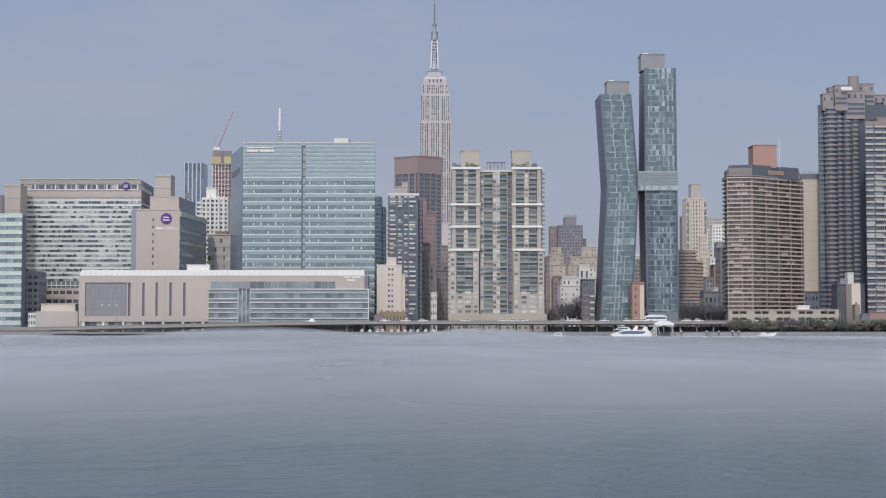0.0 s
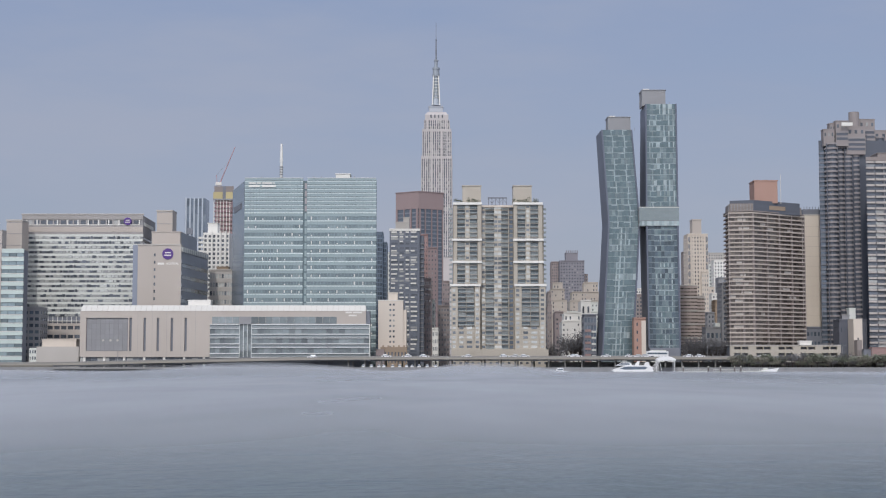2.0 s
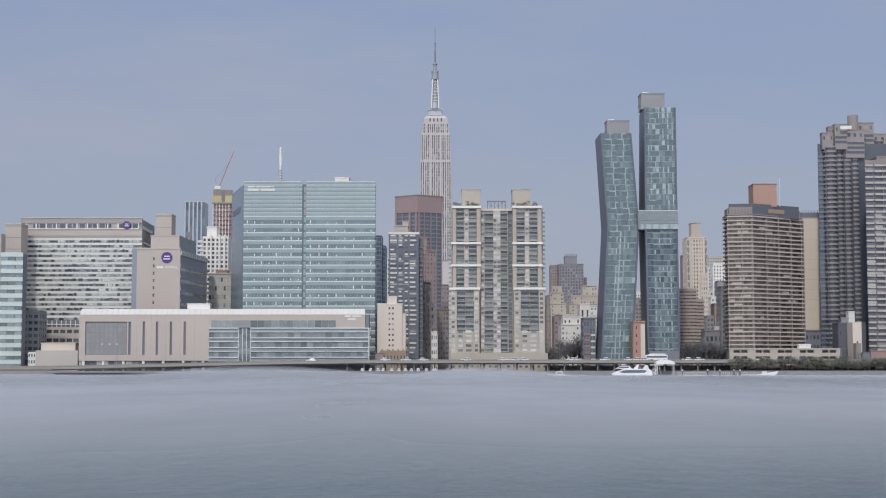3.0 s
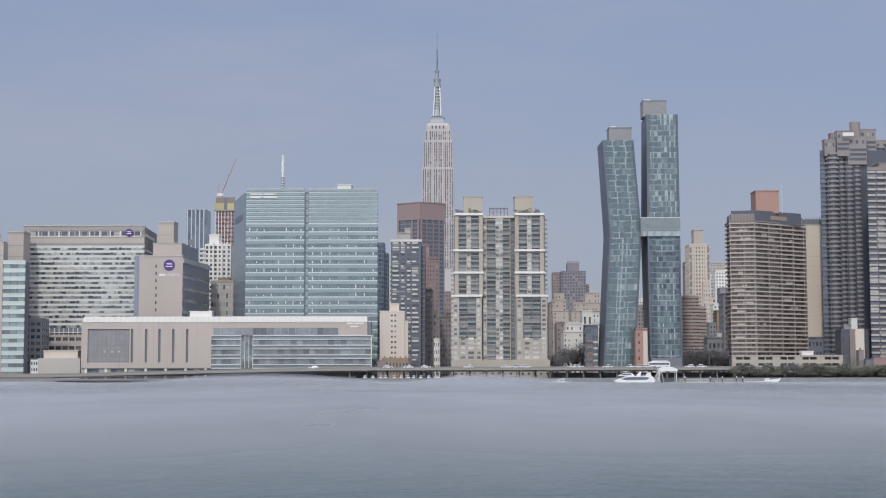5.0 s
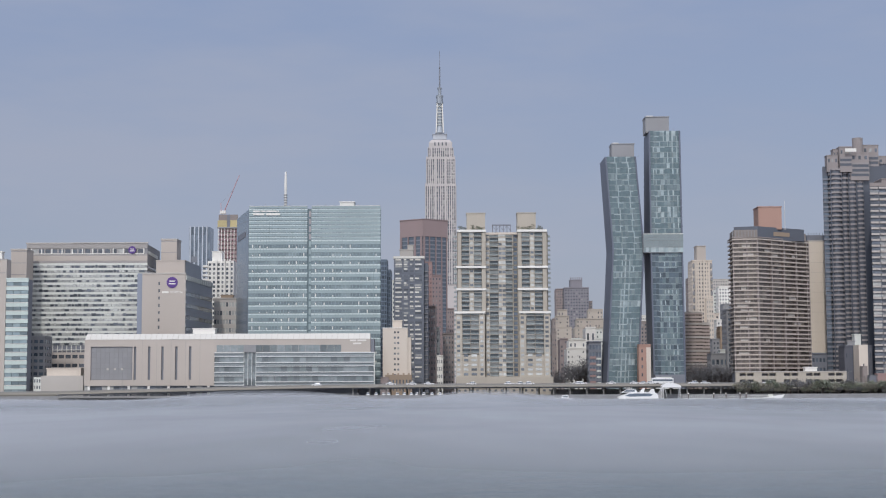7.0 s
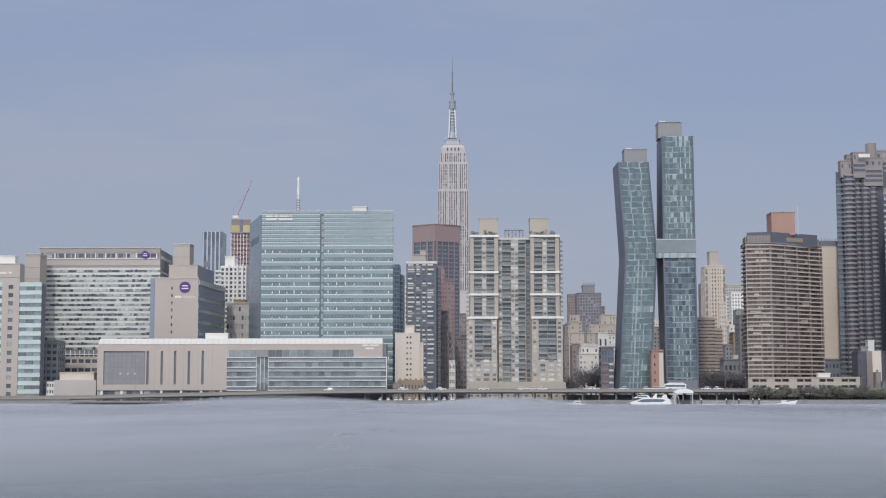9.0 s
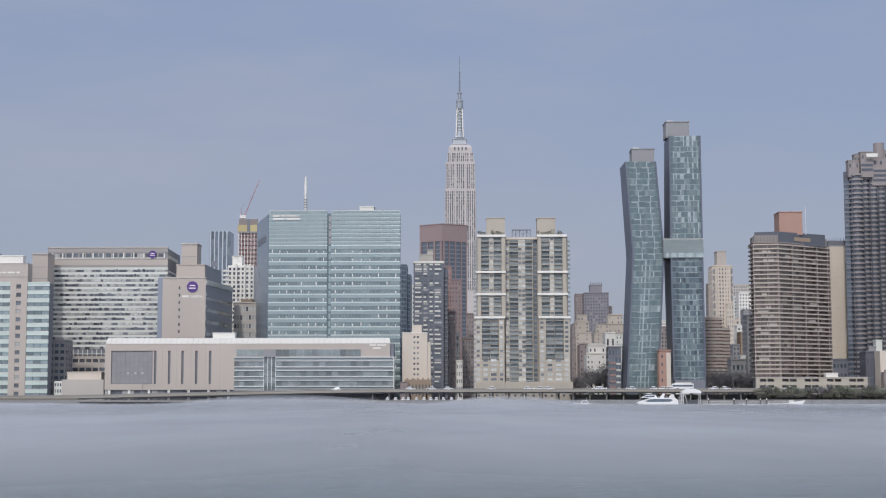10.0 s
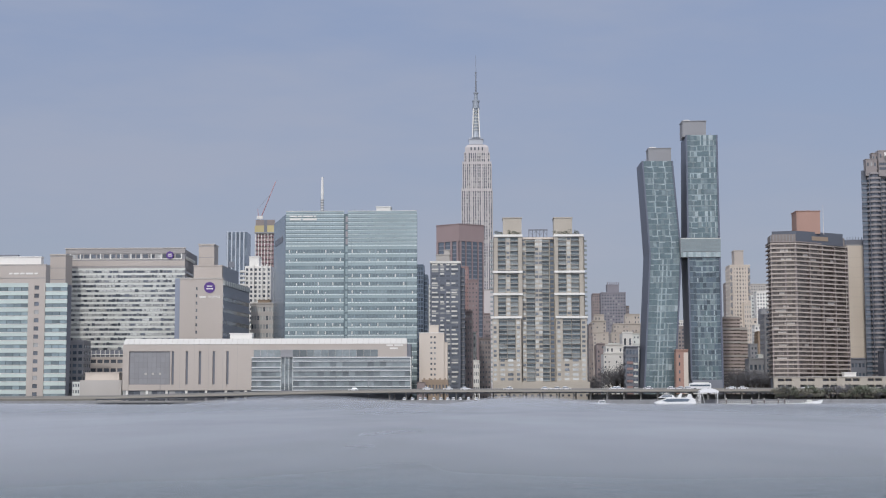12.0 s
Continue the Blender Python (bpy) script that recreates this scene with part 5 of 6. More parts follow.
leaning_tower("taller dark copper and glass tower with a sky bridge", east, 862.0, 26, 48, 9, (115.6, 129.3, 164.7), bridge, east_pattern)


def sky_bridge():
    x0, x1 = 112.7, 135.7
    b = thing("sky_bridge", (x0 + x1) / 2, 861, bridge[0], "grey clad sky bridge joining the two leaning towers", "bridge")
    s = Solid()
    s.box(x0, x1, 861.2, 878, bridge[0], bridge[1])
    part("body", s, GREY, b)
    f = Face(b, (x0, 861.2), (x1, 861.2))
    h = bridge[1] - bridge[0]
    n = 16
    for i in range(n):
        f.pane(COPPER_PALE, i * f.length / n + 0.05, (i + 1) * f.length / n - 0.05, bridge[0] + 0.2, bridge[0] + h * 0.28, 0.02, 0.15)
    for j in range(4):
        for i in range(8):
            f.slab(material("grey_metal_cladding", (0.22, 0.26, 0.27), rough=0.45) if i + j == 0 else bpy.data.materials["grey_metal_cladding"],
                   i * f.length / 8 + 0.03, (i + 1) * f.length / 8 - 0.03, bridge[0] + h * (0.31 + 0.17 * j), bridge[0] + h * (0.47 + 0.17 * j), 0.02, 0.2, "cladding_panel")
    f.slab(PALE, 0, f.length, bridge[1] - 0.1, bridge[1] + 0.25, -0.5, 0.35, "coping")
    for i in range(12):
        f.slab(DARKGREY, i * f.length / 12, i * f.length / 12 + 0.15, bridge[1] + 0.25, bridge[1] + 1.4, -0.3, -0.15, "rail_post")


sky_bridge()
# entrance canopy of the taller tower
e = thing("entrance_pavilion", 125.0, 857, 3, "dark glazed lobby with a pale wall beneath the tower", "building")
s = Solid()
s.box(117.4, 134.6, 857, 861, 3, 14.3)
part("wall", s, DARKGREY, e)
f = Face(e, (117.4, 857), (134.6, 857))
f.slab(PALE, 0.4, f.length * 0.55, 4, 13.0, 0, 0.15, "mural_panel")
for i in range(4):
    f.slab(WHITE, f.length * 0.6, f.length * (0.75 + 0.05 * (i % 3)), 5.2 + i * 1.0, 5.6 + i * 1.0, 0, 0.1, "sign_bar")

# ---- between the leaning pair and the banded tower ----
x0, x1, z0, z1 = 183.0, 197.8, 11.4, 101.7
b = tower("beige_tower", "slender beige apartment tower with a windowless crown", x0, x1, z0, z1, 1120, 20, CREAM, GLASS, 7, 34, 0.4, 0.5)
penthouse(b, 186.7, 193.5, z1, 113.0, 1122, 12, BEIGE)
f = Face(b, (x0, 1120), (x1, 1120))
for c in (0.18, 0.42, 0.58, 0.82):
    f.slab(CREAM, f.length * c - 0.6, f.length * c + 0.6, 3, z1 + 0.5, 0, 0.6, "pier")
for j in range(9):
    for u in (0.0, 0.9):
        f.slab(GREY, f.length * u, f.length * (u + 0.1), z1 - 5 - j * 5.2, z1 - 2 - j * 5.2, 0, 0.9, "balcony")
x0, x1, z0, z1 = 192.3, 197.4, 11.4, 73.0
tower("beige_wing", "beige apartment wing with pale window columns", x0, x1, z0, z1, 1116, 18, CREAM, GLASS_PALE, 3, 20, 0.4, 0.5)


PINK = material("pinkish_brick", (0.46, 0.385, 0.355))


def ribbed_block():
    """Low rust-coloured block with close horizontal ribs."""
    y = 960.0
    b = thing("ribbed_block", 158.9, y, 3, "pinkish brown block with close pale horizontal bands", "building")
    for (x0, x1, z0, z1), d in (((151.6, 162.5, 10.6, 54.9), 0), ((162.5, 167.7, 10.6, 48.3), 3)):
        s = Solid()
        s.box(x0, x1, y + d + 0.4, y + 22, 3, z1)
        part("core", s, PINK, b)
        f = Face(b, (x0, y + d + 0.4), (x1, y + d + 0.4))
        n = int((z1 - 3) / 2.15)
        for j in range(n):
            w = 3 + j * (z1 - 3) / n
            f.slab(PINK if j % 4 else LIME, 0, f.length, w + 0.95, w + 2.0, 0, 0.4, "spandrel")
            for i in range(5):
                f.pane(GLASS_BROWN, i * f.length / 5 + 0.1, (i + 1) * f.length / 5 - 0.1, w + 0.15, w + 0.9, 0.02, 0.2)
        f.slab(LIME, -0.2, f.length + 0.2, z1, z1 + 0.6, -0.4, 0.6, "coping")


ribbed_block()
for k, (dims, y, mat, gl, name, lab) in enumerate((
        ((300.8, 322.6, 14.2, 130.0), 1700, LIME, GLASS, "far_office_block", "far pale office block with plain roof"),
        ((256.5, 261.9, 13.7, 123.9), 1600, TAUPE, GLASS, "far_office_block", "far grey brown slab"),
        ((256.5, 264.2, 13.0, 100.7), 1450, PALE, GLASS, "far_apartment_house", "far pale stepped apartment house"),
        ((256.6, 267.3, 12.8, 102.5), 1420, WHITE, GLASS, "far_apartment_house", "far white apartment house"),
        ((219.2, 225.8, 12.0, 68.2), 1250, CREAM, GLASS, "street_house", "cream street house with small windows"),
        ((211.3, 216.7, 11.7, 59.8), 1180, WHITE, GLASS, "street_house", "white street house with bay windows"),
        ((203.1, 209.9, 11.4, 52.0), 1120, DUN, GLASS, "street_house", "brown street house with a stoop"),
        ((238.8, 245.6, 12.3, 79.1), 1300, GREY, GLASS, "street_house", "grey apartment house up the street"),
        ((179.5, 184.1, 10.9, 39.4), 1020, GREY, GLASS, "street_house", "grey low house by the avenue"),
        ((167.3, 172.1, 10.3, 53.2), 900, GREY, GLASS_BLUE, "dark_slab", "dark slab in the shade of the banded tower"))):
    x0, x1, z0, z1 = dims
    tower(name, lab, x0, x1, z0, z1, y, 16, mat, gl, max(2, int((x1 - x0) / 2.6)), max(3, int(z1 / 3.3)), 0.45, 0.5)
x0, x1, z0, z1 = 158.2, 170.9, 10.4, 26.8
b = tower("low_garage", "low grey flat-roofed garage behind the trees", x0, x1, z0, z1, 905, 14, GREY, GLASS_BLUE, 5, 3, 0.6, 0.4, True)
penthouse(b, 164.1, 170.7, z1, z1 + 2.6, 907, 8, PALE)


def banded_tower():
    """Brown tower turned at an angle, ringed by pale balcony bands."""
    y = 862.0
    xl, x0, xm, x1 = 165.5, 164.6, 178.8, 214.7
    top = 92.8
    crown = 100.0
    foot = 16.0
    b = thing("banded_tower", xm, y, 3, "brown apartment tower ringed by pale concrete balcony bands", "building")
    inset = [(xl + 1.5, 885), (x0 + 1.2, y + 3.6), (xm, y + 1.8), (x1 - 1.5, 889), (x1 - 5, 911), (173.0, 911)]
    s = Solid()
    s.prism(inset, 3, crown - 2)
    part("core", s, material("dark_brown_core", (0.255, 0.225, 0.21)), b)
    n = 31
    fh = (top - foot) / n
    high = Solid()
    band = material("pale_brown_balcony", (0.43, 0.37, 0.325))
    faces = [Face(b, (x0, y + 2), (xm, y)), Face(b, (xm, y), (x1, 888)), Face(b, (xl, 884), (x0, y + 2))]
    inner = [Face(b, (x0 + 1.2, y + 3.6), (xm, y + 1.8)), Face(b, (xm, y + 1.8), (x1 - 1.5, 889))]
    for j in range(n):
        w = foot + j * fh
        for k, f in enumerate(faces):
            f.slab(band, 0.02, f.length - 0.02, w + fh * 0.68, w + fh * 1.0, -1.6, 0.05, "balcony")
        for f, m in zip(inner, (5, 12)):
            for i in range(m):
                if j >= 17:
                    f.box(high, i * f.length / m + 0.12, (i + 1) * f.length / m - 0.12, w + 0.05, w + fh * 0.66, 0.02, 0.15)
                    continue
                f.pane(GLASS_BROWN, i * f.length / m + 0.12, (i + 1) * f.length / m - 0.12, w + 0.05, w + fh * 0.66, 0.02, 0.15)
    tagged(part("glazing", high, GLASS_BROWN, b), kind="stuff")
    for u in (0.0, 0.26, 0.50, 0.74, 0.99):
        f = faces[1]
        f.slab(TAUPE, f.length * u, f.length * u + 0.7, foot, top, -1.4, -0.1, "pier")
    for u in (0.0, 0.55, 0.97):
        f = faces[0]
        f.slab(TAUPE, f.length * u, f.length * u + 0.6, foot, top, -1.4, -0.1, "pier")
    rng = random.Random(2)
    for k in range(22):
        f = faces[rng.choice((0, 0, 1))]
        u, j = rng.random() * (f.length - 7), rng.randrange(n)
        f.slab(LIME, u, u + rng.choice((3, 4.5, 6)), foot + j * fh + 0.1, foot + j * fh + fh * 0.6, -1.2, -1.0, "blind")
    for k, f in enumerate(faces):
        for i in range(int(f.length / 0.9)):
            if k == 0 and i % 2 == 0:
                f.slab(GREY, i * 0.9, i * 0.9 + 0.35, top + 0.6, 97.4, -1, -0.7, "roof_fin")
        f.slab(TAUPE, 0, f.length, top + 0.4, top + 1.0, -1.5, 0.05, "coping")
    upper = Solid()
    upper.prism([(166.3, 868), (179.6, 864), (211.0, 884), (215.5, 906), (173.9, 906)], top, crown)
    part("plant_storey", upper, material("navy_panel", (0.105, 0.115, 0.14)), b)
    f = Face(b, (xm, 864), (211.0, 884))
    f.slab(DUN, f.length * 0.34, f.length * 0.68, top + 2.2, top + 4.6, 0, 0.4, "panel")
    pa, pb = 181.7, 195.3
    penthouse(b, pa, pb, crown - 1, 112.1, 872, 14, ORANGE)
    vent = Solid()
    vent.box((pa + pb) / 2, (pa + pb) / 2 + 2, 876, 878, 112.1, 112.1 + 1.2)
    part("vent", vent, DARKGREY, b)
    mast = Solid()
    mast.tube(197.6, 874, crown - 1, 116.0, 0.16, 0.1, 8)
    part("mast", mast, WHITE, b)
    # podium with open parking bays
    p0, p1, q0, q1 = 162.0, 224.7, 9.4, 15.5
    g = thing("parking_podium", (p0 + p1) / 2, 848, 3, "beige concrete parking podium with open bays", "building")
    body = Solid()
    body.box(p0 + 0.5, p1 - 0.5, 852, 861, 3, q1 - 0.4)
    part("core", body, DARKGREY, g)
    f = Face(g, (p0, 852), (p1, 852))
    us = [0.0]
    for i in range(5):
        c, k = i * f.length / 5, f.length / 195
        us += [c + 7 * k, c + 18.6 * k, c + 20.4 * k, c + 32 * k]
    us.append(f.length)
    skin = Solid()
    f.lattice(skin, us, [3, 9.8, 11.3, 13.3, q1 - 0.7, q1], lambda i, j: i % 2 == 1 and j in (1, 3), 2.6)
    part("wall", skin, TAN, g)
    f.slab(LIME, -0.2, f.length + 0.2, q1, q1 + 0.4, -9, 2.9, "coping")
    penthouse(g, 201.8, 208.5, q1 + 0.4, 17.8, 851, 5, WHITE, "stair_hut")


banded_tower()


def blind_slab():
    y = 932.0
    x0, x1, z0, z1 = 224.3, 236.8, 10.5, 98.4
    b = thing("blind_slab", (x0 + x1) / 2, y, 3, "tall beige slab with a windowless end wall", "building")
    s = Solid()
    s.box(x0, x1, y, y + 20, 3, z1)
    part("wall", s, material("warm_cream_render", (0.66, 0.58, 0.49), blotch=16), b)
    f = Face(b, (x0, y), (x1, y))
    f.slab(DARKGREY, 0, f.length + 0.3, z1, 101.6, -18, -0.1, "plant_storey")
    f.slab(LIME, 0, f.length, z1 - 0.7, z1, 0, 0.15, "coping")
    for j in range(14):
        f.slab(BEIGE, 0, f.length, 10 + j * 6.2, 10.1 + j * 6.2, 0, 0.04, "joint")
    for i in range(6):
        q = Solid()
        u = x0 + 1.5 + i * 1.8
        q.beam((u, y + 3, 101.6), (u, y + 3, 103.4), 0.3)
        part("roof_post", q, DARKGREY, b)
    x0, x1, z0, z1 = 221.1, 234.2, 10.4, 27.0
    tower("dark_garage", "dark low building in shade", x0, x1, z0, z1, 915, 12, DARKGREY, GLASS_BLUE, 6, 4, 0.6, 0.4, True)


blind_slab()


def bay_tower():
    """Brown tower made of clustered rounded bays with a stepped top."""
    y = 905.0
    b = thing("bay_tower", 245.4, y, 3, "brown apartment tower of rounded bays with a stepped top", "building")
    m = material("brown_grey_concrete", (0.285, 0.262, 0.262))
    dark = material("smoked_window", (0.095, 0.105, 0.13), rough=0.2)
    bays = [(237.3, 4.27, 140.6, 0), (242.9, 2.91, 141.3, 4), (247.7, 2.74, 144.1, 2), (252.6, 2.56, 147.5, 3), (257.4, 2.91, 146.8, 8), (263.2, 3.08, 142.7, 10), (268.7, 3.08, 145.4, 12)]
    cap = material("tan_grey_concrete", (0.275, 0.245, 0.24))
    core = Solid()
    xa, xb, zc, top = 229.9, 275.0, 10.4, 142.0
    core.prism([(xa, 912), (xb, 912), (xb, 940), (xa + 9, 940)], 3, 142.0)
    part("core", core, dark, b)
    flank = Face(b, (xa, 912), (234.8, 912))
    fh = 2.85
    for j in range(45):
        flank.slab(DARKGREY, 0, flank.length, 8 + j * fh, 9.2 + j * fh, 0, 0.6, "spandrel")
        flank.pane(GLASS_BLUE, 0.3, flank.length - 0.2, 9.3 + j * fh, 8 + (j + 1) * fh - 0.1)
    for x, rad, z1, back in bays:
        yy = y + 6 + back * 0.5
        n = int((z1 - 6) / fh)
        s = Solid()
        s.tube(x, yy, 3, z1 - 0.5, rad * 0.84, None, 20)
        part("bay", s, dark, b, "smoked glass bay")
        ring = Solid()
        ring.tube(0, 0, 0, fh * 0.40, rad, None, 20)
        me = ring.mesh("balcony_ring", m)
        for j in range(n):
            ob = new("balcony_ring", me)
            ob.location = (x, yy, z1 - fh * (j + 0.55))
            hang(ob, b)
        for a in (-2.5, -0.6):
            q = Solid()
            cxx, cyy = x + math.cos(a) * rad * 0.98, yy + math.sin(a) * rad * 0.98
            q.box(cxx - 0.25, cxx + 0.25, cyy - 0.25, cyy + 0.25, 3, z1 - 1)
            part("pier", q, dark, b)
    for (x0, x1, z0, z1), yy in (((232.3, 238.9, 140.2, 148.2), 909), ((236.7, 241.8, 140.5, 152.3), 911), ((239.7, 247.3, 140.0, 153.3), 908),
                                 ((255.8, 265.6, 141.1, 155.4), 915), ((265.1, 277.3, 137.7, 148.6), 916), ((246.5, 257.9, 135.0, 149.9), 909)):
        q = Solid()
        q.box(x0, x1, yy, yy + 6, z0 - 2, z1)
        q.box(x0 - 0.2, x1 + 0.2, yy - 0.2, yy + 6.2, z1, z1 + 0.5)
        part("setback", q, cap, b)
        f = Face(b, (x0, yy), (x1, yy))
        for j in range(2, int((z1 - z0) / fh)):
            f.slab(m, -0.1, f.length + 0.1, z1 - fh * (j + 0.5), z1 - fh * (j + 0.1), 0, 0.3, "balcony")
            f.pane(dark, 0.3, f.length - 0.3, z1 - fh * (j + 1.05), z1 - fh * (j + 0.5), 0.02, 0.12)
        for i in range(3):
            f.pane(GLASS, f.length * (i + 0.3) / 3, f.length * (i + 0.7) / 3, z1 - 4, z1 - 1.8)
    d = Solid()
    d.tube(252.5, 914, 149.7, 159.8, 3.2, None, 20)
    part("water_drum", d, cap, b)
    for x in (244.1, 247.5):
        w = Face(b, (x - 1.7, 905), (x + 1.7, 905))
        w.slab(WHITE, 0, w.length, 150.0, 152.1, 0, 0.3, "white_screen", "white roof screen")


bay_tower()


WARM = material("warm_grey_balcony", (0.43, 0.39, 0.37))


def striped_slab():
    y = 872.0
    x0, x1, z0, z1 = 247.8, 289.3, 10.2, 124.1
    b = thing("white_banded_tower", (x0 + x1) / 2, y, 3, "dark apartment tower with white balcony bands", "building")
    s = Solid()
    s.prism([(x0 + 0.6, y + 1.5), (x1, y + 1.5), (x1, y + 24), (x0 + 8.6, y + 24)], 3, z1 + 2)
    part("core", s, DARKGREY, b)
    f = Face(b, (x0, y + 1.5), (x1, y + 1.5))
    n = 34
    fh = (z1 - 8) / n
    for j in range(n):
        w = 8 + j * fh
        f.slab(WARM, 0, 4.6, w + fh * 0.62, w + fh * 0.95, 0, 1.2, "balcony")
        f.slab(WARM, 5.2, f.length, w + fh * 0.6, w + fh * 0.95, 0, 1.6, "balcony")
        for i in range(8):
            u = i * f.length / 8
            f.pane(GLASS, u + 0.1, u + f.length / 8 - 0.3, w + 0.02, w + fh * 0.5, 0.02, 0.15)
        f.slab(GREY, 5.0 + 5.1, 5.3 + 5.1, w, w + fh * 0.5, 0.1, 1.2, "fin")
    f.slab(TAUPE, 0, f.length, z1 + 0.2, z1 + 2.4, 0, 0.6, "parapet")
    penthouse(b, 256.2, x1, z1 + 2, 129.2, y + 6, 14, TAUPE)


striped_slab()
x0, x1, z0, z1 = 232.3, 248.2, 10.2, 30.5
b = tower("grey_shed", "blue-grey low building with roof plant", x0, x1, z0, z1, 880, 14, material("blue_grey_concrete", (0.12, 0.125, 0.15)), GLASS_BLUE, 8, 3, 0.25, 0.3, True)
penthouse(b, 234.9, 239.2, z1, 33.6, 884, 6, GREY, "roof_plant")
penthouse(b, 239.2, 242.9, z1, 37.6, 884, 6, PALE, "roof_plant")
x0, x1, z0, z1 = 235.5, 240.6, 12.1, 31.0
b = thing("white_house", (x0 + x1) / 2, 862, 3, "small cream house end with two openings", "building")
s = Solid()
s.box(x0, x1, 862.4, 874, 3, z1)
f = Face(b, (x0, 862.4), (x1, 862.4))
f.grid(s, GLASS, 3, z1, 3, 6, 0.5, 0.35, 0.4, skip=lambda i, j: i != 1 or j not in (3, 2))
part("wall", s, CREAM, b)
for (x0, x1, z0, z1), y, m, n, lab in (((242.6, 261.8, 9.8, 14.3), 850, RED, "brick_shed", "low red brick shed beside the trees"),
                                       ((238.6, 243.4, 9.8, 13.3), 852, DARKGREY, "dark_shed", "low dark shed beside the park"),
                                       ((235.9, 238.5, 9.8, 18.5), 856, TAUPE, "brown_shed", "small brown chimney house")):
    tower(n, lab, x0, x1, z0, z1, y, 6, m, GLASS, 4, 1, 0.3, 0.3, True, parapet=0.3)


# ---- the river road ----
ROAD = [(-420.0, 4.6), (-270.6, 4.9), (-213.5, 5.3), (-175.6, 6.2), (-128.3, 7.2),
        (-81.2, 8.2), (-40.5, 8.6), (74.8, 8.7), (460.0, 8.7)]


def road_height(x):
    for (xa, za), (xb, zb) in zip(ROAD, ROAD[1:]):
        if x <= xb:
            return za + (zb - za) * max(0.0, (x - xa) / (xb - xa))
    return ROAD[-1][1]


def strip(name, y0, y1, drop, lift, mat, step=12.0):
    """A ribbon that follows the road's height, one connected mesh."""
    me = bpy.data.meshes.new(name)
    xs = [ROAD[0][0] + i * step for i in range(int((ROAD[-1][0] - ROAD[0][0]) / step) + 1)]
    v, f = [], []
    for i, x in enumerate(xs):
        z = road_height(x)
        v += [(x, y0, z - drop), (x, y1, z - drop), (x, y1, z + lift), (x, y0, z + lift)]
        if i:
            a, c = 4 * i - 4, 4 * i
            f += [(a + k, c + k, c + (k + 1) % 4, a + (k + 1) % 4) for k in range(4)]
    v_end = len(v) - 4
    f += [(0, 1, 2, 3), (v_end + 3, v_end + 2, v_end + 1, v_end)]
    me.from_pydata(v, [], f)
    me.materials.append(mat)
    bm = bmesh.new()
    bm.from_mesh(me)
    bmesh.ops.recalc_face_normals(bm, faces=bm.faces)
    bm.to_mesh(me)
    bm.free()
    return new(name, me)


STAINED = material("stained_concrete", (0.23, 0.225, 0.22), vary=0.25, blotch=4)
via = thing("elevated_road", 0, 832, 3, "stained concrete elevated road on posts along the shore", "road")
tagged(via, kind="structure")
for name, y0, y1, drop, lift, mat in (("deck", 825.2, 840, 0.9, -0.1, ASPHALT), ("edge_beam", 824.4, 825.2, 1.1, 0.0, CONCRETE), ("barrier", 824.5, 824.9, -0.0, 0.4, STAINED),
                                      ("barrier", 840, 840.5, 1.2, 0.8, STAINED), ("median", 832.3, 832.7, 0.1, 0.6, CONCRETE), ("girder", 826.5, 827.3, 1.9, -0.9, DARKGREY)):
    hang(strip(name, y0, y1, drop, lift, mat), via)
x = -53.0
while x < 440:
    s = Solid()
    z = road_height(x) - 1.0
    s.tube(x, 827.2, 1.0, z, 0.42, 0.42, 8)
    part("post", s, STAINED, via)
    s = Solid()
    s.tube(x + 2, 838.5, 3.0, z, 0.45, 0.45, 8)
    part("post", s, STAINED, via)
    s = Solid()
    s.box(x - 0.5, x + 0.5, 825.4, 839.6, z - 0.9, z + 0.1)
    part("cap_beam", s, STAINED, via)
    x += 9.2
for x in range(-400, 450, 7):
    s = Solid()
    z = road_height(x) + 0.35
    s.box(x, x + 0.12, 824.6, 824.75, z, z + 0.5)
    part("rail_post", s, GREY, via)
hang(strip("rail", 824.62, 824.72, -0.8, 0.88, GREY), via)

# added wall whose grey stands in for the shade beneath the road deck
wall = Solid()
wall.box(56.9, 460, 840.8, 841.6, 3, 6.2)
tagged(new("retaining_wall", wall.mesh("retaining_wall", material("underdeck_shade_grey", (0.22, 0.22, 0.225), vary=0.3, blotch=4))), "grey wall added behind the road posts for the shade under the deck", "wall", kind="structure")

# esplanade in front of the campus, with its rail
esp = thing("esplanade", -170, 818, 0, "low concrete esplanade with a dark railing by the river", "pavement")
tagged(esp, kind="structure")
xa, xb = -211.9, -48.8
s = Solid()
s.prism([(xa, 812.5), (xb, 809.5), (xb, 816), (xa, 816)], 2.2, 3.2)
part("slab", s, STAINED, esp)
n = 46
for i in range(n + 1):
    x, y = xa + (xb - xa) * i / n, 812.7 - 3 * i / n
    s = Solid()
    s.box(x - 0.09, x + 0.09, y - 0.09, y + 0.09, 3.2, 4.4)
    part("rail_post", s, DARKGREY, esp)
    if i % 3 == 0:
        s = Solid()
        s.box(x - 0.35, x + 0.35, y + 0.4, y + 1.1, -1, 2.2)
        part("pile", s, STAINED, esp)
for z in (3.75, 4.35):
    s = Solid()
    s.beam((xa, 812.7, z), (xb, 809.7, z), 0.12)
    part("rail", s, GREY, esp)
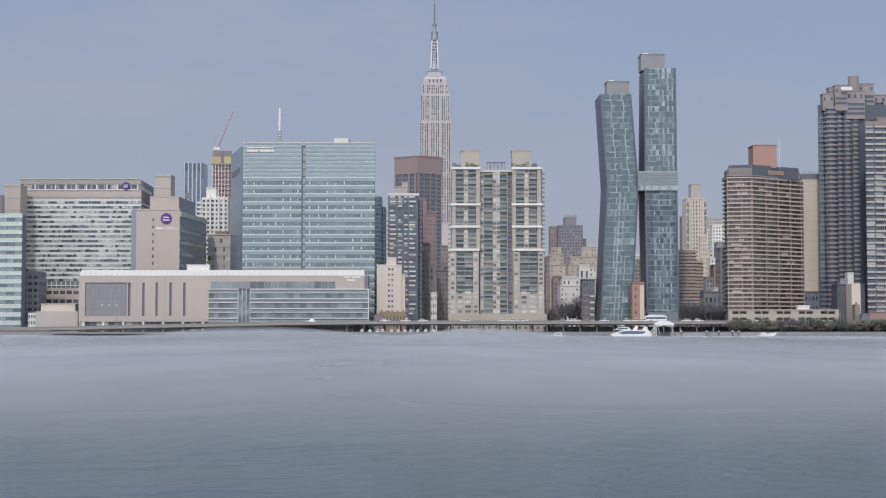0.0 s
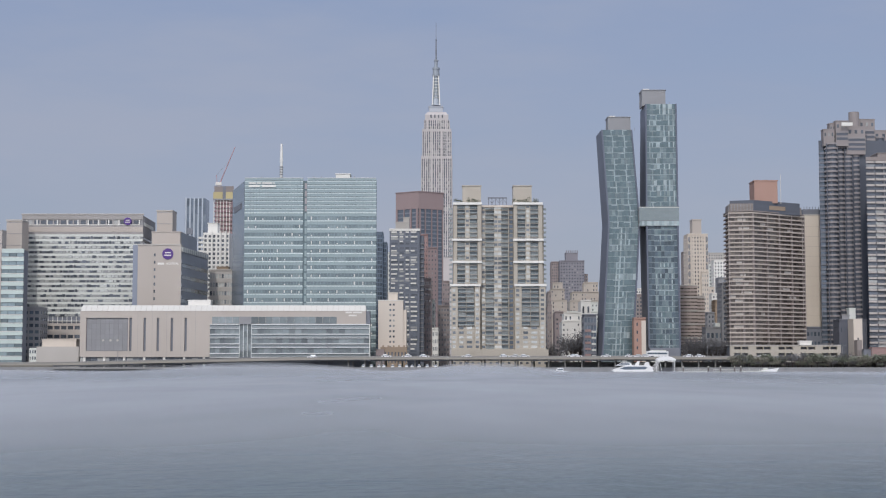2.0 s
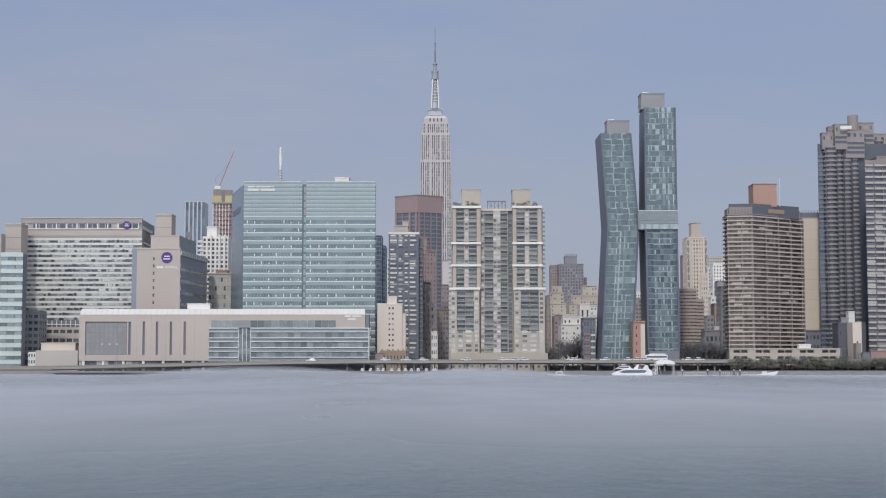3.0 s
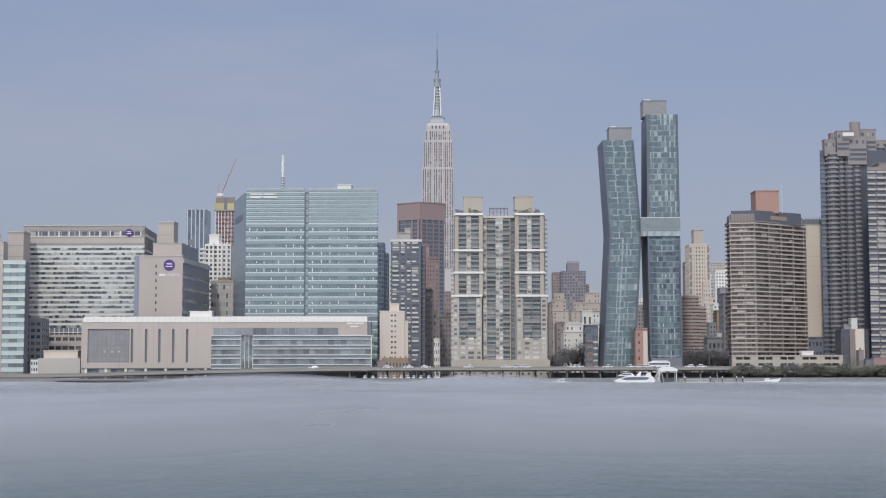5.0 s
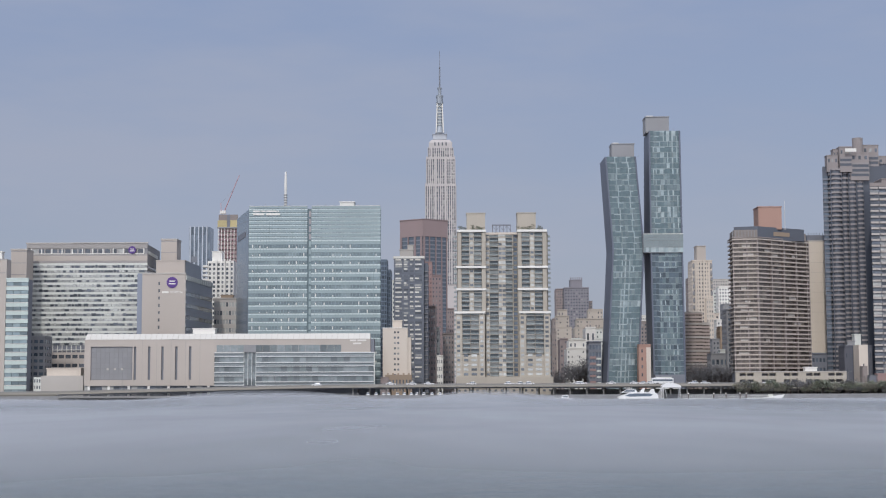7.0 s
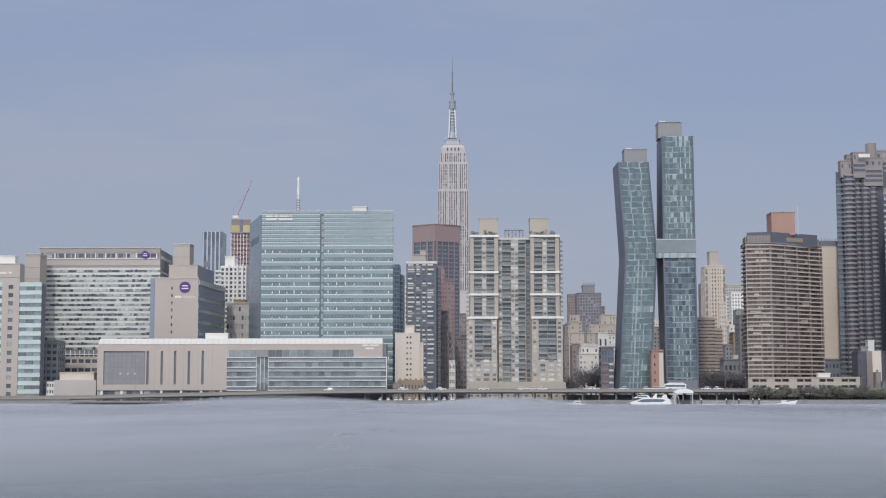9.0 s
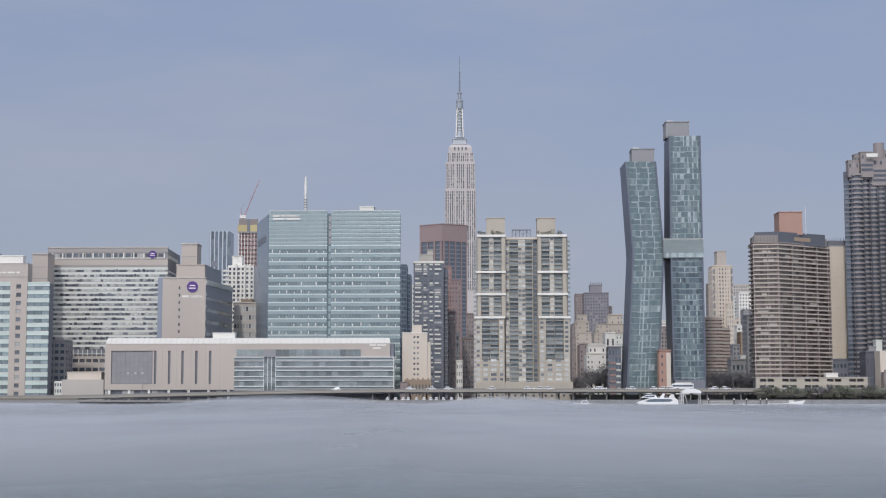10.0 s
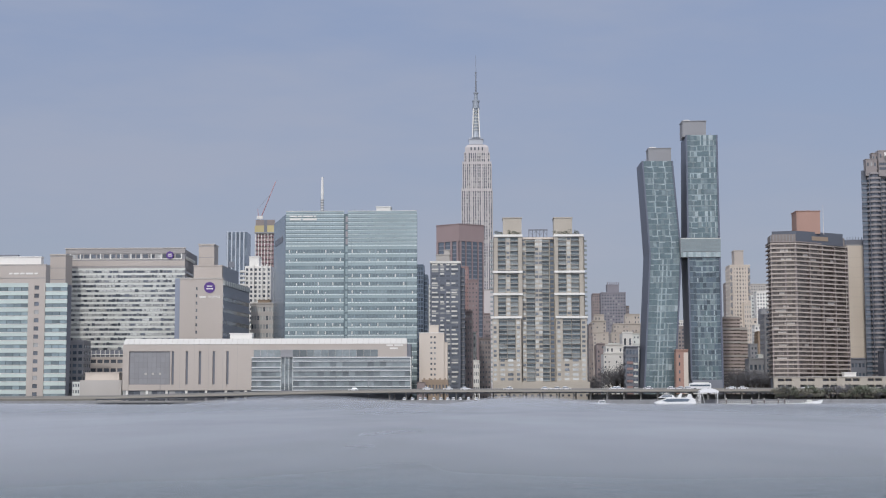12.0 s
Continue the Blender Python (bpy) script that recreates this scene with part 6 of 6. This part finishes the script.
# sloping grass bank at the road's low end
bank = Solid()
bank.hexa([(-420, 815, 0.3), (xa + 4, 815, 0.3), (xa + 4, 824, 0.3), (-420, 824, 0.3), (-420, 817, 3.4), (xa - 4, 817, 3.2), (xa - 4, 824, 4.2), (-420, 824, 4.2)])
tagged(new("river_bank", bank.mesh("river_bank", EARTH)), "bare earth bank sloping to the river", "bank", kind="structure")


def car_mesh(z=0.0):
    """A white saloon car, nose towards +x."""
    c = thing("car", 0, 0, 0, "white saloon car driving on the elevated road", "car", "cars on the road")
    s = Solid()
    s.prism([(-2.2, -0.85), (2.15, -0.85), (2.3, -0.5), (2.3, 0.5), (2.15, 0.85), (-2.2, 0.85), (-2.3, 0.5), (-2.3, -0.5)], 0.32, 0.9)
    part("body", s, CARPAINT, c)
    s = Solid()
    s.prism([(-1.9, -0.78), (1.0, -0.78), (1.0, 0.78), (-1.9, 0.78)], 0.9, 1.32, [(-1.4, -0.62), (0.35, -0.62), (0.35, 0.62), (-1.4, 0.62)])
    part("cabin_glass", s, GLASS_BLUE, c, "dark car windows")
    s = Solid()
    s.prism([(-1.4, -0.62), (0.35, -0.62), (0.35, 0.62), (-1.4, 0.62)], 1.32, 1.5, [(-1.3, -0.55), (0.2, -0.55), (0.2, 0.55), (-1.3, 0.55)])
    part("roof", s, CARPAINT, c)
    for x in (-1.4, 1.4):
        for y in (-0.86, 0.66):
            s = Solid()
            ring = [(math.cos(2 * math.pi * i / 12) * 0.33, math.sin(2 * math.pi * i / 12) * 0.33) for i in range(12)]
            s.v = [(x + a, y, 0.33 + b) for a, b in ring] + [(x + a, y + 0.2, 0.33 + b) for a, b in ring]
            s.f = [tuple(range(12)), tuple(range(23, 11, -1))] + [(i, 12 + i, 12 + (i + 1) % 12, (i + 1) % 12) for i in range(12)]
            wheel = part("wheel", s, RUBBER, c)
            hub = Solid()
            hub.box(x - 0.15, x + 0.15, y - 0.02 if y < 0 else y + 0.2, y if y < 0 else y + 0.22, 0.2, 0.46)
            part("hubcap", hub, STEEL, wheel)
    return c


rng = random.Random(17)
first = car_mesh()
spots = [-73.3, -32.0, -20.8, -11.1, 12.3, 33.1, 38.7, 44.3,
         70.4, 73.5, 89.0, 102.3, 106.6, 111.3, 134.4, 141.5, 175.4]
for i, x in enumerate(spots):
    y = 827.6 if i % 3 else 830.0
    m = pose(x, y, road_height(x) - 0.1, 0, 0, 0 if i % 2 else 180) @ Matrix.Diagonal((1.2, 1.2, 1.3, 1))
    if i == 0:
        first.matrix_basis = m
    else:
        c = copy_thing(first, m)
        c.scale = (1.2, 1.2, 1.3)


# parked cars on the quay under the road
for i in range(11):
    x = -44.3 + i * 3.9 + rng.uniform(-0.8, 0.8)
    c = copy_thing(first, pose(x, 819.5 + (i % 3), 3.0, 0, 0, 90 + 180 * (i % 2)))
    c.scale = (1.05, 1.05, 1.1)
    tagged(c, "white car parked on the quay beneath the road", "car", "parked cars")


def coach():
    x = 117.6
    z = road_height(x) - 0.1
    c = thing("coach", x, 828, z, "white motor coach with a dark window strip on the road", "bus")
    s = Solid()
    s.prism([(x - 6, 826.8), (x + 5.7, 826.8), (x + 6, 827.2), (x + 6, 829), (x + 5.7, 829.3), (x - 6, 829.3)], z + 0.4, z + 3.5)
    shell = part("body", s, CARPAINT, c)
    s = Solid()
    s.box(x - 5.6, x + 5.4, 826.74, 826.8, z + 1.8, z + 2.8)
    part("window_strip", s, GLASS_BLUE, shell, "dark tinted window strip")
    s = Solid()
    s.box(x - 4.5, x - 1, 827.2, 828.9, z + 3.5, z + 3.75)
    part("roof_unit", s, CARPAINT, c)
    for dx in (-3.6, -2.6, 4.2):
        s = Solid()
        s.box(x + dx - 0.45, x + dx + 0.45, 826.76, 829.2, z, z + 0.9)
        part("wheel", s, RUBBER, c)


coach()


def lamp_post(x, y, z, h):
    c = thing("street_lamp", x, y, z, "grey steel street lamp with a curved arm", "street lamp", "street lamps")
    s = Solid()
    s.tube(x, y, z, z + h, 0.16, 0.09, 8)
    part("pole", s, GREY, c)
    s = Solid()
    s.beam((x, y, z + h - 0.1), (x + 1.8, y, z + h + 0.4), 0.12)
    arm = part("arm", s, GREY, c)
    s = Solid()
    s.box(x + 1.6, x + 2.5, y - 0.15, y + 0.15, z + h + 0.3, z + h + 0.5)
    part("lamp_head", s, GREY, arm)


for x in (-183.4, -97.4, -65.7, 3.3, 113.6, 147.7, 223.3, 239.9, -256.0):
    y = 841.2
    lamp_post(x, y, 3.0, road_height(x) + 3.5)


# ---- ferry landing ----
def ferry():
    """A white river catamaran with a long dark window band."""
    x0, x1 = 89.3, 110.7
    L = x1 - x0
    y, w = 796.0, 7.0
    c = thing("ferry", (x0 + x1) / 2, y + w / 2, 0, "white passenger ferry with a long dark window band", "ferry")

    def profile(name, pts, ya, yb, mat, label="", on=None):
        s = Solid()
        n = len(pts)
        s.v = [(x0 + L * u, ya, z) for u, z in pts] + [(x0 + L * u, yb, z) for u, z in pts]
        s.f = [tuple(range(n - 1, -1, -1)), tuple(range(n, 2 * n))] + [(i, (i + 1) % n, n + (i + 1) % n, n + i) for i in range(n)]
        me = s.mesh(name, mat)
        bm = bmesh.new()
        bm.from_mesh(me)
        bmesh.ops.recalc_face_normals(bm, faces=bm.faces)
        bm.to_mesh(me)
        bm.free()
        return tagged(hang(new(name, me), on or c), label)

    hull = [(0.0, 1.9), (0.06, 0.2), (0.08, -0.5), (0.98, -0.5), (1.0, 0.3), (1.0, 1.5), (0.2, 1.7)]
    profile("hull", hull, y, y + 2.2, CARPAINT)
    profile("hull", hull, y + w - 2.2, y + w, CARPAINT)
    deck = profile("main_deck", [(0.0, 1.9), (0.12, 2.9), (0.30, 4.2), (0.38, 4.4), (0.92, 4.4), (0.985, 3.4), (1.0, 1.5), (0.2, 1.6)], y + 0.1, y + w - 0.1, CARPAINT, "white superstructure")
    profile("window_band", [(0.17, 2.6), (0.30, 3.6), (0.42, 3.8), (0.80, 3.75), (0.87, 3.2), (0.80, 2.3), (0.30, 2.15)], y + 0.02, y + 0.1, GLASS_BLUE, "long dark tinted window", deck)
    house = profile("bridge_deck", [(0.10, 4.3), (0.24, 5.9), (0.44, 5.9), (0.50, 4.4)], y + 1, y + w - 1, CARPAINT)
    profile("bridge_window", [(0.145, 4.75), (0.215, 5.55), (0.42, 5.55), (0.43, 4.75)], y + 0.93, y + 1, GLASS_BLUE, "dark wheelhouse window", house)
    profile("mast_fin", [(0.56, 4.4), (0.66, 4.4), (0.69, 6.6), (0.64, 6.6)], y + 2.8, y + 4, CARPAINT)
    profile("exhaust_fin", [(0.80, 4.4), (0.92, 4.4), (0.90, 6.2), (0.86, 6.2)], y + 1, y + 2, CARPAINT)
    profile("exhaust_fin", [(0.80, 4.4), (0.92, 4.4), (0.90, 6.2), (0.86, 6.2)], y + w - 2, y + w - 1, CARPAINT)
    for u in (0.2, 0.3, 0.36):
        s = Solid()
        s.beam((x0 + L * u, y + 3.5, 5.9), (x0 + L * u, y + 3.5, 7.2), 0.14)
        part("aerial", s, WHITE, c)
    s = Solid()
    s.box(x0 + L * 0.24, x0 + L * 0.34, y + 3.2, y + 3.8, 6.5, 6.8)
    part("radar_bar", s, WHITE, c)
    for i in range(12):
        s = Solid()
        s.box(x0 + L * (0.52 + i * 0.033), x0 + L * (0.52 + i * 0.033) + 0.07, y + 0.4, y + 0.47, 4.4, 5.3)
        part("rail_post", s, WHITE, c)
    s = Solid()
    s.box(x0 + L * 0.52, x0 + L * 0.89, y + 0.4, y + 0.47, 5.25, 5.33)
    part("rail", s, WHITE, c)


ferry()


def motor_boat(x, y):
    """A small white cabin boat under way, bow towards -x."""
    c = thing("motor_boat", x, y, 0, "small white cabin boat low in the mist on the river", "boat")
    s = Solid()
    s.hexa([(x - 3.6, y + 0.6, -0.3), (x + 4.6, y, -0.3), (x + 4.6, y + 2.6, -0.3), (x - 3.6, y + 2.0, -0.3),
            (x - 5.4, y + 1.1, 1.7), (x + 4.8, y - 0.2, 1.3), (x + 4.8, y + 2.8, 1.3), (x - 5.4, y + 1.5, 1.7)])
    part("hull", s, CARPAINT, c)
    s = Solid()
    s.prism([(x - 1.8, y + 0.3), (x + 2.6, y + 0.2), (x + 2.6, y + 2.4), (x - 1.8, y + 2.3)], 1.3, 2.9,
            [(x - 0.6, y + 0.5), (x + 2.4, y + 0.4), (x + 2.4, y + 2.2), (x - 0.6, y + 2.1)])
    cabin = part("cabin", s, CARPAINT, c)
    s = Solid()
    s.box(x - 0.7, x + 2.2, y + 0.2, y + 0.3, 1.9, 2.5)
    part("cabin_window", s, GLASS_BLUE, cabin, "dark cabin window")
    s = Solid()
    s.beam((x + 1.6, y + 1.3, 2.8), (x + 1.9, y + 1.3, 4.6), 0.12)
    part("aerial", s, WHITE, c)


motor_boat(61.0, 800.0)


def landing():
    y = 806.0
    xa, xb = 114.2, 124.4
    c = thing("ferry_landing", (xa + xb) / 2, y, 0, "white arched ferry landing with a gangway on a pontoon", "pier")
    top, eave = 9.3, 7.6
    s = Solid()
    n = 14
    arc = [(xa + (xb - xa) * i / n, eave + (top - eave) * math.sin(math.pi * i / n) ** 0.7) for i in range(n + 1)] + [(xb, eave - 0.7), (xa, eave - 0.7)]
    m = len(arc)
    s.v = [(px, y, pz) for px, pz in arc] + [(px, y + 7, pz) for px, pz in arc]
    s.f = [tuple(range(m)), tuple(range(2 * m - 1, m - 1, -1))] + [(i, m + i, m + (i + 1) % m, (i + 1) % m) for i in range(m)]
    part("arched_roof", s, CARPAINT, c, "white arched canopy roof")
    for x in (xa + 0.6, xb - 0.6):
        for yy in (y + 0.5, y + 6.5):
            s = Solid()
            s.beam((x, yy, 0.6), (x, yy, eave), 0.3)
            part("post", s, CARPAINT, c)
    xg = 110.4
    for i in range(6):
        s = Solid()
        s.beam((xg + i * 0.9, y + 0.5 + i * 0.4, 0.8), (xa + 0.3 + i * 0.2, y + 0.5 + i * 0.4, eave), 0.16)
        part("brace", s, CARPAINT, c)
    s = Solid()
    s.beam((xa + 1.2, y + 0.4, eave), (xa + 2.8, y + 0.4, 0.8), 0.2)
    part("brace", s, CARPAINT, c)
    s = Solid()
    s.box(xg - 1, xb + 4, y - 0.8, y + 8, -0.6, 0.9)
    part("pontoon", s, STAINED, c)
    for pa, pb, h in ((125.5, 141.1, 1.7), (144.7, 157.9, 1.5), (159.1, 173.8, 1.8)):
        p = thing("pontoon", (pa + pb) / 2, y, -0.6, "low grey floating pontoon with white rails", "pontoon", "floating pontoons")
        s = Solid()
        s.box(pa, pb, y, y + 5, -0.6, h - 0.6)
        part("float", s, CONCRETE, p)
        s = Solid()
        s.box(pa, pb, y - 0.1, y, h - 1.0, h - 0.5)
        part("fender", s, PALE, p)
        n = int((pb - pa) / 1.1)
        for i in range(n + 1):
            s = Solid()
            x = pa + (pb - pa) * i / n
            s.box(x - 0.06, x + 0.06, y + 0.3, y + 0.42, h - 0.6, h + 0.7)
            part("rail_post", s, PALE, p)
        s = Solid()
        s.box(pa, pb, y + 0.3, y + 0.42, h + 0.6, h + 0.72)
        part("rail", s, PALE, p)
    for x in (128.2, 141.7, 148.3, 155.8, 159.1):
        p = thing("mooring_pile", x, y - 0.6, -1, "dark timber mooring pile with a pale cap", "pile", "mooring piles")
        s = Solid()
        s.tube(x, y - 0.6, -1.0, 3.4, 0.4, 0.36, 10)
        part("shaft", s, BARK, p)
        s = Solid()
        s.tube(x, y - 0.6, 3.4, 4.1, 0.42, 0.1, 10)
        part("cap", s, WHITE, p)
    # upturned bow of a moored barge
    xa = 170.3
    p = thing("work_barge", xa + 4, 808, -0.5, "small white work boat moored at the pontoon", "boat")
    s = Solid()
    s.hexa([(xa, 808, -0.5), (xa + 8, 808, 0.2), (xa + 8, 811, 0.2), (xa, 811, -0.5), (xa - 1, 808, 1.3), (xa + 10, 808, 3.0), (xa + 10, 811, 3.0), (xa - 1, 811, 1.3)])
    part("hull", s, CARPAINT, p)
    s = Solid()
    s.box(xa + 1.5, xa + 4, 808.6, 810.4, 1.3, 3.0)
    part("cabin", s, PALE, p)


landing()


# ---- trees ----
def tree(name, label, h, spread, leaves, seed, mat, size):
    """A tapered trunk, forking limbs and a crown of many small leaves in uneven clumps."""
    rng = random.Random(seed)
    t = thing(name, 0, 0, 0, label, "tree", "shore trees")
    trunk = Solid()
    trunk.tube(0, 0, 0, h * 0.32, h * 0.022 + 0.06, h * 0.016 + 0.04, 8)
    tips = []

    def grow(base, d, length, r, depth):
        end = base + d * length
        trunk.beam(base, end, r * 2, r * 2)
        if depth == 0:
            tips.append(end)
            return
        for k in range(3):
            nd = (d + Vector((rng.gauss(0, 0.5), rng.gauss(0, 0.5), rng.gauss(0.15, 0.3)))).normalized()
            grow(end, nd, length * rng.uniform(0.55, 0.8), r * 0.55, depth - 1)
            if depth == 1:
                tips.append(base.lerp(end, rng.random()))

    for k in range(5):
        a = 2 * math.pi * (k + rng.random() * 0.7) / 5
        d = Vector((math.cos(a) * spread, math.sin(a) * spread, 1)).normalized()
        grow(Vector((0, 0, h * (0.22 + 0.02 * k))), d, h * 0.27, h * 0.011 + 0.02, 2)
    part("trunk", trunk, BARK, t)
    crown = Solid()
    for i in range(leaves):
        c = rng.choice(tips) + Vector((rng.gauss(0, 1), rng.gauss(0, 1), rng.gauss(0, 0.8))) * h * 0.065
        a = Vector((rng.gauss(0, 1), rng.gauss(0, 1), rng.gauss(0, 1))).normalized() * size * rng.uniform(0.5, 1.2)
        e = a.cross(Vector((rng.gauss(0, 1), rng.gauss(0, 1), rng.gauss(0, 1)))).normalized() * size * 0.5
        n = len(crown.v)
        crown.v += [tuple(c - a), tuple(c + e), tuple(c + a), tuple(c - e)]
        crown.f.append((n, n + 1, n + 2, n + 3))
    tagged(part("crown", crown, mat, t), kind="stuff")
    return t


LEAF_B = material("olive_leaves", (0.22, 0.21, 0.17), vary=0.35, blotch=3)
kinds = [tree("tree", "young olive green tree on the esplanade", 7.5, 0.9, 900, 1, LEAF, 0.34),
         tree("tree", "brownish budding tree on the esplanade", 7.0, 1.1, 700, 2, LEAF_B, 0.34),
         tree("tree", "thin bare-branched tree with few leaves", 8.0, 0.8, 420, 3, TWIG, 0.3)]
tall = tree("tree", "tall bare dark tree behind the road", 17.0, 0.7, 2000, 4, TWIG, 0.28)
rng = random.Random(21)
spots = []
x = 159.0
while x < 330:
    spots.append((x, 818.5 + rng.random() * 3.5, 3.0, rng.uniform(0.85, 1.3), kinds[rng.choice((0, 0, 1, 1, 2))]))
    x += rng.uniform(1.8, 4.0)
for x, d, s in ((75.2, 905, 0.7), (77.7, 902, 0.9), (80.9, 904, 0.85), (83.3, 900, 0.75), (142.0, 872, 0.5), (144.6, 874, 0.65), (147.3, 872, 0.75), (150.9, 876, 0.7), (152.9, 872, 0.72), (156.2, 874, 0.7), (158.8, 872, 0.66), (162.1, 874, 0.72), (165.1, 876, 0.6), (62.5, 880, 0.5), (65.5, 884, 0.6), (112.4, 880, 0.35)):
    spots.append((x, d, 3.0, s * 1.6, tall))
for i in range(80):
    spots.append((157.0 + rng.random() * 150, 817.6 + rng.random() * 3, 3.0, rng.uniform(0.35, 0.7), kinds[rng.choice((0, 1, 1, 2))]))
used = set()
for x, y, z, s, k in spots:
    m = pose(x, y, z, 0, 0, rng.random() * 360)
    if k.name not in used:
        used.add(k.name)
        k.matrix_basis = m @ Matrix.Diagonal((s, s, s, 1))
    else:
        c = copy_thing(k, m)
        c.scale = (s, s, s)


# ---- morning mist on the river ----
def mist_matter(thick, start, full, far):
    m = bpy.data.materials.new("river_mist")
    m.use_nodes = True
    n, l = m.node_tree.nodes, m.node_tree.links
    n.remove(n["Principled BSDF"])
    place, split = n.new("ShaderNodeNewGeometry"), n.new("ShaderNodeSeparateXYZ")
    l.new(place.outputs["Position"], split.inputs[0])
    # thins out towards the near bank
    near = n.new("ShaderNodeMapRange")
    near.interpolation_type = "SMOOTHSTEP"
    near.inputs["From Min"].default_value, near.inputs["From Max"].default_value = start, full
    l.new(split.outputs["Y"], near.inputs["Value"])
    # wisps drawn out along the river
    drawn, wisps = n.new("ShaderNodeVectorMath"), n.new("ShaderNodeTexNoise")
    drawn.operation = "MULTIPLY"
    drawn.inputs[1].default_value = (0.009, 0.0024, 0.0)
    wisps.inputs["Scale"].default_value, wisps.inputs["Detail"].default_value = 1.0, 4
    l.new(place.outputs["Position"], drawn.inputs[0]), l.new(drawn.outputs[0], wisps.inputs["Vector"])
    patch = n.new("ShaderNodeMapRange")
    patch.inputs["From Min"].default_value, patch.inputs["From Max"].default_value = 0.3, 0.7
    patch.inputs["To Min"].default_value, patch.inputs["To Max"].default_value = thick * 0.4, min(0.95, thick * 1.3)
    l.new(wisps.outputs[0], patch.inputs["Value"])
    # and its upper layers grow thinner against the far shore
    away = n.new("ShaderNodeMapRange")
    away.inputs["From Min"].default_value, away.inputs["From Max"].default_value = 350, 740
    away.inputs["To Min"].default_value, away.inputs["To Max"].default_value = 1.0, far
    l.new(split.outputs["Y"], away.inputs["Value"])
    reach, dense = n.new("ShaderNodeMath"), n.new("ShaderNodeMath")
    reach.operation = dense.operation = "MULTIPLY"
    l.new(near.outputs[0], reach.inputs[0]), l.new(away.outputs[0], reach.inputs[1])
    # a thinner lane opens towards the right-hand shore
    lane = None
    for axis, a, c, lo, hi in (("X", -20, 140, 0.0, 0.42), ("Y", 210, 330, 0.0, 1.0), ("Y", 520, 760, 1.0, 0.0)):
        edge = n.new("ShaderNodeMapRange")
        edge.interpolation_type = "SMOOTHSTEP"
        edge.inputs["From Min"].default_value, edge.inputs["From Max"].default_value = a, c
        edge.inputs["To Min"].default_value, edge.inputs["To Max"].default_value = lo, hi
        l.new(split.outputs[axis], edge.inputs["Value"])
        if lane:
            both_edges = n.new("ShaderNodeMath")
            both_edges.operation = "MULTIPLY"
            l.new(lane.outputs[0], both_edges.inputs[0]), l.new(edge.outputs[0], both_edges.inputs[1])
            edge = both_edges
        lane = edge
    left_over, opened = n.new("ShaderNodeMath"), n.new("ShaderNodeMath")
    left_over.operation, opened.operation = "SUBTRACT", "MULTIPLY"
    left_over.inputs[0].default_value = 1.0
    l.new(lane.outputs[0], left_over.inputs[1])
    l.new(patch.outputs[0], opened.inputs[0]), l.new(left_over.outputs[0], opened.inputs[1])
    l.new(reach.outputs[0], dense.inputs[0]), l.new(opened.outputs[0], dense.inputs[1])
    clear, grey, mix = n.new("ShaderNodeBsdfTransparent"), n.new("ShaderNodeBsdfDiffuse"), n.new("ShaderNodeMixShader")
    through_light, both = n.new("ShaderNodeBsdfTranslucent"), n.new("ShaderNodeMixShader")
    grey.inputs["Color"].default_value = through_light.inputs["Color"].default_value = (0.715, 0.735, 0.77, 1)
    l.new(grey.outputs[0], both.inputs[1]), l.new(through_light.outputs[0], both.inputs[2])
    l.new(dense.outputs[0], mix.inputs[0]), l.new(clear.outputs[0], mix.inputs[1]), l.new(both.outputs[0], mix.inputs[2])
    l.new(mix.outputs[0], n["Material Output"].inputs[0])
    return m


def bump(x, c, w):
    return math.exp(-abs((x - c) / w) ** 3)


def mist_bank():
    """Low billows of mist, highest against the far shore where two banks rise over the quay."""
    root = thing("river_mist", 0, 400, 0, "pale low morning mist lying on the river", "mist")
    tagged(root, kind="stuff")
    xs = [-420 + 6 * i for i in range(141)]
    ys = [35 + 15 * i for i in range(50)] + [786, 792, 797, 801, 804, 806]
    for k, part_of in enumerate((1.0, 0.8, 0.61, 0.43)):
        mat = mist_matter(*((0.52, 42, 120, 0.4), (0.5, 62, 150, 0.7), (0.5, 85, 200, 0.95), (0.75, 105, 240, 1.0))[k])
        v, f = [], []
        rows = [y for y in ys if y > (0, 60, 80, 100)[k]]
        for j, y in enumerate(rows):
            for x in xs:
                crest = 0.5 + 4.9 * bump(x, -98, 50) + 4.6 * bump(x, 22, 32) + 0.9 * bump(x, -260, 70)
                rise = max(0.0, (y - 560) / 240) ** 1.6
                end = min(1.0, max(0.0, (807.5 - y) / 14)) ** 0.6
                z = (0.35 + 0.5 * y / 800 + crest * rise) * end * part_of
                z += 0.02 * noise.noise((x * 0.02, y * 0.012, 0.7)) * end * min(1, y / 300)
                v.append((x, y + k * 1.5, max(0.06 + 0.03 * k, z)))
        for j in range(len(rows) - 1):
            for i in range(len(xs) - 1):
                a = j * len(xs) + i
                f.append((a, a + 1, a + 1 + len(xs), a + len(xs)))
        me = bpy.data.meshes.new("mist_layer")
        me.from_pydata(v, [], f)
        for p in me.polygons:
            p.use_smooth = True
        me.materials.append(mat)
        ob = hang(new("mist_layer", me), root)
        tagged(ob, kind="stuff")


mist_bank()
